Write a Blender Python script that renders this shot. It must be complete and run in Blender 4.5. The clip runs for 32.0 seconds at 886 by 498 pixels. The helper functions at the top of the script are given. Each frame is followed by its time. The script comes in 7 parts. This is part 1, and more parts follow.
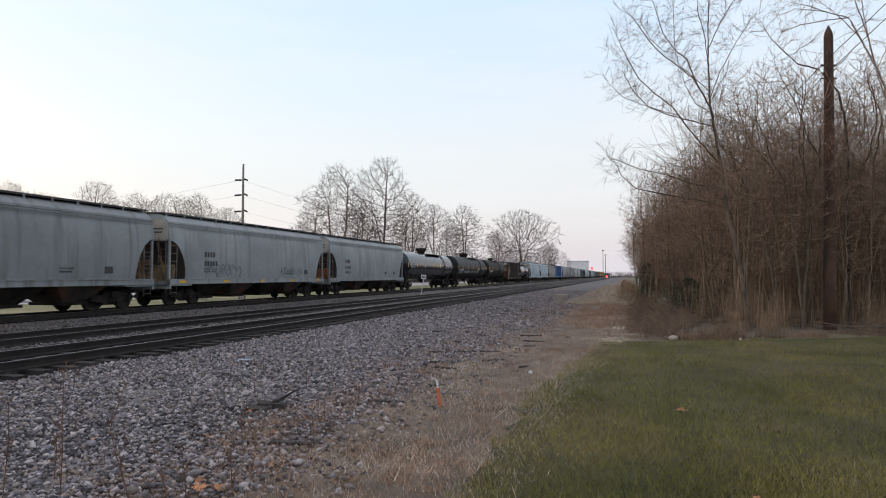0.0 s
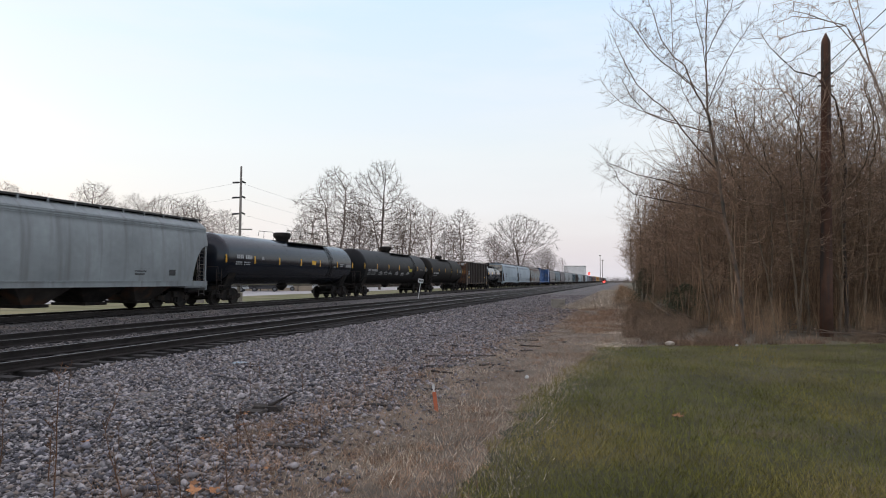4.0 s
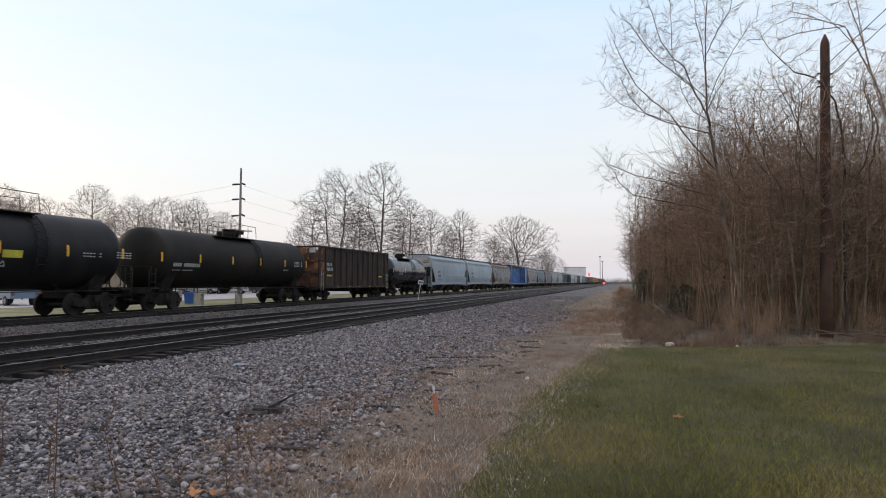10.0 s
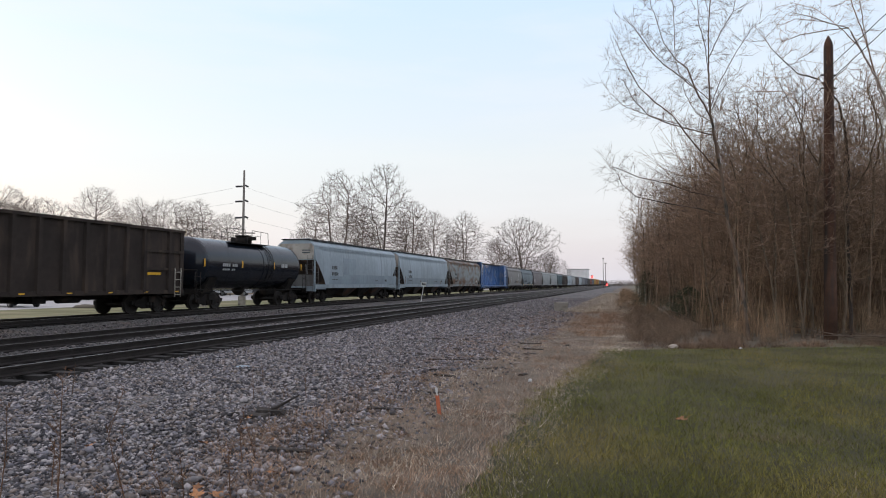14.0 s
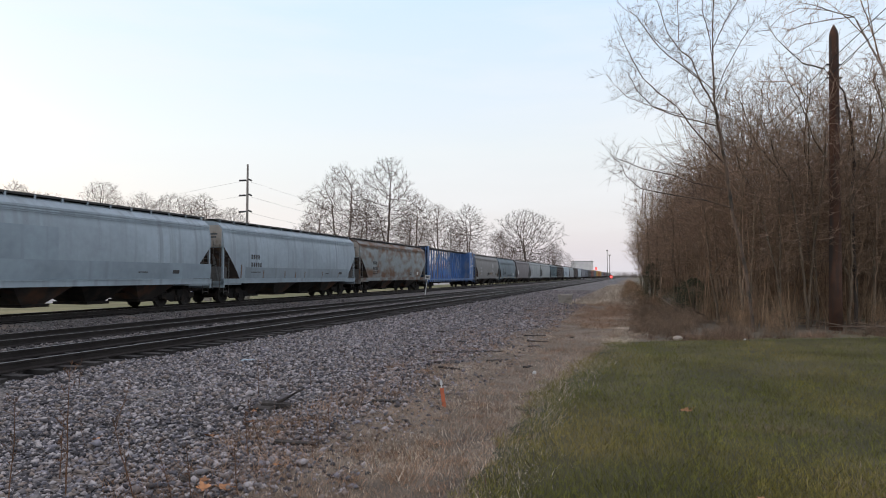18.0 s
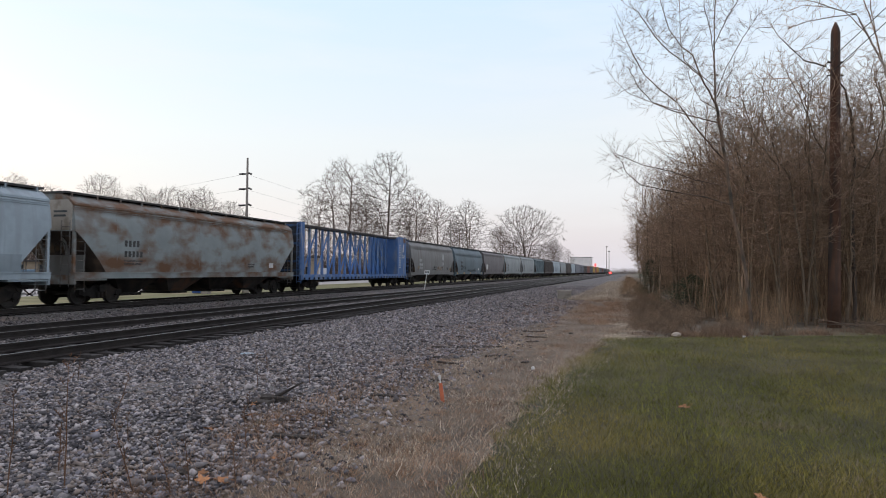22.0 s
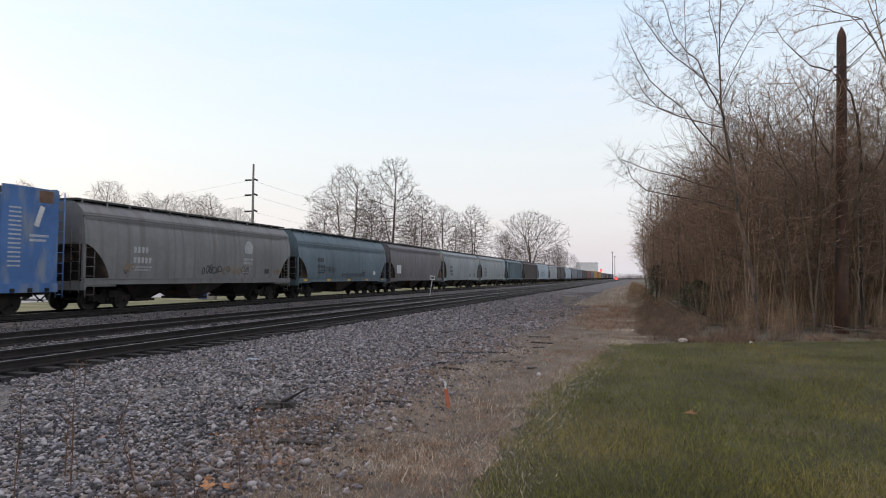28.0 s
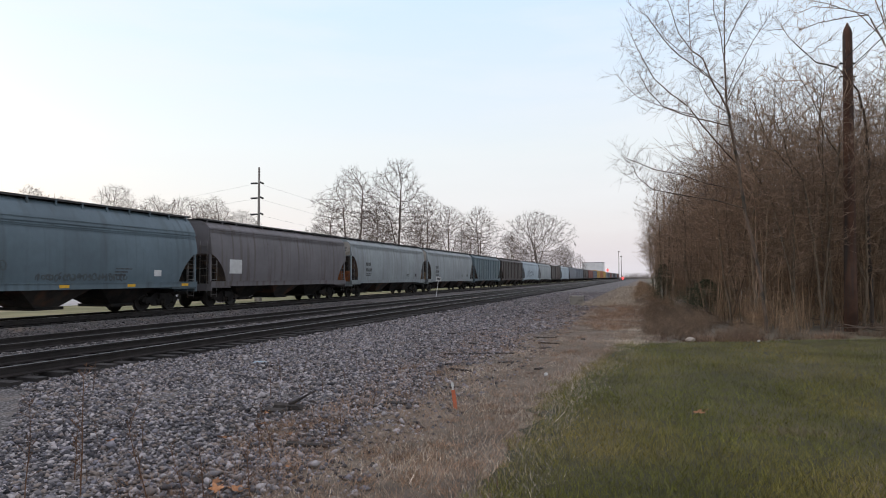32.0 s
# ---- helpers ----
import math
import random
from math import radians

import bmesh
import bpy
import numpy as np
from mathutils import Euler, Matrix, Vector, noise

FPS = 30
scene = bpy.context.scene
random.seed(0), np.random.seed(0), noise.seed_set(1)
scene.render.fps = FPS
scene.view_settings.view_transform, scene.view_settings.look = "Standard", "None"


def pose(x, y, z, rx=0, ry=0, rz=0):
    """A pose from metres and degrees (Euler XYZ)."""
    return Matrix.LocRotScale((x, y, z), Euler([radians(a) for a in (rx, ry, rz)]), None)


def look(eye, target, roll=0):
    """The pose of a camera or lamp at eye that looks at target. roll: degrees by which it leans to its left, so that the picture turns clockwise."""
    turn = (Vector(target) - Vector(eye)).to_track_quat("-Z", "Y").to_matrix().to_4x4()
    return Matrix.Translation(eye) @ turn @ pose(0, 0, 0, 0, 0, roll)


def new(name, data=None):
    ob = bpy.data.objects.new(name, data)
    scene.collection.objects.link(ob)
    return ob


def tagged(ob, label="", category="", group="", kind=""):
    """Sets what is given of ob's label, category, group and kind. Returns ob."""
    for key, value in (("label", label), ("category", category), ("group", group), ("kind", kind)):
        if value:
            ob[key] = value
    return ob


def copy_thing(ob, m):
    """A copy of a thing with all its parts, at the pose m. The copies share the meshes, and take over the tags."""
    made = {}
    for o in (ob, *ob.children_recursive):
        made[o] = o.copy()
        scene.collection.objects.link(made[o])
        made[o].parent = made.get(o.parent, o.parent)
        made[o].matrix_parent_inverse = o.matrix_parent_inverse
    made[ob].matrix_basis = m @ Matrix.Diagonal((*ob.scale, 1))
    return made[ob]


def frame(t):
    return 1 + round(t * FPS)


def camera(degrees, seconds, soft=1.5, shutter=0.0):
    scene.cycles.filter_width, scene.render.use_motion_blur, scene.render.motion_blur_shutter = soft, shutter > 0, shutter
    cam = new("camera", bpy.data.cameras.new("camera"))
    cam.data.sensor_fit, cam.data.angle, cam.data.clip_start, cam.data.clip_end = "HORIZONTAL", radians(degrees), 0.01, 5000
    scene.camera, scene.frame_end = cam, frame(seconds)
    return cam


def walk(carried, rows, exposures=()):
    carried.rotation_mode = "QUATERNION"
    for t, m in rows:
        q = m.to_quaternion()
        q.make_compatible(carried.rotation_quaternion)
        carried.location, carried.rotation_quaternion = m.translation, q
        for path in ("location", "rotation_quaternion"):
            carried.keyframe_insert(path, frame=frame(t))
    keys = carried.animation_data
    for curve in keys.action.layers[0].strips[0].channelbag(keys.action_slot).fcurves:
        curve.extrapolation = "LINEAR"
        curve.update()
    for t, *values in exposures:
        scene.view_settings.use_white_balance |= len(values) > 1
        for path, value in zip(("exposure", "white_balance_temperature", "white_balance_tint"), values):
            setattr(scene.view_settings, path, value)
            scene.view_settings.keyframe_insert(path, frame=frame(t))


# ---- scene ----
cam = camera(68.57, 32.0, soft=1.0, shutter=0.25)
EYE = (0.0, 0.0, 1.75)


def aim(yaw, pitch, roll):
    """The camera's pose: turn to the left of the tracks, tilt upwards, roll, in degrees."""
    return pose(*EYE, 90 + pitch, 0, yaw) @ pose(0, 0, 0, 0, 0, roll)


# seconds, turn, tilt, roll of the hand-held camera, which stays on its spot
TURNS = [
    (0, 15.812, 2.340, -0.002), (0.5, 15.831, 2.423, -0.036), (1, 15.777, 2.562, -0.020), (1.5, 15.630, 2.636, 0.078), (2, 15.625, 2.765, 0.060),
    (2.5, 15.703, 2.792, 0.420), (3, 15.746, 2.833, 0.723), (3.5, 15.708, 2.777, 0.520), (5.5, 15.401, 2.460, 0.381), (6, 15.370, 2.375, 0.356),
    (6.5, 15.419, 2.300, 0.456), (7, 15.403, 2.257, 0.402), (7.5, 15.469, 2.237, 0.319), (8, 15.426, 2.223, 0.099), (8.5, 15.479, 2.237, 0.020),
    (9, 15.397, 2.397, 0.113), (9.5, 15.446, 2.625, 0.384), (10, 15.572, 2.817, 0.304), (10.5, 15.589, 2.943, 0.250), (11, 15.663, 3.051, 0.310),
    (11.5, 15.734, 3.083, 0.458), (12, 15.782, 3.155, 0.479), (12.5, 15.808, 3.107, 0.202), (13, 15.799, 3.073, 0.150), (13.5, 15.801, 3.052, 0.291),
    (14, 15.830, 2.985, 0.301), (14.5, 15.828, 2.850, 0.386), (16.5, 15.952, 2.468, 0.011), (17, 16.019, 2.438, -0.163), (17.5, 16.051, 2.391, -0.012),
    (18, 16.163, 2.352, -0.001), (18.5, 16.121, 2.249, 0.074), (19, 16.191, 2.130, -0.046), (19.5, 16.186, 2.115, 0.029), (20, 16.117, 2.053, 0.319),
    (20.5, 16.053, 1.993, 0.426), (21, 16.096, 1.891, 0.326), (21.5, 16.108, 1.913, 0.301), (22, 16.120, 1.917, 0.395), (22.5, 16.198, 1.943, 0.470),
    (23, 16.272, 2.039, 0.258), (23.5, 16.249, 2.121, -0.010), (24, 16.355, 2.172, 0.283), (24.5, 16.437, 2.248, 0.514), (25, 16.503, 2.327, 0.533),
    (25.5, 16.565, 2.391, 0.384), (27.5, 16.653, 2.439, 0.363), (28, 16.595, 2.414, 0.349), (28.5, 16.676, 2.266, 0.239), (29, 16.628, 2.159, 0.056),
    (29.5, 16.637, 2.136, 0.145), (30, 16.727, 2.183, 0.038), (30.5, 16.809, 2.252, 0.206), (31, 16.934, 2.305, 0.285), (31.5, 17.007, 2.420, -0.054),
    (32, 17.114, 2.515, -0.173),
]
walk(cam, [(t, aim(a, b, c)) for t, a, b, c in TURNS])

# ---- world and sun: a clear evening sky, the hazy sun low to the west ----
SUN_AZ, SUN_EL = radians(-75), radians(14.0)     # measured from the tracks' direction, to the left
world = bpy.data.worlds.new("world")
scene.world = world
world.use_nodes = True
wn, wl = world.node_tree.nodes, world.node_tree.links
sky = wn.new("ShaderNodeTexSky")
sky.sky_type, sky.sun_disc = "NISHITA", False
sky.sun_elevation, sky.sun_rotation = SUN_EL, SUN_AZ
sky.air_density, sky.dust_density, sky.ozone_density = 1.6, 1.5, 3.0
haze = wn.new("ShaderNodeMix")
haze.data_type, haze.inputs[0].default_value = "RGBA", 0.68
haze.inputs[7].default_value = (9.2, 9.7, 10.6, 1)
wl.new(sky.outputs[0], haze.inputs[6])
# lavender haze over the horizon, clear blue higher up, and thin long wisps of cloud
direction, high, hue, airy = wn.new("ShaderNodeTexCoord"), wn.new("ShaderNodeSeparateXYZ"), wn.new("ShaderNodeValToRGB"), wn.new("ShaderNodeMix")
wl.new(direction.outputs["Generated"], high.inputs[0])
wl.new(high.outputs[2], hue.inputs[0])
for k, (z, tint) in enumerate(((0.0, (0.86, 0.78, 0.80)), (0.08, (0.95, 0.88, 0.86)), (0.19, (0.98, 0.965, 0.93)), (0.27, (0.93, 0.965, 0.985)), (0.4, (0.83, 0.95, 1.06)), (0.62, (1.05, 0.96, 1.0)))):
    e = hue.color_ramp.elements[k] if k < 2 else hue.color_ramp.elements.new(z)
    e.position, e.color = z, (*tint, 1)
airy.data_type, airy.blend_type, airy.inputs[0].default_value = "RGBA", "MULTIPLY", 1.0
wl.new(haze.outputs[2], airy.inputs[6])
wl.new(hue.outputs[0], airy.inputs[7])
drift, wisp, thin, cloudy = wn.new("ShaderNodeMapping"), wn.new("ShaderNodeTexNoise"), wn.new("ShaderNodeMapRange"), wn.new("ShaderNodeMix")
drift.inputs["Scale"].default_value, drift.inputs["Rotation"].default_value = (1.6, 1.6, 9.0), (0.0, 0.22, 0.0)
wl.new(direction.outputs["Generated"], drift.inputs[0])
wl.new(drift.outputs[0], wisp.inputs["Vector"])
wisp.inputs["Scale"].default_value, wisp.inputs["Detail"].default_value, wisp.inputs["Roughness"].default_value = 1.5, 7, 0.55
thin.inputs[1].default_value, thin.inputs[2].default_value, thin.inputs[3].default_value, thin.inputs[4].default_value = 0.42, 0.72, 0.0, 0.45
wl.new(wisp.outputs[0], thin.inputs[0])
cloudy.data_type, cloudy.inputs[7].default_value = "RGBA", (7.6, 7.7, 7.9, 1)
wl.new(thin.outputs[0], cloudy.inputs[0])
wl.new(airy.outputs[2], cloudy.inputs[6])
wl.new(cloudy.outputs[2], wn["Background"].inputs[0])
wn["Background"].inputs[1].default_value = 0.124

sun = new("sun", bpy.data.lights.new("sun", "SUN"))
sun.data.energy, sun.data.angle, sun.data.color = 0.8, radians(20), (1.0, 0.77, 0.61)
way = Vector((math.sin(SUN_AZ) * math.cos(SUN_EL), math.cos(SUN_AZ) * math.cos(SUN_EL), math.sin(SUN_EL)))
sun.matrix_world = look(way * 50, (0, 0, 0))
scene.view_settings.exposure = 0.0

# ---- tools: materials, geometry, parts ----
def srgb(r, g, b):
    return tuple((c / 12.92 if c <= 0.04045 else ((c + 0.055) / 1.055) ** 2.4) for c in (r / 255, g / 255, b / 255))


MATS = {}


def mat(name, col, rough=0.75, metal=0.0, var=0.25, scale=1.2, bump=0.15, bscale=45.0, dirt=None, dirt_amt=0.4,
        dirt_scale=0.7, streak=(1, 1, 1), island=0.0, spec=0.4, each=0.0, cells=0.0, tones=None, zones=None, fade=0.0):
    """A procedural surface: broad variation, fine grain and relief, and stains of a second colour."""
    if name in MATS:
        return MATS[name]
    m = bpy.data.materials.new(name)
    m.use_nodes = True
    n, l = m.node_tree.nodes, m.node_tree.links
    bsdf = n["Principled BSDF"]
    bsdf.inputs["Roughness"].default_value, bsdf.inputs["Metallic"].default_value = rough, metal
    bsdf.inputs["Specular IOR Level"].default_value = spec
    tc, oi = n.new("ShaderNodeTexCoord"), n.new("ShaderNodeObjectInfo")
    shift = n.new("ShaderNodeVectorMath")
    shift.operation = "MULTIPLY_ADD"
    shift.inputs[1].default_value = (37, 53, 29)
    l.new(oi.outputs["Random"], shift.inputs[0])
    l.new(tc.outputs["Object"], shift.inputs[2])

    def noised(sc, detail, stretch=(1, 1, 1)):
        mp, nz = n.new("ShaderNodeMapping"), n.new("ShaderNodeTexNoise")
        mp.inputs["Scale"].default_value = stretch
        nz.inputs["Scale"].default_value, nz.inputs["Detail"].default_value = sc, detail
        l.new(shift.outputs[0], mp.inputs[0])
        l.new(mp.outputs[0], nz.inputs["Vector"])
        return nz.outputs[0]

    def mixed(fac, a, b, blend="MIX"):
        mx = n.new("ShaderNodeMix")
        mx.data_type, mx.blend_type = "RGBA", blend
        for slot, v in ((0, fac), (6, a), (7, b)):
            if hasattr(v, "is_linked"):
                l.new(v, mx.inputs[slot])
            else:
                mx.inputs[slot].default_value = v
        return mx.outputs[2]

    def ramped(fac, a, b):
        r = n.new("ShaderNodeMapRange")
        r.inputs[1].default_value, r.inputs[2].default_value = a, b
        l.new(fac, r.inputs[0])
        return r.outputs[0]

    dark, light = tuple(c * (1 - var) for c in col) + (1,), tuple(min(1, c * (1 + var)) for c in col) + (1,)
    c = mixed(ramped(noised(scale, 5), 0.3, 0.7), dark, light)
    c = mixed(ramped(noised(bscale * 0.4, 2), 0.2, 0.8), mixed(0.25 * min(1, var * 3), c, (0, 0, 0, 1)), c)
    if cells:        # single stones, told apart by tone
        vo = n.new("ShaderNodeTexVoronoi")
        vo.inputs["Scale"].default_value = cells
        l.new(tc.outputs["Object"], vo.inputs["Vector"])
        sep = n.new("ShaderNodeSeparateColor")
        l.new(vo.outputs["Color"], sep.inputs[0])
        c = mixed(ramped(sep.outputs[0], 0.0, 1.0), mixed(0.62, c, (0.01, 0.01, 0.01, 1)), mixed(0.25, c, (0.75, 0.72, 0.70, 1)))
        # near-black cell edges: shade of the gaps between stones, put into the colour
        c = mixed(ramped(vo.outputs["Distance"], 0.3, 0.75), c, (0.03, 0.027, 0.025, 1))
    if dirt:
        f = noised(dirt_scale, 6, streak)
        if zones:        # how far the stains gather at each height of the thing, up to 5 m
            sep, zr = n.new("ShaderNodeSeparateXYZ"), n.new("ShaderNodeValToRGB")
            up, add = n.new("ShaderNodeMath"), n.new("ShaderNodeMath")
            up.operation, up.inputs[1].default_value = "DIVIDE", 5.0
            add.operation, add.inputs[1].default_value = "MULTIPLY_ADD", 0.4
            l.new(tc.outputs["Object"], sep.inputs[0])
            l.new(sep.outputs[2], up.inputs[0])
            l.new(up.outputs[0], zr.inputs[0])
            for k, (z, w) in enumerate(zones):
                e = zr.color_ramp.elements[k] if k < 2 else zr.color_ramp.elements.new(z / 5)
                e.position, e.color = z / 5, (w, w, w, 1)
            l.new(zr.outputs[0], add.inputs[0])
            l.new(f, add.inputs[2])
            f = add.outputs[0]
        f = ramped(f, 0.62 - 0.3 * dirt_amt, 0.74 - 0.14 * dirt_amt + fade)
        c = mixed(f, c, tuple(dirt) + (1,))
    if island or each:
        g = n.new("ShaderNodeNewGeometry").outputs["Random Per Island"] if island else oi.outputs["Random"]
        v = n.new("ShaderNodeMapRange")
        k = island or each
        v.inputs[3].default_value, v.inputs[4].default_value = 1 - k, 1 + k
        l.new(g, v.inputs[0])
        hsv = n.new("ShaderNodeHueSaturation")
        l.new(v.outputs[0], hsv.inputs["Value"])
        l.new(c, hsv.inputs["Color"])
        c = hsv.outputs[0]
    if tones:        # pieces of several colours
        ramp = n.new("ShaderNodeValToRGB")
        ramp.color_ramp.interpolation = "CONSTANT"
        for k, t in enumerate(tones):
            e = ramp.color_ramp.elements[k] if k < 2 else ramp.color_ramp.elements.new(k / len(tones))
            e.position, e.color = k / len(tones), (*t, 1)
        l.new(n.new("ShaderNodeNewGeometry").outputs["Random Per Island"], ramp.inputs[0])
        c = mixed(1.0, c, ramp.outputs[0], "MULTIPLY")
    l.new(c, bsdf.inputs["Base Color"])
    if bump:
        b = n.new("ShaderNodeBump")
        b.inputs["Strength"].default_value, b.inputs["Distance"].default_value = bump, 0.02
        l.new(vo.outputs["Distance"] if cells else noised(bscale, 4), b.inputs["Height"])
        b.invert = bool(cells)
        l.new(b.outputs[0], bsdf.inputs["Normal"])
    MATS[name] = m
    return m


def glow(name, col, power):
    m = bpy.data.materials.new(name)
    m.use_nodes = True
    b = m.node_tree.nodes["Principled BSDF"]
    b.inputs["Base Color"].default_value = (*col, 1)
    b.inputs["Emission Color"].default_value, b.inputs["Emission Strength"].default_value = (*col, 1), power
    return m


class Geo:
    """Collects vertices and faces for one mesh."""

    def __init__(self):
        self.v, self.f, self.smooth = [], [], []

    def face_rows(self, faces, smooth=False):
        self.f += faces
        self.smooth += [smooth] * len(faces)

    def box(self, x0, x1, y0, y1, z0, z1):
        o = len(self.v)
        self.v += [(x, y, z) for z in (z0, z1) for y in (y0, y1) for x in (x0, x1)]
        self.face_rows([tuple(o + i for i in q) for q in ((0, 2, 3, 1), (4, 5, 7, 6), (0, 1, 5, 4), (2, 6, 7, 3), (0, 4, 6, 2), (1, 3, 7, 5))])
        return self

    def loft(self, rings, caps=True, closed=True, smooth=True):
        """Joins rings of equally many points."""
        o, k = len(self.v), len(rings[0])
        for r in rings:
            self.v += [tuple(p) for p in r]
        faces = []
        for i in range(len(rings) - 1):
            for j in range(k if closed else k - 1):
                a, b = o + i * k + j, o + i * k + (j + 1) % k
                faces.append((a, b, b + k, a + k))
        self.face_rows(faces, smooth)
        if caps:
            self.face_rows([tuple(o + j for j in range(k))[::-1], tuple(o + (len(rings) - 1) * k + j for j in range(k))])
        return self

    def tube(self, a, b, r0, r1=None, n=6, caps=True):
        a, b = Vector(a), Vector(b)
        d = (b - a).normalized()
        u = d.orthogonal().normalized()
        w = d.cross(u)
        r1 = r0 if r1 is None else r1
        rings = [[p + (u * math.cos(t) + w * math.sin(t)) * r for t in (2 * math.pi * i / n for i in range(n))] for p, r in ((a, r0), (b, r1))]
        return self.loft(rings, caps)

    def bars(self, points, r, n=5):
        for a, b in zip(points, points[1:]):
            self.tube(a, b, r, n=n)
        return self

    def beam(self, a, b, wx, wz):
        """A square bar between two points, wx wide across the car and wz in the other direction."""
        a, b = Vector(a), Vector(b)
        d = (b - a).normalized()
        u = Vector((1, 0, 0)) if abs(d.x) < 0.9 else Vector((0, 1, 0))
        w = d.cross(u).normalized()
        u = w.cross(d)
        rings = [[p + u * sx * wx / 2 + w * sz * wz / 2 for sx, sz in ((-1, -1), (1, -1), (1, 1), (-1, 1))] for p in (a, b)]
        return self.loft(rings, smooth=False)

    def mesh(self, name, material):
        me = bpy.data.meshes.new(name)
        me.from_pydata(self.v, [], self.f)
        me.polygons.foreach_set("use_smooth", self.smooth)
        me.materials.append(material)
        return me


def part(name, geo, material, parent, label=""):
    ob = new(name, geo.mesh(name, material))
    ob.parent = parent
    return tagged(ob, label)


def thing(name, geo, material, label, category, group="", kind="", at=None):
    ob = new(name, geo.mesh(name, material))
    if at is not None:
        ob.matrix_basis = at
    return tagged(ob, label, category, group, kind)


def base(name, label, category, group="", at=None, kind=""):
    ob = new(name)
    ob.empty_display_size = 0.3
    if at is not None:
        ob.matrix_basis = at
    return tagged(ob, label, category, group, kind)


def quick_mesh(name, verts, quads, material):
    """A mesh of very many equal faces from arrays."""
    verts, quads = np.asarray(verts, np.float32), np.asarray(quads, np.int32)
    me = bpy.data.meshes.new(name)
    k = quads.shape[1]
    me.vertices.add(len(verts))
    me.vertices.foreach_set("co", verts.ravel())
    me.loops.add(quads.size)
    me.loops.foreach_set("vertex_index", quads.ravel())
    me.polygons.add(len(quads))
    me.polygons.foreach_set("loop_start", np.arange(0, quads.size, k, dtype=np.int32))
    me.update(calc_edges=True)
    me.materials.append(material)
    return me


def arc(cx, cy, r, a0, a1, n):
    return [(cx + r * math.cos(a0 + (a1 - a0) * i / n), cy + r * math.sin(a0 + (a1 - a0) * i / n)) for i in range(n + 1)]

# ---- ground, ballast, tracks ----
RAIL_Z = 0.25
TRACKS = {"track_near": -11.15, "track_middle": -14.75, "track_train": -22.6}

M_SOIL = mat("dry_soil", (0.16, 0.135, 0.10), 0.95, var=0.35, scale=0.5, bump=0.6, bscale=18, dirt=(0.10, 0.11, 0.05), dirt_scale=0.08)
M_GRAVEL = mat("ballast_gravel", (0.15, 0.14, 0.138), 0.9, var=0.3, scale=1.5, bump=0.5, bscale=30, dirt=(0.19, 0.15, 0.12), dirt_amt=0.3, dirt_scale=0.8, cells=26)
M_LAWN = mat("lawn_soil", (0.055, 0.052, 0.025), 0.95, var=0.3, scale=0.9, bump=0.5, bscale=60, dirt=(0.095, 0.08, 0.042), dirt_amt=0.4, dirt_scale=0.9)
M_STRAW = mat("straw_covered_soil", (0.165, 0.132, 0.1), 0.95, var=0.45, scale=1.4, bump=0.8, bscale=50, dirt=(0.12, 0.09, 0.066), dirt_amt=0.35, dirt_scale=2.4)
M_FARGRASS = mat("far_grass", (0.17, 0.17, 0.075), 0.95, var=0.3, scale=0.4, bump=0.4, bscale=30, dirt=(0.25, 0.21, 0.12), dirt_scale=0.2)
M_ASPHALT = mat("pale_concrete", (0.44, 0.42, 0.41), 0.7, var=0.15, scale=0.6, bump=0.2, bscale=40)
M_RAIL = mat("rail_side_steel", (0.032, 0.027, 0.025), 0.6, 0.3, var=0.3, scale=3, bump=0.2)
M_HEAD = mat("rail_head_steel", (0.25, 0.24, 0.23), 0.35, 0.9, var=0.2, scale=2, bump=0.05)
M_TIE = mat("creosoted_tie", (0.034, 0.030, 0.028), 0.9, var=0.5, scale=3, bump=0.8, bscale=16, dirt=(0.055, 0.049, 0.044), dirt_amt=0.3, dirt_scale=5, streak=(0.3, 2, 2), each=0.35)


def ridge(x):
    """Height of the bed across the tracks."""
    if x > -4:
        return 0.0
    for c, top, half, slope in ((-11.15, -0.01, 1.35, 3.5), (-14.75, 0.03, 1.35, 2.0), (-22.6, 0.02, 1.5, 1.8)):
        d = abs(x - c)
        if d < half:
            return top
    edges = [(-4, 0.0), (-6.0, -0.02), (-9.2, -0.035), (-9.65, -0.01), (-12.5, -0.01), (-12.7, 0.11), (-13.15, 0.13), (-13.4, 0.05), (-16.35, 0.05), (-18.0, -0.1), (-20.3, -0.1), (-21.1, 0.02), (-24.1, 0.02), (-25.6, -0.12)]
    for (xa, za), (xb, zb) in zip(edges, edges[1:]):
        if xb <= x <= xa:
            return za + (zb - za) * (x - xa) / (xb - xa)
    return -0.12


def sheet(name, xs, ys, zf, material, label, category="", kind="structure"):
    v = [(x, y, zf(x, y)) for y in ys for x in xs]
    k = len(xs)
    q = [(j * k + i, j * k + i + 1, (j + 1) * k + i + 1, (j + 1) * k + i) for j in range(len(ys) - 1) for i in range(k - 1)]
    ob = new(name, quick_mesh(name, v, q, material))
    return tagged(ob, label, category, kind=kind)


def steps(a, b, n):
    return [a + (b - a) * i / n for i in range(n + 1)]


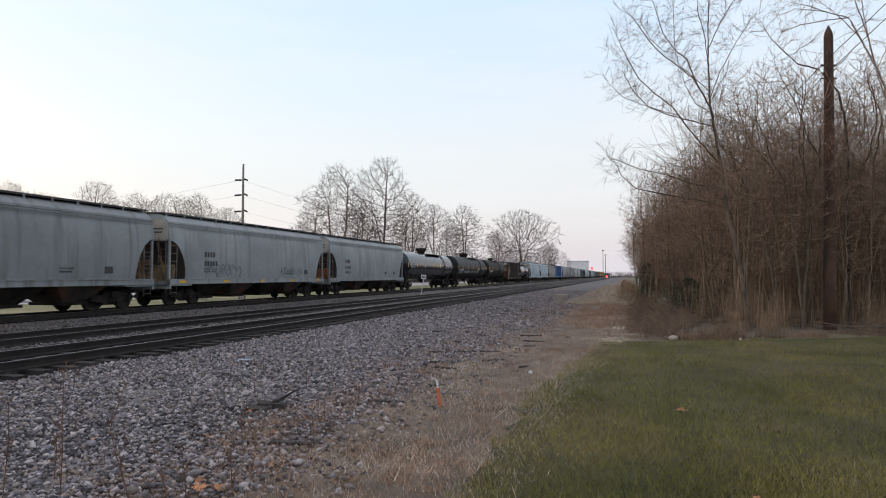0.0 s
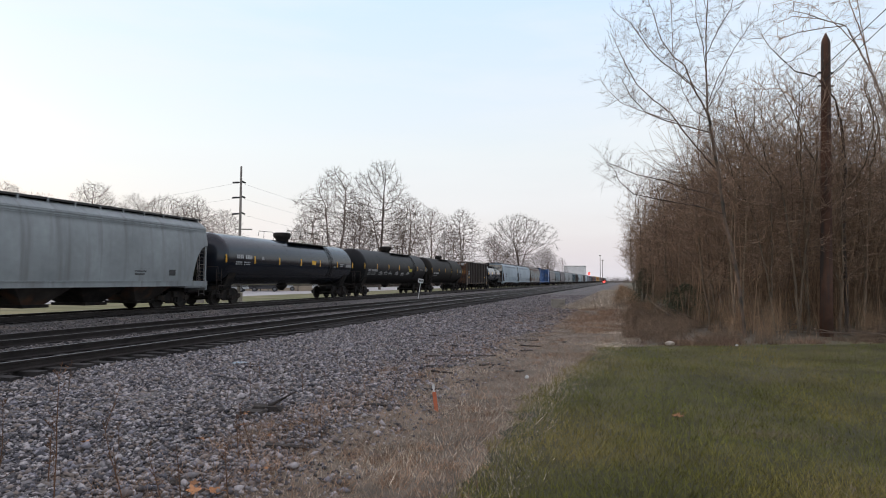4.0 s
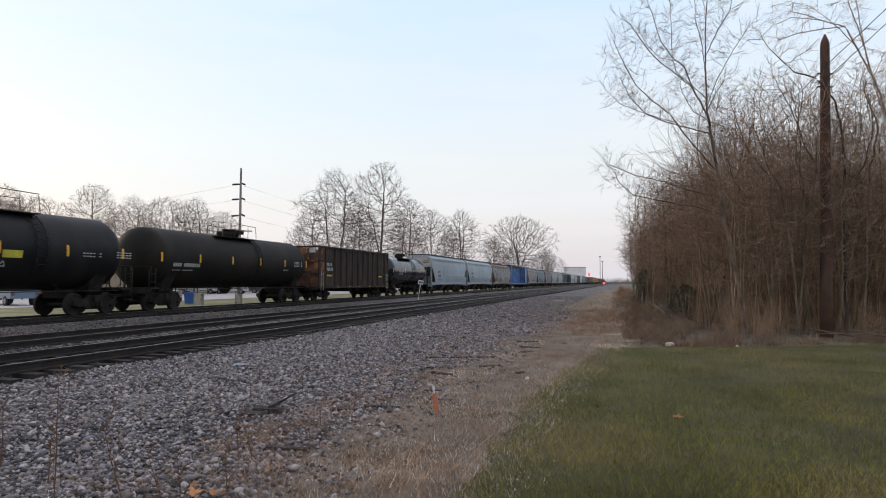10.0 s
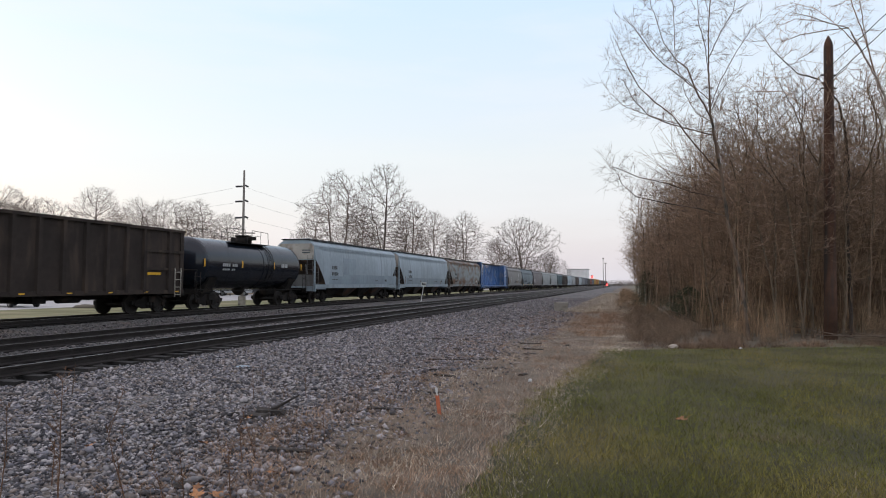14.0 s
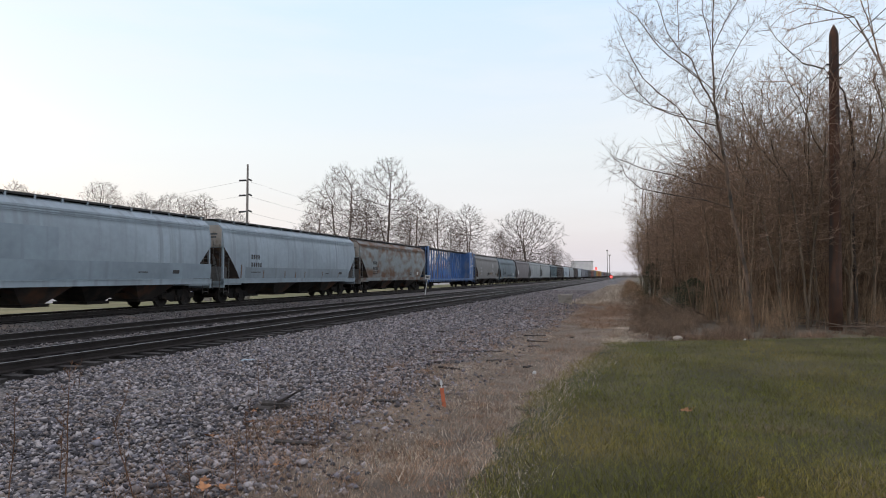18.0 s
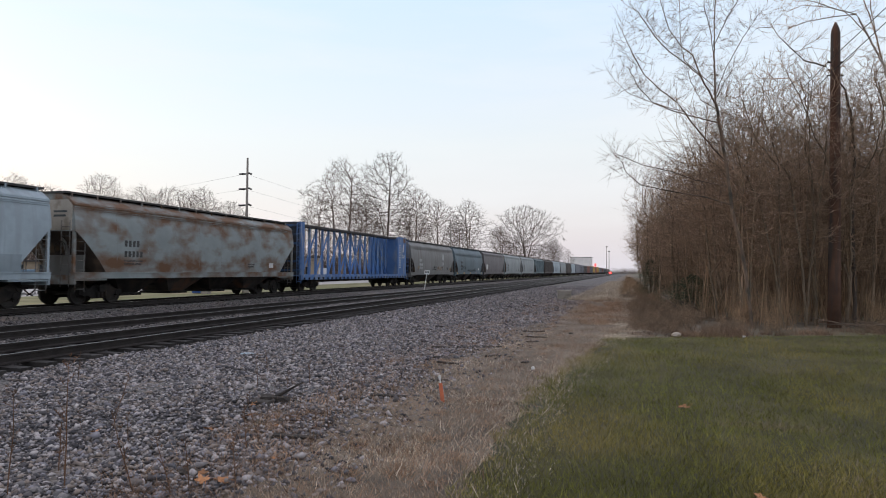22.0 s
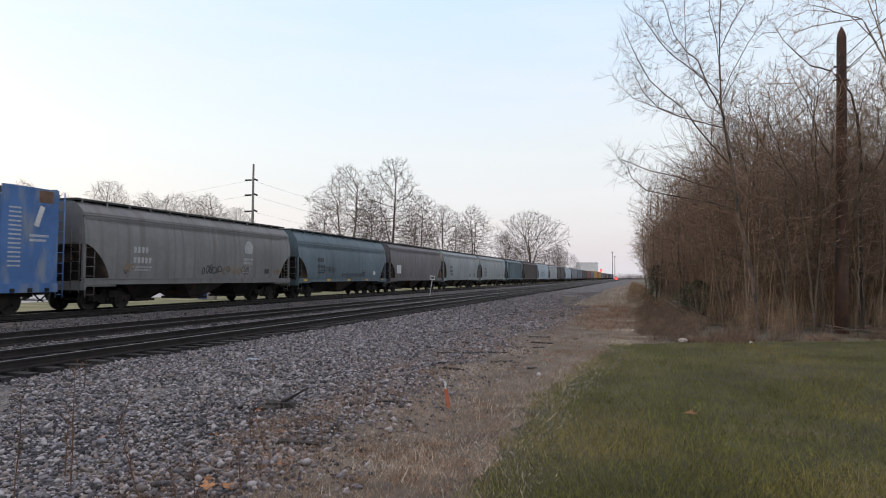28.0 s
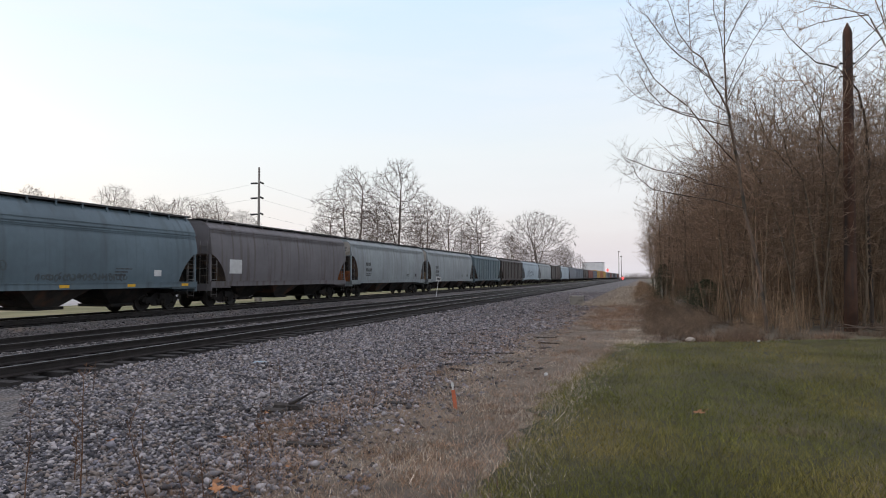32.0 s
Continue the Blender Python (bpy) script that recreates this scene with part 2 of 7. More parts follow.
far_x = [-3000, -900, -300, -120, -60] + steps(-40, -26, 6) + [8, 40, 120, 400, 3000]
sheet("ground", far_x, [-3000, -400, -60] + steps(-20, 100, 12) + [200, 400, 900, 1600, 3500],
      lambda x, y: -0.16, M_SOIL, "dry bare winter soil with thin grass", "ground")
bed_x = [-25.6, -24.1, -22.6, -21.1, -20.3, -19, -18, -16.35, -14.75, -13.4, -13.15, -12.9, -12.7, -12.5, -11.15, -9.65, -9.2, -8, -6, -4, -2.5, -0.5]
sheet("ballast_bed", bed_x, steps(-40, 60, 100) + steps(65, 200, 20) + [400, 800, 1400],
      lambda x, y: ridge(x) + 0.025 * noise.noise((x * 1.1, y * 0.9, 0)) - (0.15 if x > -1 else 0), M_GRAVEL, "grey crushed stone ballast between and beside the tracks", "ballast")


def lawn_left(y):
    pts = [(-30, -1.3), (0, -1.25), (5, -1.35), (6.9, -1.45), (9.6, -1.45), (11, -1.28), (14.3, -0.98), (18.6, -0.65), (24, 0.2), (30, 3)]
    for (ya, xa), (yb, xb) in zip(pts, pts[1:]):
        if ya <= y <= yb:
            return xa + (xb - xa) * (y - ya) / (yb - ya)
    return 3


def lawn_far(x):
    return 17.6 + max(0, x + 0.7) * 0.47


lawn_v, lawn_q = [], []
for j in range(301):
    for i in range(41):
        f = (j / 300)
        x1 = 26
        y = -25 + f * 43.6
        xl = lawn_left(y) + 0.12 + 0.35 * noise.noise((y * 1.1, 3, 0)) + 0.25 * noise.noise((y * 4.1, 5, 0))
        x = xl + (x1 - xl) * (i / 40) ** 1.3
        yy = y + f * (lawn_far(x) - 18.6) + f * 0.15 * noise.noise((x * 1.3, 9, 0))
        lawn_v.append((x, yy, 0.008 + 0.02 * noise.noise((x * 0.6, yy * 0.6, 2))))
for j in range(300):
    for i in range(40):
        a = j * 41 + i
        lawn_q.append((a, a + 1, a + 42, a + 41))
tagged(new("lawn", quick_mesh("lawn", lawn_v, lawn_q, M_LAWN)), "mown green lawn with paler worn patches", "lawn", kind="structure")


def gravel_edge(y):
    """Where the gravel gives way to dry grass."""
    return -2.7 - 1.0 * min(1, max(0, (y - 4) / 3.5)) + 0.3 * math.sin(y * 0.9) + 0.5 * noise.noise((y * 0.8, 2, 6))


straw_v, straw_q = [], []
ys = steps(-10, 30, 80) + steps(31, 130, 33) + steps(140, 600, 12)
for y in ys:
    for i in range(9):
        a = gravel_edge(y) + 0.25 * noise.noise((y * 2.1, 7, 1))
        b = (lawn_left(y) if y < 20 else -0.4) + 1.3
        x = a + (b - a) * i / 8
        straw_v.append((x, y, ridge(x) + 0.025 * noise.noise((x * 1.1, y * 0.9, 0)) + (-0.03 if i == 0 else 0.012 - 0.012 * max(0, i - 4))))
for j in range(len(ys) - 1):
    for i in range(8):
        straw_q.append((j * 9 + i, j * 9 + i + 1, j * 9 + i + 10, j * 9 + i + 9))
tagged(new("dry_verge", quick_mesh("dry_verge", straw_v, straw_q, M_STRAW)), "straw-coloured dry verge between gravel and lawn", "ground", kind="structure")
sheet("verge", [-0.6, 2, 6, 12, 26], steps(16, 140, 40), lambda x, y: -0.02 if x > 0 else -0.05, M_SOIL, "leaf-strewn soil under the bare trees", "ground")
sheet("grass_strip", [-37.8, -33, -29, -25.5], steps(-40, 400, 40), lambda x, y: -0.105, M_FARGRASS, "yellow-green grass strip behind the tracks", "grass")
sheet("road", [-54, -48, -42, -37.8], steps(-60, 300, 40), lambda x, y: -0.11, M_ASPHALT, "pale worn concrete lot behind the tracks", "road")


def rail_profile():
    return [(-0.075, 0), (-0.075, 0.02), (-0.012, 0.045), (-0.012, 0.13), (-0.037, 0.14), (-0.037, 0.168), (0.037, 0.168), (0.037, 0.14), (0.012, 0.13), (0.012, 0.045), (0.075, 0.02), (0.075, 0)]


tie_box = Geo().box(-1.3, 1.3, -0.115, 0.115, -0.18, 0.0)
tie_mesh = tie_box.mesh("tie", M_TIE)
for tname, cx in TRACKS.items():
    tr = base(tname, "straight railway track of steel rails on dark wooden ties", "railway track", "railway tracks", pose(cx, 0, 0), "structure")
    for side in (-0.755, 0.755):
        pr = rail_profile()
        ys = [-40] + steps(0, 60, 6) + [120, 300, 700, 1400]
        part("rail", Geo().loft([[(side + px, y, 0.08 + pz) for px, pz in pr] for y in ys], smooth=False), M_RAIL, tr)
        part("rail_head", Geo().box(side - 0.03, side + 0.03, -40, 1400, RAIL_Z - 0.006, RAIL_Z + 0.002), M_HEAD, tr, "polished steel running surface")
    if tname == "track_near":
        near = [(-4 + 0.53 * i) for i in range(230)]
    elif tname == "track_middle":
        near = [(0 + 0.53 * i) for i in range(40)]
    else:
        near = []
    for y in near:
        o = new("tie", tie_mesh)
        o.parent = tr
        o.matrix_basis = pose(random.uniform(-0.07, 0.07), y + random.uniform(-0.03, 0.03), 0.078 + random.uniform(-0.012, 0.004), 0, random.uniform(-0.5, 0.5), random.uniform(-1.5, 1.5))
    rest = Geo()
    y = (near[-1] + 0.53) if near else -20
    while y < 420:
        rest.box(-1.3, 1.3, y - 0.115, y + 0.115, -0.1, 0.075)
        y += 0.53
    tagged(part("far_ties", rest, M_TIE, tr), kind="stuff")

# ---- the train: cars are built about their middle, on the rails, y along the track ----
M_BLACK = mat("black_underframe", (0.021, 0.019, 0.0175), 0.85, var=0.4, scale=2, bump=0.3, spec=0.2, dirt=(0.036, 0.027, 0.021), dirt_amt=0.4, dirt_scale=2)
M_WHEEL = mat("wheel_steel", (0.032, 0.028, 0.025), 0.7, 0.2, var=0.3, scale=4, bump=0.2)
M_WHITE = mat("white_paint", (0.6, 0.6, 0.58), 0.6, var=0.12, scale=3, bump=0.05)
M_DARKBAR = mat("dark_paint", (0.05, 0.05, 0.05), 0.7, var=0.2, scale=3, bump=0.05)
M_YELLOW = mat("yellow_reflector", (0.75, 0.42, 0.03), 0.5, var=0.15, scale=5, bump=0.05)
M_ORANGE = mat("orange_rust", (0.34, 0.11, 0.035), 0.85, var=0.35, scale=1.5, bump=0.3, dirt=(0.08, 0.04, 0.025), dirt_amt=0.45, dirt_scale=1.2)
M_TAN = mat("tan_primer", (0.30, 0.21, 0.12), 0.85, var=0.3, scale=1.5, bump=0.3, dirt=(0.07, 0.05, 0.035), dirt_amt=0.45, dirt_scale=1.2)
M_LADDER = mat("weathered_ladder_steel", (0.17, 0.165, 0.16), 0.75, var=0.3, scale=2, bump=0.15, dirt=(0.09, 0.06, 0.04), dirt_amt=0.4, dirt_scale=3)
M_WALK = mat("dark_roof_grating", (0.055, 0.052, 0.05), 0.8, var=0.3, scale=4, bump=0.3)
M_GALV = mat("galvanised_grating", (0.2, 0.2, 0.2), 0.6, 0.4, var=0.3, scale=4, bump=0.3)
M_GRAFFITI = mat("chalk_graffiti", (0.42, 0.43, 0.42), 0.8, var=0.2, scale=3, bump=0.05)


def paint(name, col, rust, amt, rough=0.6, scale=0.9, streak=(1, 3.2, 0.16)):
    return mat(name, col, rough, var=0.16, scale=0.45, bump=0.10, bscale=9, dirt=rust, dirt_amt=amt, dirt_scale=scale, streak=streak)


# slope sheets: rust brown, darkened to hold the end opening's shade in the colour
M_SLOPE = mat("shaded_rusty_slope_sheet", (0.05, 0.036, 0.028), 0.9, var=0.4, scale=1.2, bump=0.2, dirt=(0.11, 0.07, 0.045), dirt_amt=0.4, dirt_scale=1.2)
M_CREAM = mat("cream_end_wall", (0.42, 0.39, 0.34), 0.7, var=0.15, scale=1.2, bump=0.1, dirt=(0.2, 0.17, 0.13), dirt_amt=0.3, dirt_scale=1.5)
M_FAINT = mat("faint_dark_spray", (0.085, 0.10, 0.105), 0.8, var=0.2, scale=3, bump=0.05)
RUST, GRIME = (0.16, 0.075, 0.04), (0.13, 0.125, 0.12)

_wheel_mesh, _shared = None, {}


def wheelset_mesh():
    if "wheelset" not in _shared:
        g = Geo()
        for s in (-1, 1):
            prof = [(0.69, 0.0), (0.69, 0.485), (0.72, 0.485), (0.73, 0.458), (0.83, 0.452), (0.83, 0.38), (0.79, 0.36), (0.77, 0.16), (0.84, 0.14), (0.84, 0.0)]
            rings = [[(s * x, r * math.cos(t), r * math.sin(t)) for x, r in prof] for t in (2 * math.pi * i / 20 for i in range(20))]
            g.loft(rings + rings[:1], caps=False, closed=False, smooth=False)
            for k in range(3):
                t = 2 * math.pi * k / 3
                g.tube((s * 0.78, 0.26 * math.cos(t), 0.26 * math.sin(t)), (s * 0.80, 0.26 * math.cos(t), 0.26 * math.sin(t)), 0.04, n=6)
        g.tube((-1.05, 0, 0), (1.05, 0, 0), 0.08, n=8)
        _shared["wheelset"] = g.mesh("wheelset", M_WHEEL)
        f = Geo()
        side = [(-1.15, 0.42), (-1.15, 0.60), (-0.62, 0.66), (-0.42, 0.82), (0.42, 0.82), (0.62, 0.66), (1.15, 0.60), (1.15, 0.42), (0.75, 0.40), (0.42, 0.24), (-0.42, 0.24), (-0.75, 0.40)]
        f.loft([[(x, y, z) for y, z in side] for x in (-0.07, 0.07)], smooth=False)
        for y in (-0.89, 0.89):
            f.tube((-0.09, y, 0.47), (0.12, y, 0.47), 0.13, n=10)
        for y in (-0.2, 0, 0.2):
            f.tube((0.08, y, 0.28), (0.08, y, 0.54), 0.075, n=7)
        _shared["side_frame"] = f.mesh("side_frame", M_BLACK)
        b = Geo().box(-1.2, 1.2, -0.2, 0.2, 0.52, 0.82).tube((0, 0, 0.8), (0, 0, 1.0), 0.3, n=12)
        for y in (-0.6, 0.6):
            b.box(-0.8, 0.8, y - 0.06, y + 0.06, 0.3, 0.42)
        _shared["truck"] = b.mesh("truck", M_BLACK)
        c = Geo().box(-0.14, 0.14, 0, 0.62, 0.74, 0.94).box(-0.18, 0.18, 0.45, 0.72, 0.68, 1.0)
        c.bars([(0.15, 0.2, 0.75), (0.2, 0.45, 0.5), (0.12, 0.7, 0.42)], 0.03)
        _shared["coupler"] = c.mesh("coupler", M_BLACK)
    return _shared["wheelset"]


WHEELSETS = []


def running_gear(car, L, centre, turning=True):
    """Two trucks with their wheels, and a coupler at each end."""
    wheelset_mesh()
    for y in (-centre, centre):
        tr = new("truck", _shared["truck"])
        tr.parent, tr.matrix_basis = car, pose(0, y, 0)
        for s in (-1, 1):
            sf = new("side_frame", _shared["side_frame"])
            sf.parent, sf.matrix_basis = tr, pose(s * 1.0, 0, 0, 0, 0, 0 if s > 0 else 180)
        for dy in (-0.89, 0.89):
            w = new("wheelset", _shared["wheelset"])
            w.parent, w.matrix_basis = tr, pose(0, dy, 0.458)
            if turning:
                WHEELSETS.append((w, dy))
    for s in (-1, 1):
        c = new("coupler", _shared["coupler"])
        c.parent, c.matrix_basis = car, pose(0, s * (L / 2 - 0.68), 0, 0, 0, 0 if s > 0 else 180)


def ladder(x, y, z0, z1, width=0.45, across="y", r=0.017, step=0.38):
    """A grab-iron ladder on a car's side (across y) or end (across x)."""
    g = Geo()
    d = (lambda k: (x, y + k, 0)) if across == "y" else (lambda k: (x + k, y, 0))
    ends = [d(-width / 2), d(width / 2)]
    for e in ends:
        g.tube((e[0], e[1], z0), (e[0], e[1], z1), r * 1.3, n=5)
    z = z0 + 0.12
    while z < z1:
        g.tube((ends[0][0], ends[0][1], z), (ends[1][0], ends[1][1], z), r, n=5)
        z += step
    return g


def stripe_text(x, y0, z0, rows, h=0.16, gap=0.1, face=1):
    """Unreadable lettering as bars on the side at x: rows of word lengths."""
    g = Geo()
    z = z0
    for row in rows:
        y = y0
        for w in row:
            n = max(1, int(w / (h * 0.8)))
            for i in range(n):
                a = y + i * w / n
                g.box(min(x, x + face * 0.006), max(x, x + face * 0.006), a, a + w / n * 0.6, z - h, z)
                if h > 0.15:
                    g.box(min(x, x + face * 0.005), max(x, x + face * 0.005), a + w / n * 0.15, a + w / n * 0.75, z - h * (0.35 + 0.3 * (i % 2)), z - h * (0.2 + 0.3 * (i % 2)))
            y += w + h * 0.6
        z -= h + gap
    return g


def scribble(seed, xf, y0, z0, w, h, r=0.022):
    """A loop of hand-sprayed strokes lying on the side surface xf(z)."""
    rnd = random.Random(seed)
    g = Geo()
    y = y0
    while y < y0 + w:
        cw = h * rnd.uniform(0.5, 0.9)
        pts = []
        for loop in range(2):
            cy, cz, ry, rz = y + cw * rnd.uniform(0.3, 0.7), z0 + h * rnd.uniform(0.35, 0.65), cw * rnd.uniform(0.25, 0.5), h * rnd.uniform(0.25, 0.5)
            a0, a1 = rnd.uniform(0, 6.3), rnd.choice((-1, 1)) * rnd.uniform(2.5, 5.5)
            pts += [(cy + ry * math.cos(a0 + a1 * k / 7), cz + rz * math.sin(a0 + a1 * k / 7)) for k in range(8)]
        for (ya, za), (yb, zb) in zip(pts, pts[1:]):
            a, b = Vector((xf(za) + 0.004, ya, za)), Vector((xf(zb) + 0.004, yb, zb))
            d = (b - a)
            if d.length > 0.02:
                g.beam(a, b, 0.01, r * 2)
        y += cw * 1.05
    return g


def tag_shape(seed, xf, yc, zc, w, h):
    """One sprayed tag: an arch over a jagged outline on a long base stroke."""
    rnd = random.Random(seed)
    pts = [(yc - w * 0.5, zc - h * 0.32), (yc + w * 0.5, zc - h * 0.38), (yc + w * 0.42, zc + h * 0.02)]
    n = 5
    for i in range(n):
        y = yc + w * (0.36 - 0.72 * i / (n - 1))
        pts += [(y + 0.02, zc + h * rnd.uniform(0.1, 0.25)), (y - 0.05, zc - h * rnd.uniform(0.05, 0.25)), (y - 0.10, zc + h * rnd.uniform(0.0, 0.2))]
    pts += [(yc - w * (0.2 - 0.4 * k / 8), zc + h * (0.2 + 0.28 * math.sin(math.pi * k / 8))) for k in range(9)]
    pts += [(yc - w * 0.12, zc + h * 0.22)]
    g = Geo()
    for (ya, za), (yb, zb) in zip(pts, pts[1:]):
        a, b = Vector((xf(za), ya, za)), Vector((xf(zb), yb, zb))
        if (b - a).length > 0.01:
            g.beam(a, b, 0.01, 0.034)
    return g


# -- covered hopper --
def hopper(name, L, material, label, bays=3, end_mat=None, rounded=True, letters=0, marks="white", graffiti=None, yellow=False, panels=0,
           sill_mat=None, turning=True, ribs=0, cut=(1.15, 1.95, 2.0), end_wall=None, eave=3.98):
    """A covered hopper car: bulging or ribbed body with sloping ends, bays, sills, ladders and a roof walk."""
    car = base(name, label, "hopper car", "cars of the freight train")
    half = L / 2 - 0.55
    ze, zt, zb = eave, 4.52, 1.22
    up = (zt - 0.07 - ze) / 0.47
    run, rise, power = cut
    bulge = 1.60 if rounded else 1.585

    def side_x(z):
        u = (z - zb) / (ze - zb)
        return bulge - (0.16 * (abs(u - 0.42) / 0.58) ** 2.6 if rounded else 0.0)

    def bottom(y):
        d = half - abs(y)
        if d >= run:
            return zb
        return zb + rise * (1 - (max(0, d) / run) ** power) ** (1 / power)

    ends = [-half + run * (1 - math.cos(math.pi / 2 * i / 12)) for i in range(12)] + [-half + run * f for f in (0.75, 0.86, 0.93, 0.97, 1.0)]
    ends = sorted(set(round(e, 4) for e in ends))
    stations = ends + [-half + run + (2 * half - 2 * run) * i / 4 for i in range(1, 4)] + [-s for s in ends[::-1]]
    rings = []
    for y in stations:
        zlow = bottom(y)
        zs = [zlow + (ze - zlow) * i / 9 for i in range(10)]
        right = [(side_x(z), z) for z in zs]
        roof = [(side_x(ze) + 0.035, ze + 0.02), (side_x(ze) + 0.035, ze + 0.07), (1.38, ze + 0.18 * up), (1.15, ze + 0.36 * up), (0.95, ze + 0.47 * up), (0.6, zt)]
        prof = right + roof
        rings.append([(x, y, z) for x, z in prof] + [(-x, y, z) for x, z in prof[::-1]])
    part("body", Geo().loft(rings, caps=True, closed=False), material, car)
    for s in (-1, 1):
        lows = [[(-side_x(bottom(y)) + 0.03, y, bottom(y) + 0.01), (side_x(bottom(y)) - 0.03, y, bottom(y) + 0.01), (side_x(bottom(y)) - 0.03, y - s * 0.05, bottom(y) + 0.05), (-side_x(bottom(y)) + 0.03, y - s * 0.05, bottom(y) + 0.05)] for y in (e * -s for e in ends)]
        part("slope_sheet", Geo().loft(lows), M_SLOPE, car, "rusty sloping end sheet, coloured darker for its shade")
        zw = zb + rise + 0.04
        part("end_wall", Geo().loft([[(-1.40, s * (half + e), zw), (1.40, s * (half + e), zw), (1.42, s * (half + e), ze), (1.2, s * (half + e), ze + 0.25), (-1.2, s * (half + e), ze + 0.25), (-1.42, s * (half + e), ze)] for e in (-0.01, 0.012)], smooth=False), end_wall or material, car)
        if end_wall:
            part("end_stencil", Geo().box(0.5, 1.15, *sorted((s * (half + 0.012), s * (half + 0.017))), 3.72, 3.8).box(0.5, 1.1, *sorted((s * (half + 0.012), s * (half + 0.017))), 3.55, 3.63), M_FAINT, car)
    # a ledge line under the eaves
    for s in (-1, 1):
        g = Geo()
        for zl, w in ((ze - 0.03, 0.03), (ze - 0.12, 0.012), (ze + 0.1 * up, 0.014)):
            xx = s * (side_x(min(zl, ze)) + 0.005)
            g.box(xx - 0.02, xx + 0.02, -half + 0.05, half - 0.05, zl - w, zl + w)
        part("eave_moulding", g, material, car)
    if ribs:
        for s in (-1, 1):
            for i in range(ribs):
                y = -half + 1.3 + (2 * half - 2.6) * i / (ribs - 1)
                part("rib", Geo().box(*sorted((s * 1.58, s * 1.65)), y - 0.05, y + 0.05, max(bottom(y), zb) + 0.02, ze), material, car)
    if turning and not ribs:
        for s in (-1, 1):
            for i in range(8):
                y = -half + run + 0.5 + (2 * half - 2 * run - 1.0) * i / 7
                seam = [[(s * (side_x(z) + e), y + w, z) for e, w in ((-0.01, -0.014), (0.002, -0.006), (0.002, 0.006), (-0.01, 0.014))][::s] for z in steps(zb + 0.13, ze - 0.16, 7)]
                part("panel_seam", Geo().loft(seam, smooth=False), material, car)
    # bays
    pitch = (2 * half - 4.4) / bays
    for i in range(bays):
        y = -half + 2.2 + pitch * (i + 0.5)
        top = [(-1.45, y - pitch / 2, zb + 0.02), (1.45, y - pitch / 2, zb + 0.02), (1.45, y + pitch / 2, zb + 0.02), (-1.45, y + pitch / 2, zb + 0.02)]
        w = min(0.55, pitch * 0.17)
        low = [(-0.75, y - w, 0.42), (0.75, y - w, 0.42), (0.75, y + w, 0.42), (-0.75, y + w, 0.42)]
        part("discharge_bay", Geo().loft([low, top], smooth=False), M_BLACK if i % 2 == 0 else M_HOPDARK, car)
        part("outlet_gate", Geo().box(-0.9, 0.9, y - w - 0.08, y + w + 0.08, 0.30, 0.42).tube((-1.1, y, 0.34), (1.1, y, 0.34), 0.035, n=6), M_BLACK, car)
    sm = sill_mat or material
    for s in (-1, 1):
        part("side_sill", Geo().box(*sorted((s * 1.42, s * 1.60)), -half, half, zb - 0.14, zb + 0.10).box(*sorted((s * 1.36, s * 1.63)), -half, half, zb + 0.085, zb + 0.12), sm, car)
    part("centre_sill", Geo().box(-0.3, 0.3, -L / 2 + 0.65, L / 2 - 0.65, 0.72, 1.08), M_BLACK, car)
    # ends
    for s in (-1, 1):
        y = s * half
        part("end_platform", Geo().box(-1.55, 1.55, *sorted((y, y - s * 1.7)), 1.0, 1.07).box(-1.58, 1.58, *sorted((y, y - s * 0.09)), 0.86, 1.22), sm, car)
        part("end_sheet", Geo().box(-1.05, 1.05, *sorted((y - s * 1.02, y - s * 0.96)), 1.07, 2.05), end_mat or M_BLACK, car)
        for sx in (-0.6, 0.6):
            part("slope_stiffener", Geo().beam((sx, y - s * 0.9, 1.1), (sx, y - s * 0.3, zb + rise), 0.09, 0.12), end_mat or M_BLACK, car)
        for sx in (-1, 1):
            part("corner_post", Geo().box(*sorted((sx * 1.42, sx * 1.52)), *sorted((y, y - s * 0.10)), 1.07, zb + rise + 0.05), material, car)
            part("ladder", ladder(sx * 1.50, y - s * 0.34, 0.55, zb + rise, r=0.014), M_LADDER, car, "grey steel rung ladder")
            part("end_ladder", ladder(sx * 1.15, y + s * 0.05, 0.75, 3.4, 0.42, "x", r=0.013), M_LADDER, car, "grey steel rung ladder")
    bw = Geo()
    ring = [(0.95 + 0.27 * math.cos(t), -half - 0.10, 2.3 + 0.27 * math.sin(t)) for t in (2 * math.pi * i / 14 for i in range(15))]
    bw.bars(ring, 0.018)
    for i in range(0, 14, 5):
        bw.tube((0.95, -half - 0.10, 2.3), ring[i], 0.012, n=4)
    part("brake_wheel", bw, M_BLACK, car)
    part("air_reservoir", Geo().tube((-0.9, half - 1.3, 1.35), (0.1, half - 1.3, 1.35), 0.24, n=12), M_BLACK, car)
    # roof
    for s in (-1, 1):
        part("roof_walk", Geo().box(*sorted((s * 0.62, s * 1.12)), -half - 0.05, half + 0.05, zt - 0.03, zt + 0.05), M_WALK, car, "dark steel grating along the roof")
        k = int(L / 1.25)
        for i in range(k):
            y = -half + 0.25 + (2 * half - 0.5) * i / (k - 1)
            part("walk_bracket", Geo().box(*sorted((s * 1.08, s * 1.13)), y - 0.035, y + 0.035, zt - 0.24, zt + 0.02), sm, car)
    for s in (-1, 1):
        part("end_walk", Geo().box(-1.1, 1.1, *sorted((s * (half - 0.35), s * (half + 0.05))), zt - 0.029, zt + 0.049), M_WALK, car)
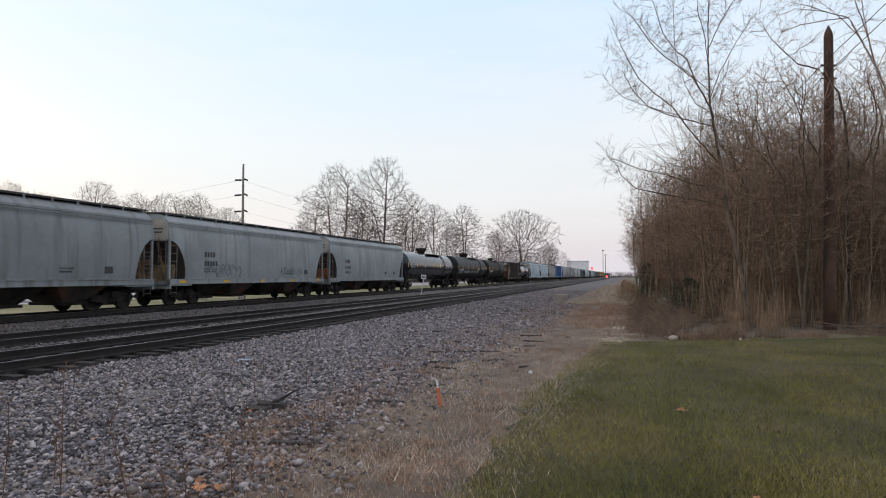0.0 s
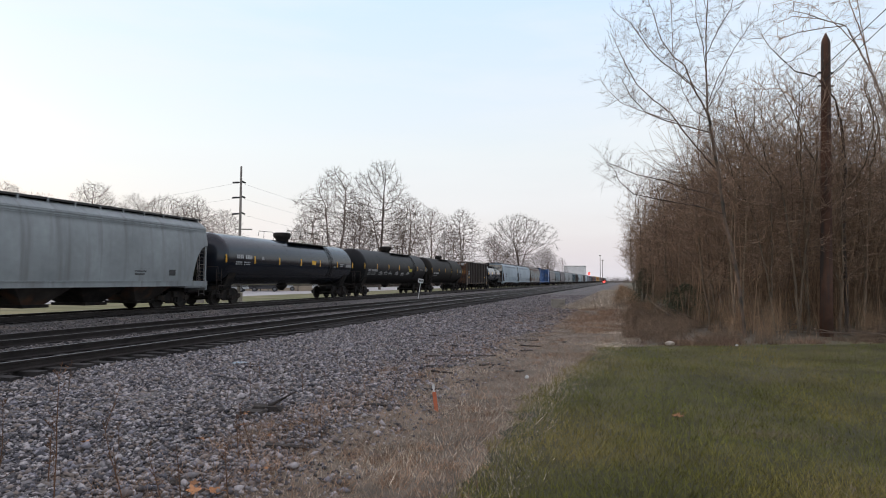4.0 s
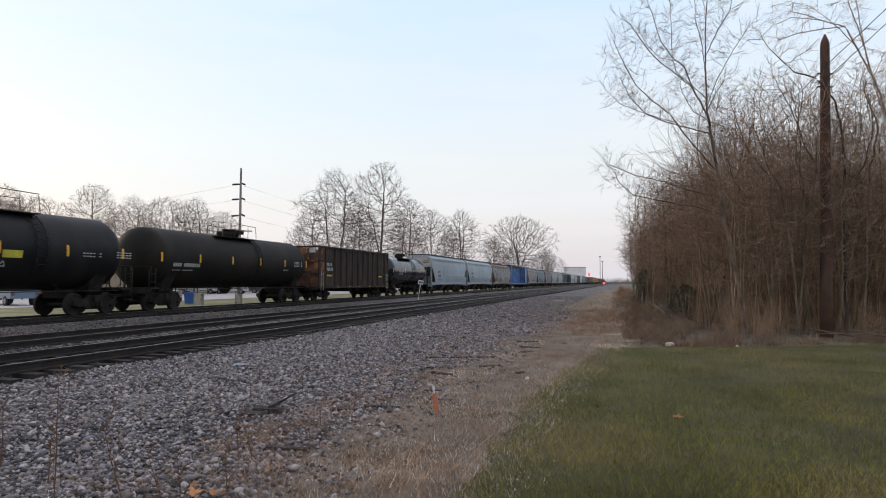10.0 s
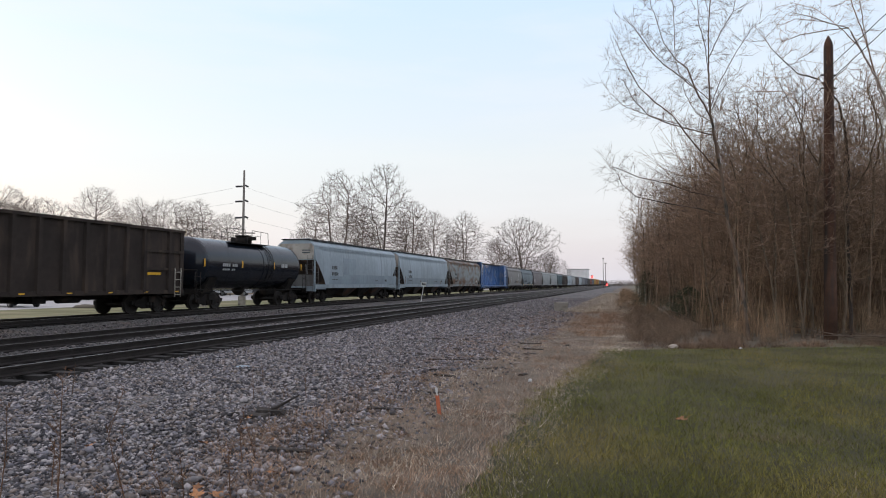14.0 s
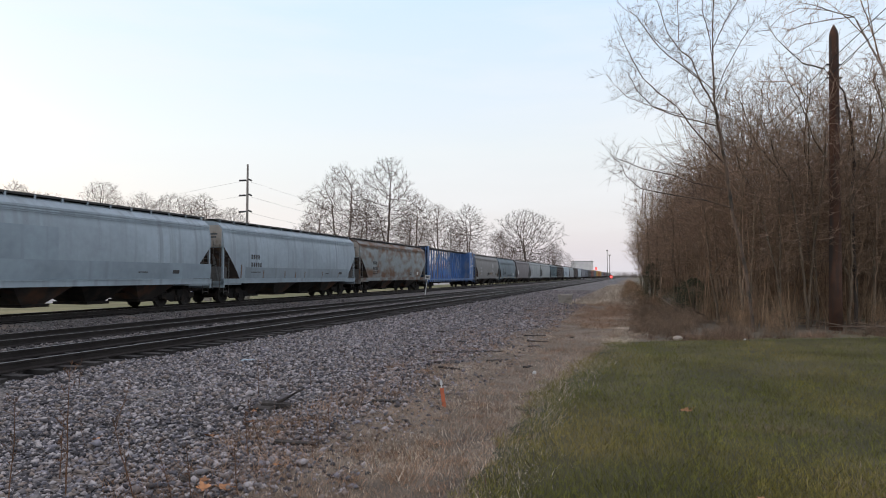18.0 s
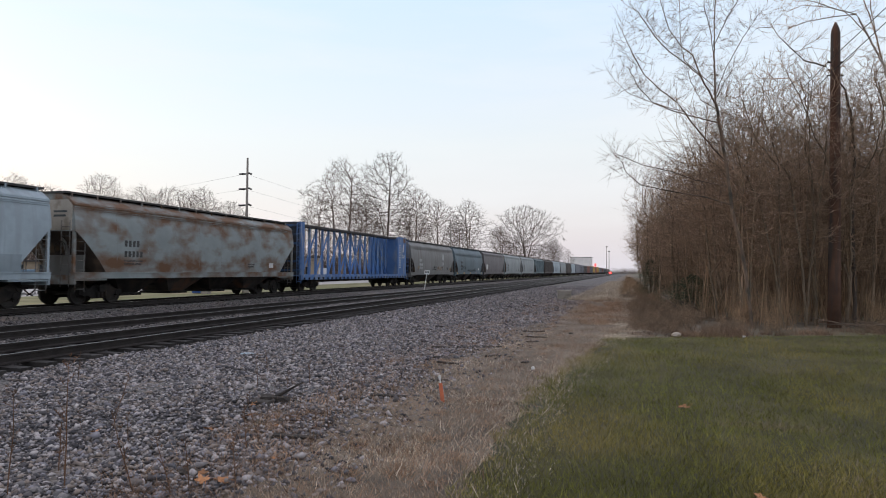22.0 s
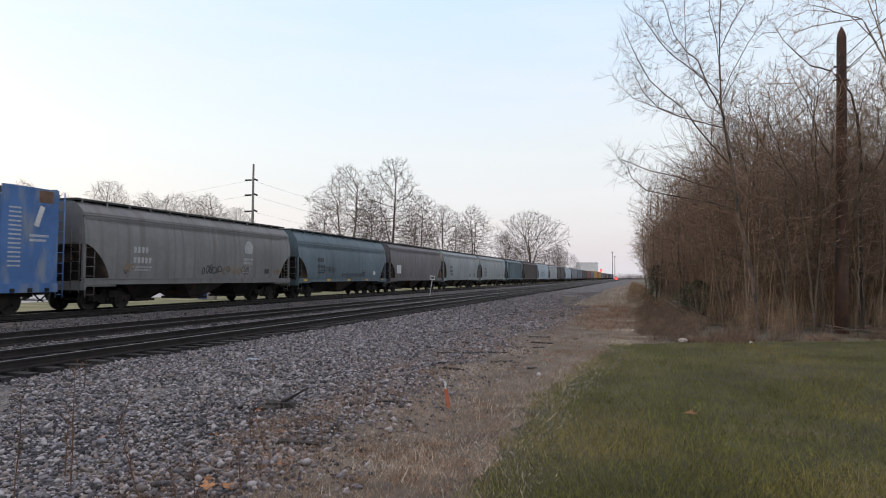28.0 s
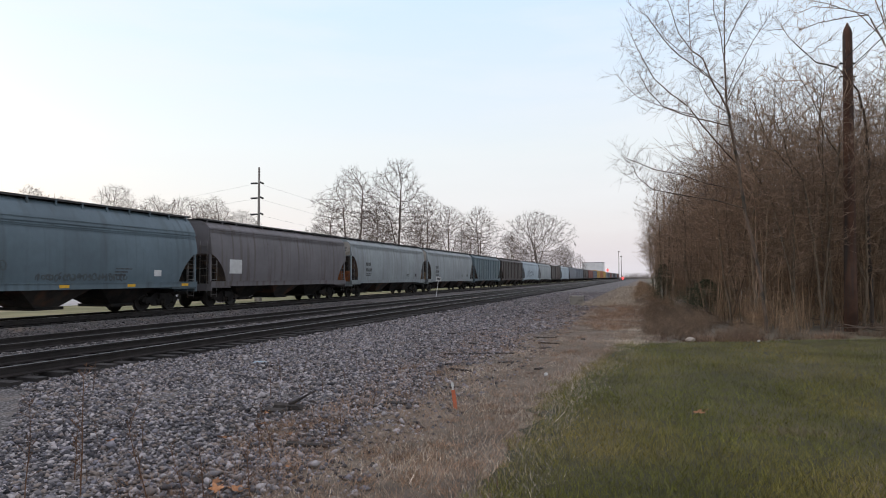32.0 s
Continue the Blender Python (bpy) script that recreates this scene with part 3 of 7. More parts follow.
    for i in range(bays + 1):
        y = -half + 1.6 + (2 * half - 3.2) * i / bays
        part("roof_hatch", Geo().loft([[(0.36 * k * math.cos(t), y + 0.36 * k * math.sin(t), z) for t in (2 * math.pi * j / 12 for j in range(12))] for k, z in ((1, zt - 0.05), (1, zt + 0.12), (0.8, zt + 0.17))]), material, car)
    # lettering, on both sides
    if letters:
        mk = M_GRAFFITI if marks == "white" else M_DARKBAR
        for s in (-1, 1):
            y0 = -half + 2.6
            part("reporting_mark", stripe_text(s * (side_x(2.4) + 0.003), y0, 2.72, [[0.95]], 0.27, 0.14, s), mk, car)
            part("car_number", stripe_text(s * (side_x(2.2) + 0.003), y0, 2.26, [[1.15]], 0.26, 0.14, s), mk, car)
            tagged(part("data_block", stripe_text(s * (side_x(1.7) + 0.003), y0, 2.0, [[0.5, 0.7], [0.8, 0.3], [0.6, 0.4]], 0.07, 0.06, s), mk, car), kind="stuff")
            tagged(part("load_data", stripe_text(s * (side_x(1.7) + 0.003), half - 5.2, 1.95, [[0.5, 0.4], [0.7], [0.6]], 0.07, 0.06, s), mk, car), kind="stuff")
            part("repair_stencil", Geo().box(*sorted((s * side_x(1.75), s * (side_x(1.75) + 0.008))), half - 2.95, half - 2.5, 1.6, 1.88), M_DARKBAR if letters > 1 else M_WHITE, car)
            if letters > 2:
                part("logo_disc", Geo().loft([[(s * (side_x(2.9) + e), half - 4.6 + 0.42 * math.cos(t), 3.0 + 0.42 * math.sin(t)) for t in (2 * math.pi * j / 20 for j in range(20))] for e in (-0.01, 0.008)], smooth=False), M_GRAFFITI, car, "pale round company emblem")
                part("logo_bar", stripe_text(s * (side_x(2.4) + 0.006), half - 5.1, 2.45, [[0.9], [0.9]], 0.14, 0.06, s), M_GRAFFITI, car)
    for y0, z0, w, h, mm in (graffiti or ()):
        part("graffiti", scribble(hash((y0, z0)) % 99 + int(L * 10), side_x, y0, z0, w, h), mm, car, "hand-sprayed graffiti")
    if yellow:
        k = 5
        for s in (-1, 1):
            for i in range(k):
                y = -half + 0.9 + (2 * half - 1.8) * i / (k - 1)
                part("reflector", Geo().box(*sorted((s * 1.60, s * 1.612)), y - 0.22, y + 0.22, zb - 0.08, zb + 0.04), M_YELLOW, car, "yellow reflective strip")
    for y0, y1, z0, z1, mm in (panels or ()):
        zs = steps(z0, z1, 6)
        g = Geo()
        g.loft([[(side_x(z) + e, y, z) for e, y in ((0.002, y0), (0.007, y0), (0.007, y1), (0.002, y1))] for z in zs], smooth=False)
        part("rust_streak" if mm is M_STREAK else "repaint_patch", g, mm, car, "brown rust streak" if mm is M_STREAK else "patch of differing paint")
    running_gear(car, L, L / 2 - 2.45, turning)
    return car


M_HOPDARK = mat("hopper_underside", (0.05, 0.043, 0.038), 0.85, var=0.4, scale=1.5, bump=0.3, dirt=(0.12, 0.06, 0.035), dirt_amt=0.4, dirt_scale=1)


# -- tank car --
def tank(name, L, material, label, radius=1.48, belt=None, letters=None, dome="bowl", graffiti=False, yellow=6, turning=True):
    car = base(name, label, "tank car", "cars of the freight train")
    zc = 1.06 + radius
    half, N = L / 2 - 0.85, 40
    wy0, wy1, ly = (-0.6, 4.95, 4.65) if dome == "bowl" else (-2.2, 1.6, 1.35)      # walkway and ladder
    prof = [(-half + 0.72 * (1 - math.cos(a)), radius * math.sin(a)) for a in (math.pi / 2 * i / 8 for i in range(9))]
    prof[0] = (prof[0][0], 0.02)
    prof += [(y, radius) for y in steps(-half + 0.9, half - 0.9, 6)]
    prof += [(-y, r) for y, r in prof[:9]][::-1]
    part("tank_shell", Geo().loft([[(r * math.cos(t), y, zc + r * math.sin(t)) for t in (2 * math.pi * j / N for j in range(N))] for y, r in prof]), material, car)
    for y in steps(-half + 0.75, half - 0.75, 5):
        seam = Geo().loft([[((radius + e) * math.cos(t), y + d, zc + (radius + e) * math.sin(t)) for t in (2 * math.pi * j / N for j in range(N))] for e, d in ((-0.01, -0.02), (0.004, -0.012), (0.004, 0.012), (-0.01, 0.02))])
        part("weld_seam", seam, material, car)
    if belt:
        for y in belt:
            part("tank_band", Geo().loft([[((radius + e) * math.cos(t), y + d, zc + (radius + e) * math.sin(t)) for t in (2 * math.pi * j / N for j in range(N))] for e, d in ((-0.01, -0.07), (0.02, -0.07), (0.02, 0.07), (-0.01, 0.07))], smooth=False), material, car)
    # dome fittings, walkway, rails
    top = zc + radius
    if dome == "bowl":
        part("valve_housing", Geo().loft([[(r * math.cos(t), r * math.sin(t), z) for t in (2 * math.pi * j / 16 for j in range(16))] for r, z in ((0.42, top - 0.1), (0.44, top + 0.12), (0.58, top + 0.26), (0.58, top + 0.52), (0.5, top + 0.56))]), M_BLACK, car)
    else:
        part("manway", Geo().tube((0, 0.3, top - 0.1), (0, 0.3, top + 0.35), 0.36, n=14).tube((0, 0.3, top + 0.35), (0, 0.3, top + 0.42), 0.42, n=14).tube((0, -0.6, top - 0.05), (0, -0.6, top + 0.25), 0.16, n=8), M_BLACK, car)
        part("safety_valve", Geo().tube((0, 1.1, top - 0.05), (0, 1.1, top + 0.45), 0.12, n=8).box(-0.25, 0.25, 1.0, 1.5, top + 0.2, top + 0.4), M_BLACK, car)
    for s in (-1, 1):
        part("walkway", Geo().box(*sorted((s * 0.55, s * 1.05)), wy0, wy1, top - 0.16, top - 0.12), M_BLACK, car)
        rail = Geo()
        rail.bars([(s * 1.05, wy0 - 0.7, top + 0.3), (s * 1.05, wy0 - 0.6, top + 0.62), (s * 1.05, wy0 + 1.2, top + 0.66), (s * 1.05, wy0 + 1.35, top - 0.1)], 0.018)
        rail.bars([(s * 1.05, wy0 + 1.35, top + 0.35), (s * 1.05, wy1 - 0.9, top + 0.35)], 0.014)
        rail.bars([(s * 1.05, wy0 + 1.9, top - 0.1), (s * 1.05, wy0 + 1.95, top + 0.66), (s * 1.05, wy1 - 0.1, top + 0.62), (s * 1.05, wy1, top - 0.1)], 0.018)
        for y in (wy0, wy1 - 0.9):
            rail.tube((s * 1.05, y, top - 0.1), (s * 1.05, y, top + 0.62), 0.014, n=5)
        part("handrail", rail, M_BLACK, car)
        lad = Geo()
        for k in (-0.22, 0.22):
            pts = [((radius + 0.06) * math.cos(t) * s, ly + k, zc + (radius + 0.06) * math.sin(t)) for t in steps(radians(-35), radians(62), 8)]
            lad.bars(pts, 0.022)
        for t in steps(radians(-32), radians(60), 8):
            lad.tube(((radius + 0.06) * math.cos(t) * s, ly - 0.22, zc + (radius + 0.06) * math.sin(t)), ((radius + 0.06) * math.cos(t) * s, ly + 0.22, zc + (radius + 0.06) * math.sin(t)), 0.014, n=5)
        part("side_ladder", lad, M_BLACK, car)
        # long grab rail at sill level
        gr = Geo().bars([(s * 1.5, -half + 0.6, 1.02), (s * 1.5, half - 0.6, 1.02)], 0.02)
        for y in steps(-half + 0.8, half - 0.8, 6):
            gr.tube((s * 1.5, y, 1.02), (s * 1.1, y, 1.32), 0.015, n=5)
        part("side_grab_rail", gr, M_BLACK, car)
    for s in (-1, 1):
        y = s * (L / 2 - 2.2)
        part("saddle", Geo().loft([[(-1.3, y - 0.35, zc - 0.75), (-0.9, y - 0.35, 0.95), (0.9, y - 0.35, 0.95), (1.3, y - 0.35, zc - 0.75)], [(-1.3, y + 0.35, zc - 0.75), (-0.9, y + 0.35, 0.95), (0.9, y + 0.35, 0.95), (1.3, y + 0.35, zc - 0.75)]], smooth=False), M_BLACK, car)
        part("stub_sill", Geo().box(-0.3, 0.3, *sorted((s * (L / 2 - 3.6), s * (L / 2 - 0.6))), 0.72, 1.1), M_BLACK, car)
        part("end_platform", Geo().box(-1.45, 1.45, *sorted((s * (L / 2 - 0.62), s * (L / 2 - 1.2))), 1.05, 1.12).box(-1.45, 1.45, *sorted((s * (L / 2 - 0.62), s * (L / 2 - 0.68))), 0.85, 1.12), M_BLACK, car)
        for sx in (-1, 1):
            part("end_ladder", ladder(sx * 1.4, s * (L / 2 - 0.75), 0.5, 2.0), M_BLACK, car)
            part("end_handrail", Geo().bars([(sx * 1.4, s * (L / 2 - 0.66), 1.1), (sx * 1.4, s * (L / 2 - 0.66), 2.1), (sx * 0.3, s * (L / 2 - 0.66), 2.1), (sx * 0.3, s * (L / 2 - 0.66), 1.1)], 0.02), M_BLACK, car)
    part("outlet_valve", Geo().loft([[(r * math.cos(t), r * math.sin(t), z) for t in (2 * math.pi * j / 10 for j in range(10))] for r, z in ((0.45, 1.12), (0.3, 0.85), (0.12, 0.7))]), M_BLACK, car)

    def on(t0, t1, y0, y1, e=0.006):
        return [[((radius + k) * math.cos(t) * 1.0, y, zc + (radius + k) * math.sin(t)) for k, y in ((-0.01, y0), (e, y0), (e, y1), (-0.01, y1))] for t in steps(t0, t1, 3)]

    for i in range(yellow):
        y = -half + 0.42 + (2 * half - 0.84) * i / (yellow - 1)
        part("reflector", Geo().loft(on(-0.13, 0.16, y - 0.055, y + 0.055), smooth=False), M_YELLOW, car, "yellow reflective strip")
    for y0, t0, w, h in (letters or ()):
        g, k = Geo(), max(3, int(w / max(0.16, h * radius * 0.75)))
        for i in range(k):
            if k < 6 or i != 4:
                g.loft(on(t0, t0 + h, y0 + w * i / k, y0 + w * (i + 0.68) / k), smooth=False)
        part("lettering", g, M_GRAFFITI, car, "white stencilled lettering")
    if dome == "bowl" and not graffiti:
        part("placard", Geo().loft(on(-0.06, 0.12, 1.6, 2.2), smooth=False), M_YELLOW, car, "orange-yellow rectangular placard")
        part("data_panel", Geo().loft(on(-0.12, 0.06, 7.25, 8.3), smooth=False), M_DARKBAR, car, "dark panel with white data lines")
        for t in (-0.1, -0.06, -0.02, 0.02):
            part("data_line", Geo().loft(on(t, t + 0.02, 7.3, 8.25, 0.009), smooth=False), M_GRAFFITI, car)
    if graffiti:
        part("placard", Geo().loft(on(-0.22, -0.04, 3.05, 3.85), smooth=False), mat("yellow_green_placard", (0.5, 0.45, 0.05), 0.6, var=0.15, scale=4, bump=0.05), car, "yellow-green square placard")
        for i, y in enumerate((-4.8, -3.6, -2.35, -0.55, 1.15, 2.75)):
            part("graffiti", tag_shape(40 + i, lambda z: math.sqrt(max(0.1, radius ** 2 - (z - zc) ** 2)) + 0.012, y, 2.02 + 0.06 * (i % 2), 0.95, 0.36), M_GRAFFITI, car, "white sprayed graffiti tag")
    running_gear(car, L, L / 2 - 2.2, turning)
    return car


# -- gondola --
def gondola(name, L, label):
    car = base(name, label, "gondola car", "cars of the freight train")
    m, m2 = M_GOND, M_BLACK
    half, zt, zb, w = L / 2 - 0.6, 3.95, 1.02, 1.53
    for s in (-1, 1):
        part("side_sheet", Geo().box(*sorted((s * (w - 0.02), s * (w - 0.06))), -half, half, zb, zt - 0.02), m, car)
        part("top_chord", Geo().box(*sorted((s * (w - 0.1), s * (w + 0.1))), -half - 0.03, half + 0.03, zt - 0.07, zt + 0.05), m, car)
        part("bottom_chord", Geo().box(*sorted((s * (w - 0.08), s * (w + 0.06))), -half, half, zb - 0.1, zb + 0.08), m, car)
        for y in [-half + 1.05] + steps(-half + 2.7, half - 2.7, 8) + [half - 1.05]:
            part("rib", Geo().loft([[(s * (w - 0.03), y - 0.13, z), (s * (w + 0.09), y - 0.08, z), (s * (w + 0.09), y + 0.08, z), (s * (w - 0.03), y + 0.13, z)][::s] for z in (zb - 0.02, zt - 0.07)], smooth=False), m, car)
        for y in (-half, half - 0.25):
            part("corner_panel", Geo().box(*sorted((s * (w - 0.03), s * (w + 0.03))), y, y + 0.25, zb, zt - 0.06), m, car)
        for z in (2.92, 2.08):
            for a, b in ((-half, -half + 2.6), (half - 2.6, half)):
                part("side_belt", Geo().box(*sorted((s * (w - 0.03), s * (w + 0.05))), a, b, z - 0.06, z + 0.06), m, car)
        part("first_bay_sheet", Geo().box(*sorted((s * (w - 0.025), s * (w - 0.012))), -half + 0.24, -half + 0.95, zb + 0.1, zt - 0.09), M_GOND_END, car, "rust-red side sheet beside the end")
        part("lettering", stripe_text(s * (w - 0.016), -half + 1.32, 2.8, [[0.95], [1.1]], 0.25, 0.1, s), M_GRAFFITI, car, "white stencilled lettering")
        part("reflector", Geo().box(*sorted((s * (w - 0.02), s * (w - 0.004))), -half + 1.3, -half + 2.25, 1.8, 1.92), M_YELLOW, car, "yellow reflective strip")
        for i in range(6):
            y = -half + 3.2 + i * 2.1
            part("reflector", Geo().box(*sorted((s * (w + 0.03), s * (w + 0.066))), y - 0.12, y + 0.12, zb - 0.03, zb + 0.02), M_YELLOW, car, "yellow reflective strip")
        part("placard_holder", Geo().box(*sorted((s * (w - 0.02), s * (w + 0.01))), half - 2.45, half - 1.6, 1.8, 1.92), M_YELLOW, car)
    for s in (-1, 1):
        y = s * half
        part("end_sheet", Geo().box(-w + 0.06, w - 0.06, *sorted((y - s * 0.06, y)), zb, zt - 0.25), M_GOND_END, car, "rust-orange stained end wall")
        part("end_chord", Geo().box(-w, w, *sorted((y - s * 0.1, y + s * 0.08)), zt - 0.08, zt + 0.04), m, car)
        for z in (2.08, 2.92):
            part("end_stiffener", Geo().box(-w + 0.05, w - 0.05, *sorted((y - s * 0.02, y + s * 0.12)), z - 0.08, z + 0.08), M_GOND_END, car)
        for x in (-0.7, 0, 0.7):
            part("end_post", Geo().box(x - 0.07, x + 0.07, *sorted((y, y + s * 0.09)), zb, zt - 0.1), M_GOND_END, car)
        for sx in (-1, 1):
            part("ladder", ladder(sx * (w + 0.07), y - s * 0.45, 0.75, 2.14, 0.42, step=0.36, r=0.016), M_CREAM, car, "pale steel ladder")
        part("end_sill", Geo().box(-w, w, *sorted((y - s * 0.15, y + s * 0.12)), 0.82, 1.05), m2, car)
    part("floor_plate", Geo().box(-w + 0.05, w - 0.05, -half, half, zb - 0.02, zb + 0.04), m2, car)
    part("end_panel", Geo().box(-w + 0.2, 0.5, -half - 0.015, -half + 0.005, 3.42, 3.84), M_ORANGE, car, "bright orange rust patch")
    part("end_stencil", Geo().box(0.55, 1.25, -half - 0.012, -half + 0.004, 3.5, 3.8), M_GRAFFITI, car)
    part("centre_sill", Geo().box(-0.3, 0.3, -L / 2 + 0.65, L / 2 - 0.65, 0.7, 1.0), m2, car)
    part("brake_rigging", Geo().box(-0.9, 1.1, -0.9, -0.3, 0.62, 0.98).tube((0.9, 0.4, 0.8), (0.9, 1.4, 0.8), 0.2, n=10), m2, car)
    running_gear(car, L, L / 2 - 2.3)
    return car


M_GOND = mat("rusty_brown_gondola", (0.034, 0.025, 0.02), 0.85, var=0.35, scale=0.8, bump=0.3, bscale=12, dirt=(0.062, 0.043, 0.032), dirt_amt=0.35, dirt_scale=1.2, streak=(1, 1.5, 0.4))
M_GOND_END = mat("rusty_gondola_end", (0.085, 0.045, 0.03), 0.85, var=0.4, scale=1.2, bump=0.3, bscale=12, dirt=(0.26, 0.11, 0.04), dirt_amt=0.45, dirt_scale=1.3)


# -- centre-beam flat car --
def centre_beam(name, L, label):
    car = base(name, label, "flat car", "cars of the freight train")
    m = M_BLUE
    half, zd, zt = L / 2 - 0.6, 1.12, 4.72
    part("deck", Geo().box(-1.42, 1.42, -half, half, zd - 0.05, zd), m, car)
    for s in (-1, 1):
        part("side_sill", Geo().box(*sorted((s * 1.36, s * 1.5)), -half, half, 0.82, zd + 0.03), m, car)
        for i in range(30):
            y = -half + 0.5 + (2 * half - 1) * i / 29
            part("strap_winch", Geo().box(*sorted((s * 1.5, s * 1.56)), y - 0.07, y + 0.07, 0.84, 0.98), M_BLACK, car)
    part("centre_sill", Geo().box(-0.35, 0.35, -L / 2 + 0.65, L / 2 - 0.65, 0.62, 1.06), M_BLACK, car)
    part("top_chord", Geo().box(-0.42, 0.42, -half + 0.2, half - 0.2, zt - 0.16, zt), M_BEAMTOP, car, "dark weathered top beam")
    n = 19
    inner0, inner1 = -half + 0.9, half - 1.75
    ys = [inner0 + (inner1 - inner0) * i / (n - 1) for i in range(n)]
    for y in ys:
        part("post", Geo().loft([[(-k, y - 0.08, z), (k, y - 0.08, z), (k, y + 0.08, z), (-k, y + 0.08, z)] for k, z in ((0.085, zd), (0.065, zt - 0.16))], smooth=False), m, car)
    for i in range(0, n - 2, 2):
        a, b = (ys[i], ys[i + 2]) if i < n // 2 else (ys[i + 2], ys[i])
        part("diagonal_brace", Geo().beam((0, a, zd + 0.05), (0, b, zt - 0.35), 0.08, 0.10), m, car)
        if abs(i - n // 2) < 2:
            part("diagonal_brace", Geo().beam((0.02, b, zd + 0.05), (0.02, a, zt - 0.35), 0.10, 0.14), m, car)
    for s in (-1, 1):
        y = s * half
        depth = 0.22 if s < 0 else 2.3
        g = Geo().box(-1.36, 1.36, *sorted((y, y - s * 0.08)), zd, zt)
        part("bulkhead", g, M_BULKHEAD if s < 0 else m, car, "end wall darkened with painted recess shade and grime" if s < 0 else "")
        for i in range(6):
            z = zd + 0.35 + i * 0.6
            part("bulkhead_rib", Geo().box(-1.36, 1.36, *sorted((y + s * 0.10, y)), z - 0.07, z + 0.07), M_RIBBLUE, car)
        for sx in (-1, 1):
            if s < 0:
                part("bulkhead_post", Geo().box(*sorted((sx * 1.2, sx * 1.46)), *sorted((y, y - s * 0.55)), zd, zt), m, car)
            else:
                part("bulkhead_panel", Geo().box(*sorted((sx * 1.36, sx * 1.44)), *sorted((y, y - s * depth)), zd, zt - 0.05), m, car)
                part("logo", Geo().beam((sx * 1.445, y - 0.95, 3.25), (sx * 1.445, y - 0.7, 4.0), 0.01, 0.2), M_WHITE, car, "white company emblem")
                part("lettering", stripe_text(sx * 1.442, y - 2.05, 3.9, [[0.5]] * 14, 0.06, 0.1, sx), M_WHITE, car, "white stencilled lettering")
                part("lettering", stripe_text(sx * 1.442, y - 1.2, 2.95, [[0.8], [0.7]], 0.09, 0.08, sx), M_WHITE, car, "white stencilled lettering")
                part("rust_patch", Geo().box(*sorted((sx * 1.44, sx * 1.446)), y - 0.85, y - 0.25, 4.15, 4.6), M_STREAK, car, "brown rust patch")
            part("ladder", ladder(sx * 1.42, y + s * 0.12, 0.6, zt - 0.1, 0.34, "x", 0.02, 0.4), m, car)
    running_gear(car, L, L / 2 - 2.9)
    return car


M_BLUE = mat("blue_flat_car_paint", (0.07, 0.16, 0.36), 0.6, var=0.2, scale=0.8, bump=0.15, bscale=10, dirt=(0.20, 0.24, 0.30), dirt_amt=0.4, dirt_scale=1.5, streak=(1, 1.4, 0.4))
# bulkhead and rib blues are darkened: the end recess's shade is in the colour
M_RIBBLUE = mat("shaded_grimy_ribs", (0.035, 0.075, 0.16), 0.75, var=0.3, scale=1.5, bump=0.2, dirt=(0.03, 0.03, 0.035), dirt_amt=0.45)
M_BULKHEAD = mat("shaded_grimy_bulkhead", (0.03, 0.035, 0.045), 0.85, var=0.35, scale=1.5, bump=0.2, dirt=(0.05, 0.04, 0.03), dirt_amt=0.4)
M_BEAMTOP = mat("weathered_beam_top", (0.06, 0.055, 0.055), 0.85, var=0.3, scale=1.5, bump=0.2)


# -- box car and rack car, for the far end --
def box_car(name, L, material, label, height=4.6, ribs=9):
    car = base(name, label, "box car", "cars of the freight train")
    half = L / 2 - 0.6
    part("body", Geo().loft([[(-1.5, y, 1.1), (1.5, y, 1.1), (1.5, y, height - 0.25), (0, y, height), (-1.5, y, height - 0.25)] for y in (-half, half)], smooth=False), material, car)
    for s in (-1, 1):
        for i in range(ribs):
            y = -half + 0.4 + (2 * half - 0.8) * i / (ribs - 1)
            part("rib", Geo().box(*sorted((s * 1.49, s * 1.56)), y - 0.06, y + 0.06, 1.1, height - 0.28), material, car)
        part("side_door", Geo().box(*sorted((s * 1.49, s * 1.55)), -1.5, 1.5, 1.15, height - 0.4), material, car)
        part("side_sill", Geo().box(*sorted((s * 1.3, s * 1.5)), -half, half, 0.9, 1.1), M_BLACK, car)
    for s in (-1, 1):
        part("end_ladder", ladder(1.3, s * (half + 0.04), 0.7, 4.0, 0.4, "x"), M_BLACK, car)
    part("centre_sill", Geo().box(-0.35, 0.35, -L / 2 + 0.65, L / 2 - 0.65, 0.65, 1.08), M_BLACK, car)
    running_gear(car, L, L / 2 - 2.6, False)
    return car


P_GREY = paint("hopper_light_grey", (0.275, 0.305, 0.31), (0.19, 0.20, 0.20), 0.38)
P_GREY2 = paint("hopper_grey_worn", (0.225, 0.25, 0.255), (0.15, 0.155, 0.15), 0.4)
P_PALE = paint("hopper_pale_blue_grey", (0.33, 0.40, 0.445), (0.245, 0.29, 0.315), 0.36)
P_RUST = mat("hopper_rust_streaked", (0.25, 0.285, 0.285), 0.65, var=0.14, scale=0.8, bump=0.12, bscale=9, dirt=(0.135, 0.07, 0.036), dirt_amt=0.45, dirt_scale=2.0, streak=(1, 0.45, 0.8), fade=0.08,
             zones=((0.8, 0.35), (1.2, 0.25), (1.35, 0.3), (1.7, 0.5), (2.1, 0.2), (2.5, 0.0), (3.2, 0.08), (3.65, 0.22), (4.0, 0.5), (4.5, 0.4)))
M_STREAK = mat("brown_rust_streak", (0.17, 0.105, 0.07), 0.85, var=0.3, scale=3, bump=0.1)
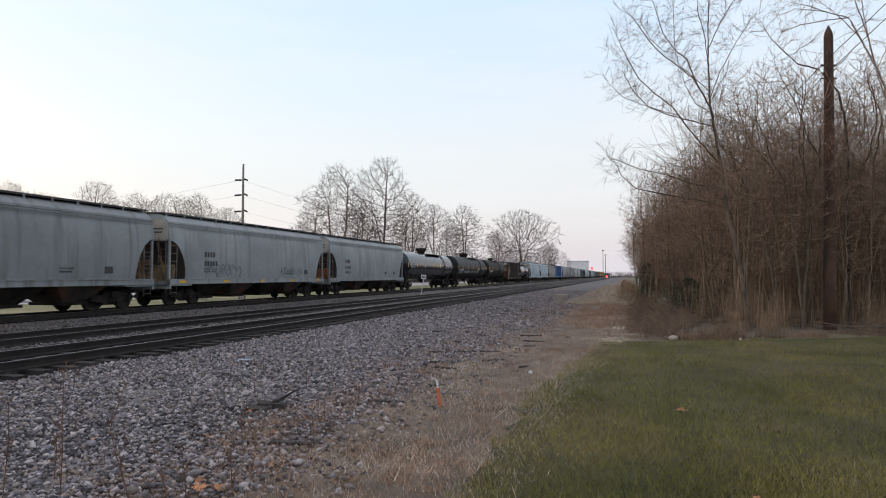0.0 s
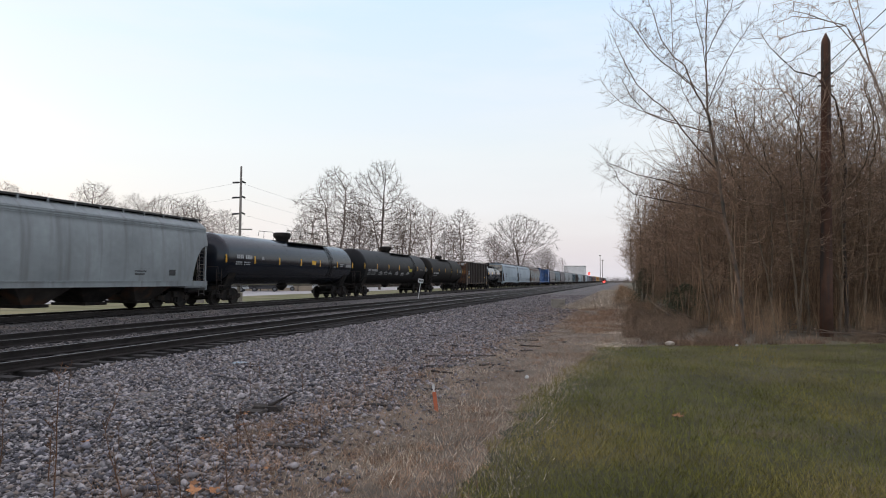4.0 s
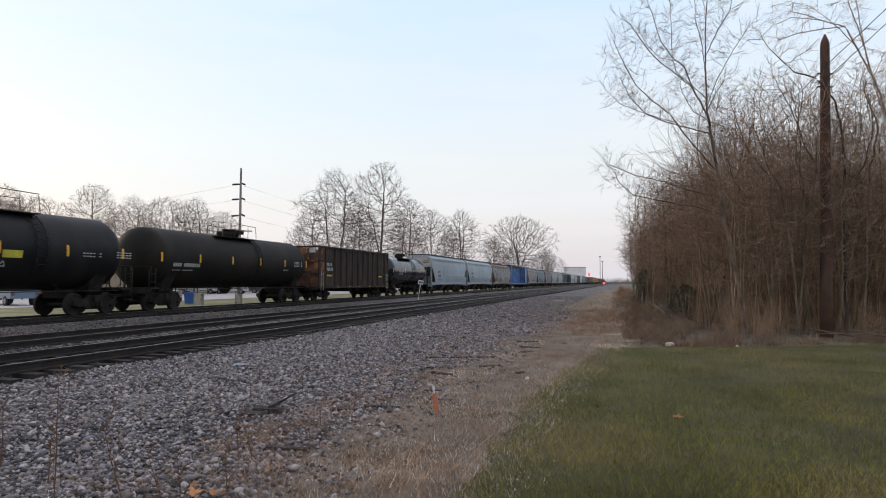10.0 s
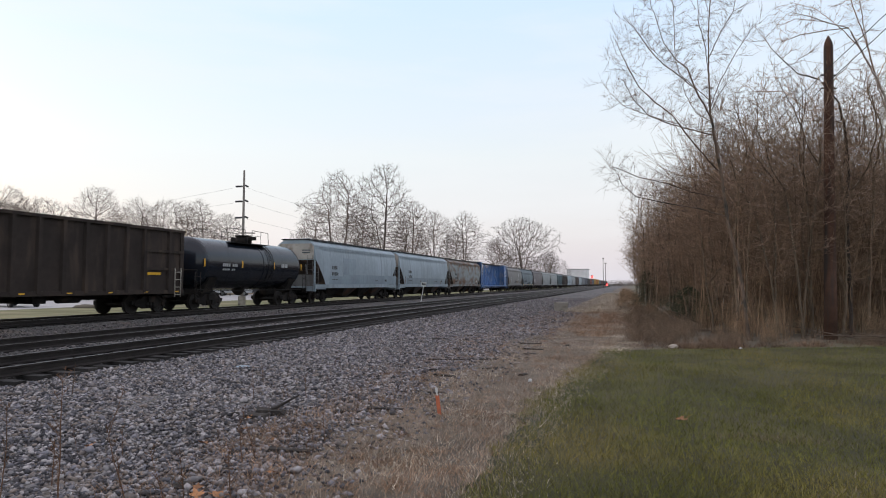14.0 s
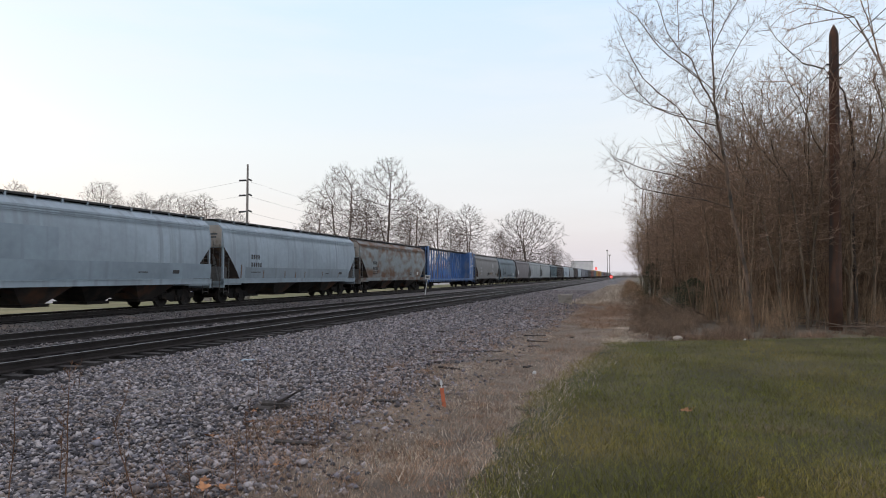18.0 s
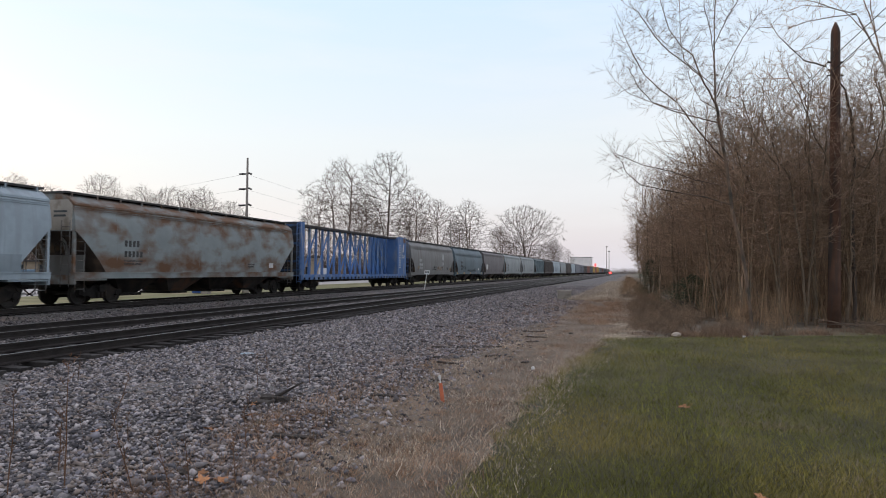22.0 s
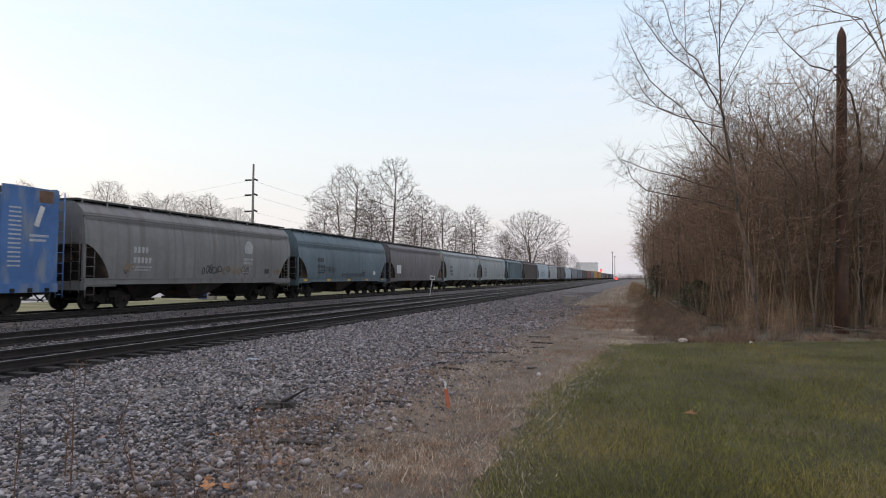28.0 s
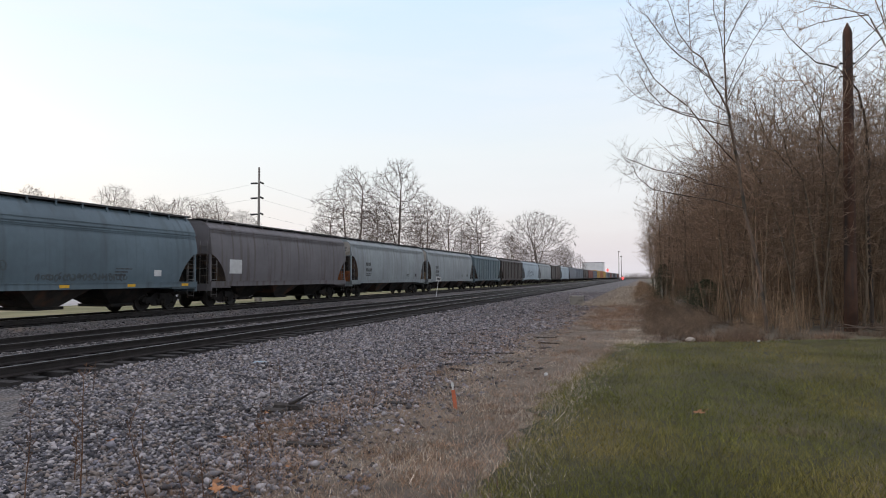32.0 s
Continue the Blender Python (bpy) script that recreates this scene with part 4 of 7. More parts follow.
P_SOILED = paint("soiled_pale_paint", (0.25, 0.305, 0.335), (0.2, 0.24, 0.26), 0.3)
P_TAUPE = paint("hopper_taupe_grey", (0.20, 0.20, 0.195), (0.15, 0.14, 0.13), 0.38)
P_TEAL = paint("hopper_teal_blue", (0.115, 0.16, 0.185), (0.075, 0.10, 0.11), 0.36)
P_BROWN = paint("hopper_brown_grey", (0.15, 0.14, 0.145), (0.09, 0.07, 0.06), 0.35)
P_GREEN = paint("hopper_blue_green", (0.12, 0.17, 0.19), (0.06, 0.07, 0.07), 0.3)
P_DARK = paint("hopper_dark_brown", (0.05, 0.042, 0.038), (0.09, 0.05, 0.035), 0.3)
P_SLATE = paint("slate_blue_paint", (0.12, 0.14, 0.17), GRIME, 0.3)
P_ORANGE = paint("orange_car_paint", (0.42, 0.14, 0.045), (0.2, 0.09, 0.05), 0.3)
P_AMBER = paint("amber_car_paint", (0.50, 0.30, 0.05), (0.3, 0.2, 0.08), 0.3)
P_RED = paint("brown_red_paint", (0.22, 0.06, 0.04), (0.12, 0.05, 0.035), 0.3)
T_BLACK = mat("black_tank_paint", (0.0135, 0.0138, 0.0148), 0.5, var=0.3, scale=0.8, bump=0.05, bscale=6, dirt=(0.018, 0.018, 0.018), dirt_amt=0.35, dirt_scale=0.8, streak=(1, 1.2, 0.4), spec=0.16)
T_BLUE = mat("glossy_black_tank_paint", (0.011, 0.015, 0.022), 0.16, var=0.25, scale=0.8, bump=0.015, bscale=3, spec=0.42)
T_OLIVE = mat("faded_olive_black_tank_paint", (0.0165, 0.015, 0.0125), 0.6, spec=0.14, var=0.3, scale=0.7, bump=0.05, dirt=(0.023, 0.019, 0.014), dirt_amt=0.4, dirt_scale=0.7)
PATCH = paint("grey_repaint", (0.26, 0.325, 0.365), (0.22, 0.27, 0.30), 0.25)
M_FADED = mat("faded_dark_spray", (0.18, 0.20, 0.205), 0.8, var=0.25, scale=3, bump=0.05)

JOINTS = [8.2, 25.8, 43.25, 60.6, 80.4, 100.45, 117.5, 132.9, 145.85, 163.4, 181.75, 200.1, 222.58, 239.65, 256.13, 272.87, 291.0, 310.2,
          327.2, 346.5, 366.0, 385.0, 404.0, 424.0, 448.0, 472.0, 496.0, 521.0, 546.0, 571.0, 596.0, 621.0, 646.0, 671.0, 696.0, 721.0, 746.0, 771.0, 796.0, 821.0, 846.0]
LEN = [b - a for a, b in zip(JOINTS, JOINTS[1:])]
G = M_GRAFFITI
train = [
    hopper("hopper_car", LEN[0], P_GREY2, "weathered light grey covered hopper car with tan end sheets", 4, M_TAN, letters=2, marks="dark", end_wall=M_CREAM),
    hopper("hopper_car", LEN[1], P_GREY, "light grey covered hopper car, grimy along its sill", 4, M_TAN, letters=2, marks="dark", yellow=True, end_wall=M_CREAM, graffiti=((2.2, 1.5, 2.6, 0.5, M_FADED), (-5.6, 1.5, 3.4, 0.62, M_FADED))),
    hopper("hopper_car", LEN[2], P_GREY, "light grey covered hopper car with orange-rust end sheets", 4, M_ORANGE, letters=2, marks="dark", end_wall=M_CREAM),
    tank("tank_car", LEN[3], T_BLUE, "glossy black tank car reflecting the sky, with yellow strips", 1.5, letters=((-7.6, 0.04, 1.6, 0.15), (-7.7, -0.12, 1.5, 0.045), (-7.7, -0.2, 1.5, 0.045), (6.2, 0.0, 0.85, 0.045), (6.2, -0.08, 0.6, 0.045), (5.1, -0.14, 0.4, 0.05), (-5.0, 0.04, 0.3, 0.13)), yellow=7),
    tank("tank_car", LEN[4], T_BLACK, "long matt black tank car with white graffiti tags", 1.53, letters=((-7.9, -0.28, 2.2, 0.14), (-7.9, -0.39, 1.9, 0.03), (-7.9, -0.47, 1.8, 0.035), (6.6, -0.04, 1.0, 0.03), (6.6, -0.12, 1.0, 0.03), (8.4, 0.02, 0.9, 0.03), (8.4, -0.05, 0.9, 0.03), (8.4, -0.12, 0.9, 0.03)), graffiti=True, yellow=7),
    tank("tank_car", LEN[5], T_OLIVE, "faded olive-black tank car with a square manway", 1.5, letters=((-6.4, -0.28, 2.1, 0.12), (-6.4, -0.42, 1.6, 0.03), (5.6, 0.07, 1.1, 0.03), (5.6, 0.01, 1.1, 0.03), (5.6, -0.05, 1.1, 0.03), (5.6, -0.11, 1.1, 0.03), (4.2, -0.3, 0.7, 0.04)), dome="square", yellow=6),
    gondola("gondola_car", LEN[6], "dark rusty brown high-sided gondola car with ribs"),
    tank("tank_car", LEN[7], T_BLUE, "short glossy black tank car with a raised band", 1.42, belt=(0.6,), letters=((-3.6, -0.1, 1.4, 0.12), (-3.6, -0.25, 1.2, 0.07), (2.6, -0.05, 0.8, 0.16)), dome="square", yellow=4),
    hopper("hopper_car", LEN[8], P_PALE, "pale blue-grey covered hopper car with patched paint", 4, P_TAUPE, letters=2, marks="dark", cut=(1.75, 1.85, 1.05), end_wall=M_CREAM,
           panels=((-3.6, -1.2, 2.1, 3.35, PATCH), (-3.6, 8.2, 1.36, 2.1, PATCH), (-6.0, -3.6, 1.36, 1.95, PATCH))),
    hopper("hopper_car", LEN[9], P_PALE, "pale blue-grey covered hopper car, streaked along the sill", 4, P_TAUPE, letters=2, marks="dark", cut=(1.6, 1.8, 1.05), end_wall=M_CREAM,
           panels=((-6.6, 7.4, 1.36, 1.98, P_SOILED),) + tuple((y - 0.05, y + 0.05, 1.37, 1.37 + h, M_STREAK) for y, h in ((-7.0, 0.75), (-4.7, 0.45), (-2.2, 0.42), (-0.85, 0.35), (0.4, 0.42), (2.95, 0.4), (5.55, 0.35)))),
    hopper("hopper_car", LEN[10], P_RUST, "grey covered hopper car with large brown rust streaks", 4, P_TAUPE, letters=1, marks="dark", cut=(1.7, 1.75, 1.1), end_wall=M_CREAM),
    centre_beam("centre_beam_car", LEN[11], "empty bright blue centre-beam lumber flat car"),
    hopper("hopper_car", LEN[12], P_TAUPE, "taupe grey covered hopper car with round emblem and graffiti", 3, M_BLACK, letters=3, cut=(1.3, 1.5, 1.5), eave=3.85, graffiti=((-0.8, 1.5, 1.6, 0.5, M_DARKBAR), (1.0, 1.5, 2.2, 0.5, M_TAN), (-6.0, 1.5, 0.4, 0.5, M_TAN), (6.1, 1.5, 0.5, 0.5, M_TAN))),
    hopper("hopper_car", LEN[13], P_TEAL, "weathered teal-blue covered hopper car with yellow strips", 3, M_BLACK, letters=1, marks="dark", yellow=True, cut=(1.3, 1.5, 1.5), eave=3.55, graffiti=((-1.2, 1.42, 4.2, 0.28, M_FAINT), (-4.6, 1.7, 2.0, 0.5, M_FAINT),)),
    hopper("hopper_car", LEN[14], P_BROWN, "brown-grey covered hopper car with a white panel", 3, M_BLACK, letters=0, cut=(1.3, 1.5, 1.5), panels=((-6.3, -5.2, 1.75, 2.5, M_WHITE),)),
    hopper("hopper_car", LEN[15], P_GREY, "light grey covered hopper car with orange-rust end sheets", 4, M_ORANGE, letters=2, marks="dark", end_wall=M_CREAM),
    hopper("hopper_car", LEN[16], P_GREY, "light grey covered hopper car with tan end sheets", 4, M_TAN, letters=2, marks="dark", end_wall=M_CREAM),
    hopper("hopper_car", LEN[17], P_GREEN, "blue-green ribbed covered hopper car", 4, M_BLACK, rounded=False, ribs=13, cut=(1.9, 1.8, 1.05), turning=False),
    hopper("hopper_car", LEN[18], P_DARK, "dark brown ribbed covered hopper car", 4, M_BLACK, rounded=False, ribs=13, cut=(1.9, 1.8, 1.05), turning=False),
    hopper("hopper_car", LEN[19], P_PALE, "pale grey covered hopper car with dark graffiti", 4, M_BLACK, graffiti=((-5.0, 1.5, 6.0, 1.3, M_DARKBAR),), turning=False),
    hopper("hopper_car", LEN[20], P_GREY, "light grey covered hopper car far along the train", 4, M_BLACK, turning=False),
    box_car("box_car", LEN[21], P_DARK, "dark brown box car far along the train"),
    hopper("hopper_car", LEN[22], P_PALE, "pale blue-grey covered hopper car far along the train", 4, M_BLACK, turning=False),
    hopper("hopper_car", LEN[23], P_SLATE, "slate grey covered hopper car far along the train", 4, M_BLACK, turning=False),
]
far_paints = [(P_SLATE, "slate blue"), (P_DARK, "dark brown"), (P_RED, "brown-red"), (P_SLATE, "slate blue"), (P_AMBER, "amber yellow"), (P_ORANGE, "orange"), (P_AMBER, "amber yellow"), (P_GREY2, "grey"), (P_SLATE, "slate blue"), (P_RED, "brown-red"), (P_GREY2, "grey"), (P_DARK, "dark brown"), (P_SLATE, "slate blue"), (P_GREY2, "grey"), (P_RED, "brown-red"), (P_SLATE, "slate blue")]
for i in range(24, len(LEN)):
    p, word = far_paints[(i - 24) % len(far_paints)]
    train.append(box_car("box_car", LEN[i], p, word + " box car at the far end of the train", 4.9 if p in (P_AMBER, P_ORANGE) else 4.6))
MIDDLES = [(a + b) / 2 for a, b in zip(JOINTS, JOINTS[1:])]

# ---- bare trees ----
M_BARK = mat("grey_brown_bark", (0.19, 0.135, 0.10), 0.95, var=0.3, scale=2.5, bump=0.6, bscale=14, dirt=(0.06, 0.055, 0.045), dirt_amt=0.35, dirt_scale=2, each=0.25)
M_BARKTAN = mat("tan_bark", (0.19, 0.14, 0.095), 0.95, var=0.3, scale=2.5, bump=0.5, bscale=14, dirt=(0.12, 0.095, 0.07), dirt_amt=0.4, dirt_scale=2, each=0.3)
M_TWIG = mat("bare_twigs", (0.31, 0.215, 0.15), 0.95, var=0.3, scale=1.2, bump=0.0, island=0.55)
M_PALEBARK = mat("pale_grey_bark", (0.42, 0.37, 0.33), 0.9, var=0.25, scale=3, bump=0.4, bscale=14, dirt=(0.16, 0.12, 0.10), dirt_amt=0.4, dirt_scale=2.5)
M_DARKBARK = mat("dark_bark", (0.07, 0.055, 0.045), 0.95, var=0.3, scale=2.5, bump=0.6, bscale=14)
M_TWIGFAR = mat("bare_twigs_far", (0.185, 0.145, 0.125), 0.95, var=0.3, scale=1.2, bump=0.0, each=0.25)
M_BRUSH = mat("brush_stems", (0.37, 0.25, 0.155), 0.95, var=0.35, scale=1.0, bump=0.0, island=0.7, dirt=(0.21, 0.165, 0.10), dirt_amt=0.4, dirt_scale=0.6)


def rings_along(pts, radii, n):
    out = []
    for i, p in enumerate(pts):
        d = (pts[min(i + 1, len(pts) - 1)] - pts[max(i - 1, 0)]).normalized()
        u = d.orthogonal().normalized()
        w = d.cross(u)
        out.append([p + (u * math.cos(2 * math.pi * k / n) + w * math.sin(2 * math.pi * k / n)) * radii[i] for k in range(n)])
    return out


def colonise(seed, nodes, parents, goals, step, reach, kill, lift=0.0, wob=0.12, most=6000):
    """Lets a skeleton of limbs grow towards goals that fill its crown; returns points and parents."""
    r = np.random.RandomState(seed)
    P, par = [np.array(n, float) for n in nodes], list(parents)
    kids = [par.count(i) for i in range(len(P))]
    goals = np.array(goals)
    A = np.array(P)
    d = np.linalg.norm(goals[:, None] - A[None], axis=2)
    best, near = d.min(1), d.argmin(1)
    for turn in range(90):
        keep = best > kill
        goals, best, near = goals[keep], best[keep], near[keep]
        ok = best < reach
        if not ok.any() or len(P) > most:
            break
        fresh = []
        for i in np.unique(near[ok]):
            if kids[i] > 3:
                continue
            v = goals[ok & (near == i)] - P[i]
            v = (v / np.linalg.norm(v, axis=1)[:, None]).sum(0)
            v = v / (np.linalg.norm(v) + 1e-6) + r.normal(0, wob, 3) + (0, 0, lift)
            P.append(P[i] + step * v / np.linalg.norm(v))
            par.append(int(i))
            kids[i] += 1
            kids.append(0)
            fresh.append(len(P) - 1)
        if not fresh:
            break
        d = np.linalg.norm(goals[:, None] - np.array([P[i] for i in fresh])[None], axis=2)
        m = d.min(1)
        w = m < best
        best = np.where(w, m, best)
        near = np.where(w, np.array(fresh)[d.argmin(1)], near)
    return P, par


def grown_tree(name, seed, skeleton, goals, step, reach, kill, twig, label, twig_mat, bark, group="", lift=0.0, flare=2.2, twigs=(3, 0.7), wob=0.12, fan=(0.38, 0.2)):
    """A bare tree: a skeleton (rows of points; each but the first springs from the nearest point of those before), grown into its crown."""
    rnd = random.Random(seed)
    nodes, par = [], []
    for row in skeleton:
        row = [Vector(q) for q in row]
        last = -1
        if nodes:
            last = min(range(len(nodes)), key=lambda i: (nodes[i] - row[0]).length)
            row[0] = nodes[last]
        else:
            nodes.append(row[0])
            par.append(-1)
            last = 0
        for a, b in zip(row, row[1:]):
            n = max(1, round((b - a).length / step))
            for k in range(1, n + 1):
                sway = Vector((rnd.gauss(0, 1), rnd.gauss(0, 1), rnd.gauss(0, 0.5))) * step * 0.05
                nodes.append(a.lerp(b, k / n) + sway)
                par.append(last)
                last = len(nodes) - 1
    P, par = colonise(seed, nodes, par, goals, step, reach, kill, lift, wob)
    k = len(P)
    kids = [[] for i in range(k)]
    for i in range(1, k):
        kids[par[i]].append(i)
    rad = [0.0] * k
    for i in range(k - 1, -1, -1):
        rad[i] = twig if not kids[i] else sum(rad[c] ** flare for c in kids[i]) ** (1 / flare)
    V = [Vector(q) for q in P]
    rad[0] *= 1.25
    geos = [Geo(), Geo()]
    thick = twig * 4.5
    todo = [(0, None)]
    while todo:
        i, start = todo.pop()
        chain = ([start] if start is not None else []) + [i]
        while kids[i]:
            main = max(kids[i], key=lambda c: rad[c])
            todo += [(c, i) for c in kids[i] if c != main]
            i = main
            chain.append(i)
        rr = [rad[c] for c in chain]
        if start is not None:
            rr[0] = rr[1]
        rr[-1] = twig * 0.5
        pts = [V[c] for c in chain]
        n = 8 if rr[0] > 0.08 else (5 if rr[0] > thick else 3)
        geos[0 if rr[0] > thick else 1].loft(rings_along(pts, rr, n), caps=False)
        for j in range(1, len(chain)):
            if rr[j] < twig * 2.6:
                d = (pts[j] - pts[j - 1]).normalized()
                for q in range(twigs[0] if j == len(chain) - 1 else (2 if rnd.random() < 0.6 else 1)):
                    td = (d + Vector((rnd.gauss(0, fan[0]), rnd.gauss(0, fan[0]), rnd.gauss(fan[1], 0.3)))).normalized()
                    L = twigs[1] * rnd.uniform(0.5, 1.3)
                    mid = pts[j] + td * L * 0.5 + Vector((rnd.gauss(0, 0.05), rnd.gauss(0, 0.05), rnd.gauss(0.02, 0.05))) * L
                    e = mid + (td + Vector((rnd.gauss(0, 0.3), rnd.gauss(0, 0.3), rnd.gauss(0.1, 0.25)))).normalized() * L * 0.5
                    geos[1].loft(rings_along([pts[j], mid, e], [twig * 0.75, twig * 0.6, twig * 0.3], 3), caps=False)
    ob = base(name, label, "tree", group)
    part("trunk", geos[0], bark, ob)
    part("crown", geos[1], twig_mat, ob, "bare twigs without leaves")
    return ob


def crown_goals(seed, n, z0, z1, radius, belly=0.5, lean=(0, 0), lumps=0.75):
    """Points that fill a crown from z0 to z1; belly: how high its widest part lies."""
    r = np.random.RandomState(seed)
    out = []
    while len(out) < n:
        f, a, q = r.uniform(0, 1), r.uniform(0, 2 * math.pi), math.sqrt(r.uniform(0, 1))
        g = f / belly if f < belly else (1 - f) / (1 - belly)
        w = radius * math.sin(0.5 * math.pi * min(1, g)) ** 0.6
        w *= 1 + lumps * noise.noise((math.cos(a) * 1.4, math.sin(a) * 1.4 + seed, f * 4))
        z = z0 + (z1 - z0) * f
        out.append((math.cos(a) * q * w + lean[0] * (z - z0), math.sin(a) * q * w + lean[1] * (z - z0), z))
    return out


# behind the train
far_kinds = [grown_tree("bare_tree", 11, [[(0, 0, -0.1), (0.2, 0, 3.0)], [(0.2, 0, 3), (-1.2, 0.3, 8), (-1.6, 0.2, 13)], [(0.2, 0, 3), (1.3, -0.4, 9), (1.5, 0, 15)], [(0, 0, 2), (-2.6, 1, 6)]], crown_goals(1, 2300, 3.2, 19, 6.2, 0.36),
                        0.5, 3.4, 0.6, 0.02, "bare spreading winter tree beyond the railway", M_TWIGFAR, M_TWIGFAR, "trees beyond the railway", 0.05, 2.7, (4, 0.95), 0.09),
             grown_tree("bare_tree", 12, [[(0, 0, -0.1), (0.1, 0, 6.5), (0.3, 0.2, 15)], [(0.1, 0, 6), (-1.6, 0.5, 11)], [(0.1, 0, 7), (1.8, -0.3, 12)]], crown_goals(2, 2300, 6.0, 20, 5.4, 0.55),
                        0.5, 3.4, 0.6, 0.02, "bare tall winter tree beyond the railway", M_TWIGFAR, M_TWIGFAR, "trees beyond the railway", 0.05, 2.7, (4, 0.95), 0.09),
             grown_tree("bare_tree", 13, [[(0, 0, -0.1), (0, 0, 3.2)], [(0, 0, 3), (1.8, 0.4, 8)], [(0, 0, 3), (-1.5, -0.6, 8.5)], [(0, 0, 3), (0.2, 1.6, 9)]], crown_goals(3, 2300, 2.8, 16.5, 7.4, 0.58),
                        0.5, 3.4, 0.6, 0.02, "bare round-crowned winter tree beyond the railway", M_TWIGFAR, M_TWIGFAR, "trees beyond the railway", 0.05, 2.7, (4, 0.95), 0.09),
             grown_tree("bare_tree", 14, [[(0, 0, -0.1), (0.3, 0, 5), (0.9, 0.2, 12)], [(0.2, 0, 4), (-1.0, 0.3, 9)]], crown_goals(4, 1500, 3.5, 17, 4.2, 0.5),
                        0.5, 3.2, 0.6, 0.02, "bare slender winter tree beyond the railway", M_TWIGFAR, M_TWIGFAR, "trees beyond the railway", 0.07, 2.7, (4, 0.9), 0.09)]
# place: x, y, height, kind, turn
far_spots = [(-49, 105, 21.2, 0, 20), (-41.4, 107, 22.6, 3, 70), (-38.0, 113, 16.8, 1, 0), (-42.5, 143, 18.0, 1, 200), (-38.4, 155, 19.0, 0, 130), (-29.2, 188, 20.5, 2, 40),
             (-26, 231, 13, 1, 90), (-54, 67.5, 11.6, 2, 0), (-54, 73, 12.4, 0, 100), (-58.7, 61, 12.6, 1, 160), (-78, 71, 13, 2, 30), (-73, 62, 13.2, 0, 250), (-38.3, 196, 15.2, 3, 10),
             (-64, 127, 18.5, 3, 140), (-59, 139, 19.2, 1, 20), (-52, 150, 17, 0, 300), (-46, 175, 16, 1, 15), (-34, 172, 14, 3, 60), (-47, 88, 10, 3, 110), (-66, 80, 10.5, 1, 280),
             (-36, 215, 14, 0, 75), (-30, 250, 13, 2, 190), (-24.5, 265, 11, 3, 20), (-88, 95, 14, 0, 10), (-75, 110, 15, 1, 50), (-95, 80, 14, 2, 80)]
tall = [max(v.co.z for v in k.children[1].data.vertices) for k in far_kinds]
for x, y, h, k, turn in far_spots:
    m = pose(x, y, -0.14, 0, 0, turn) @ Matrix.Scale(h / tall[k], 4)
    copy_thing(far_kinds[k], m)
for k, (x, y, h) in zip(far_kinds, ((-105, 120, 15), (-92, 60, 13), (-120, 100, 15), (-70, 160, 17))):
    k.matrix_basis = pose(x, y, -0.14) @ Matrix.Scale(h / 14, 4)


# a belt of undergrowth and wood behind the lot, too dense to count
def thicket(seed, w, depth, h, stems, r, twigs=6, sub=2, tilt=0.2):
    rnd = random.Random(seed)
    g = Geo()
    for i in range(stems):
        p = Vector((rnd.uniform(-w / 2, w / 2), rnd.uniform(-depth / 2, depth / 2), -0.05))
        d = Vector((max(-1.5 * tilt, min(1.5 * tilt, rnd.gauss(0, tilt))), max(-1.5 * tilt, min(1.5 * tilt, rnd.gauss(0, tilt))), 1)).normalized()
        L = h * rnd.uniform(0.45, 1.0)
        pts = [p]
        for k in range(3):
            d = (d + Vector((rnd.gauss(0, 0.1), rnd.gauss(0, 0.1), -0.01))).normalized()
            p = p + d * L / 3
            pts.append(p)
        rr = r * rnd.uniform(0.7, 1.5)
        g.loft(rings_along(pts, [rr, rr * 0.8, rr * 0.55, rr * 0.3], 3), caps=False)
        for k in range(twigs):
            f = rnd.uniform(0.15, 0.98) * 3
            j = min(int(f), 2)
            q = pts[j].lerp(pts[j + 1], f - j)
            a = rnd.uniform(0, 2 * math.pi)
            td = Vector((math.cos(a), math.sin(a), rnd.uniform(-0.2, 1.1))).normalized()
            tl = L * rnd.uniform(0.12, 0.32)
            e = q + td * tl + Vector((0, 0, tl * 0.1))
            g.loft(rings_along([q, q.lerp(e, 0.55) + Vector((rnd.gauss(0, 0.03), rnd.gauss(0, 0.03), 0)), e], [rr * 0.45, rr * 0.35, rr * 0.2], 3), caps=False)
            for s in range(sub):
                q2 = q.lerp(e, rnd.uniform(0.3, 0.95))
                e2 = q2 + (td + Vector((rnd.gauss(0, 0.6), rnd.gauss(0, 0.6), rnd.gauss(0, 0.4)))).normalized() * tl * rnd.uniform(0.3, 0.6)
                g.loft(rings_along([q2, e2], [rr * 0.3, rr * 0.18], 3), caps=False)
    return g


belt = [thicket(31 + i, 14, 6, 7.5, 150, 0.035, 6, 2).mesh("wood_belt", M_TWIGFAR) for i in range(2)]
for i in range(60):
    ob = new("wood_belt", belt[i % 2])
    f = (i // 2) / 29
    ob.matrix_basis = pose(-98 + 62 * f + random.uniform(-3, 3) - 6 * (i % 2), 50 + 200 * f ** 1.25 + 7 * (i % 2), -0.14, 0, 0, 50 + random.uniform(-25, 25)) @ Matrix.Diagonal((1.1, 1, random.uniform(0.7, 1.15), 1))
    tagged(ob, "dense brown leafless undergrowth beyond the railway", "undergrowth", kind="stuff")

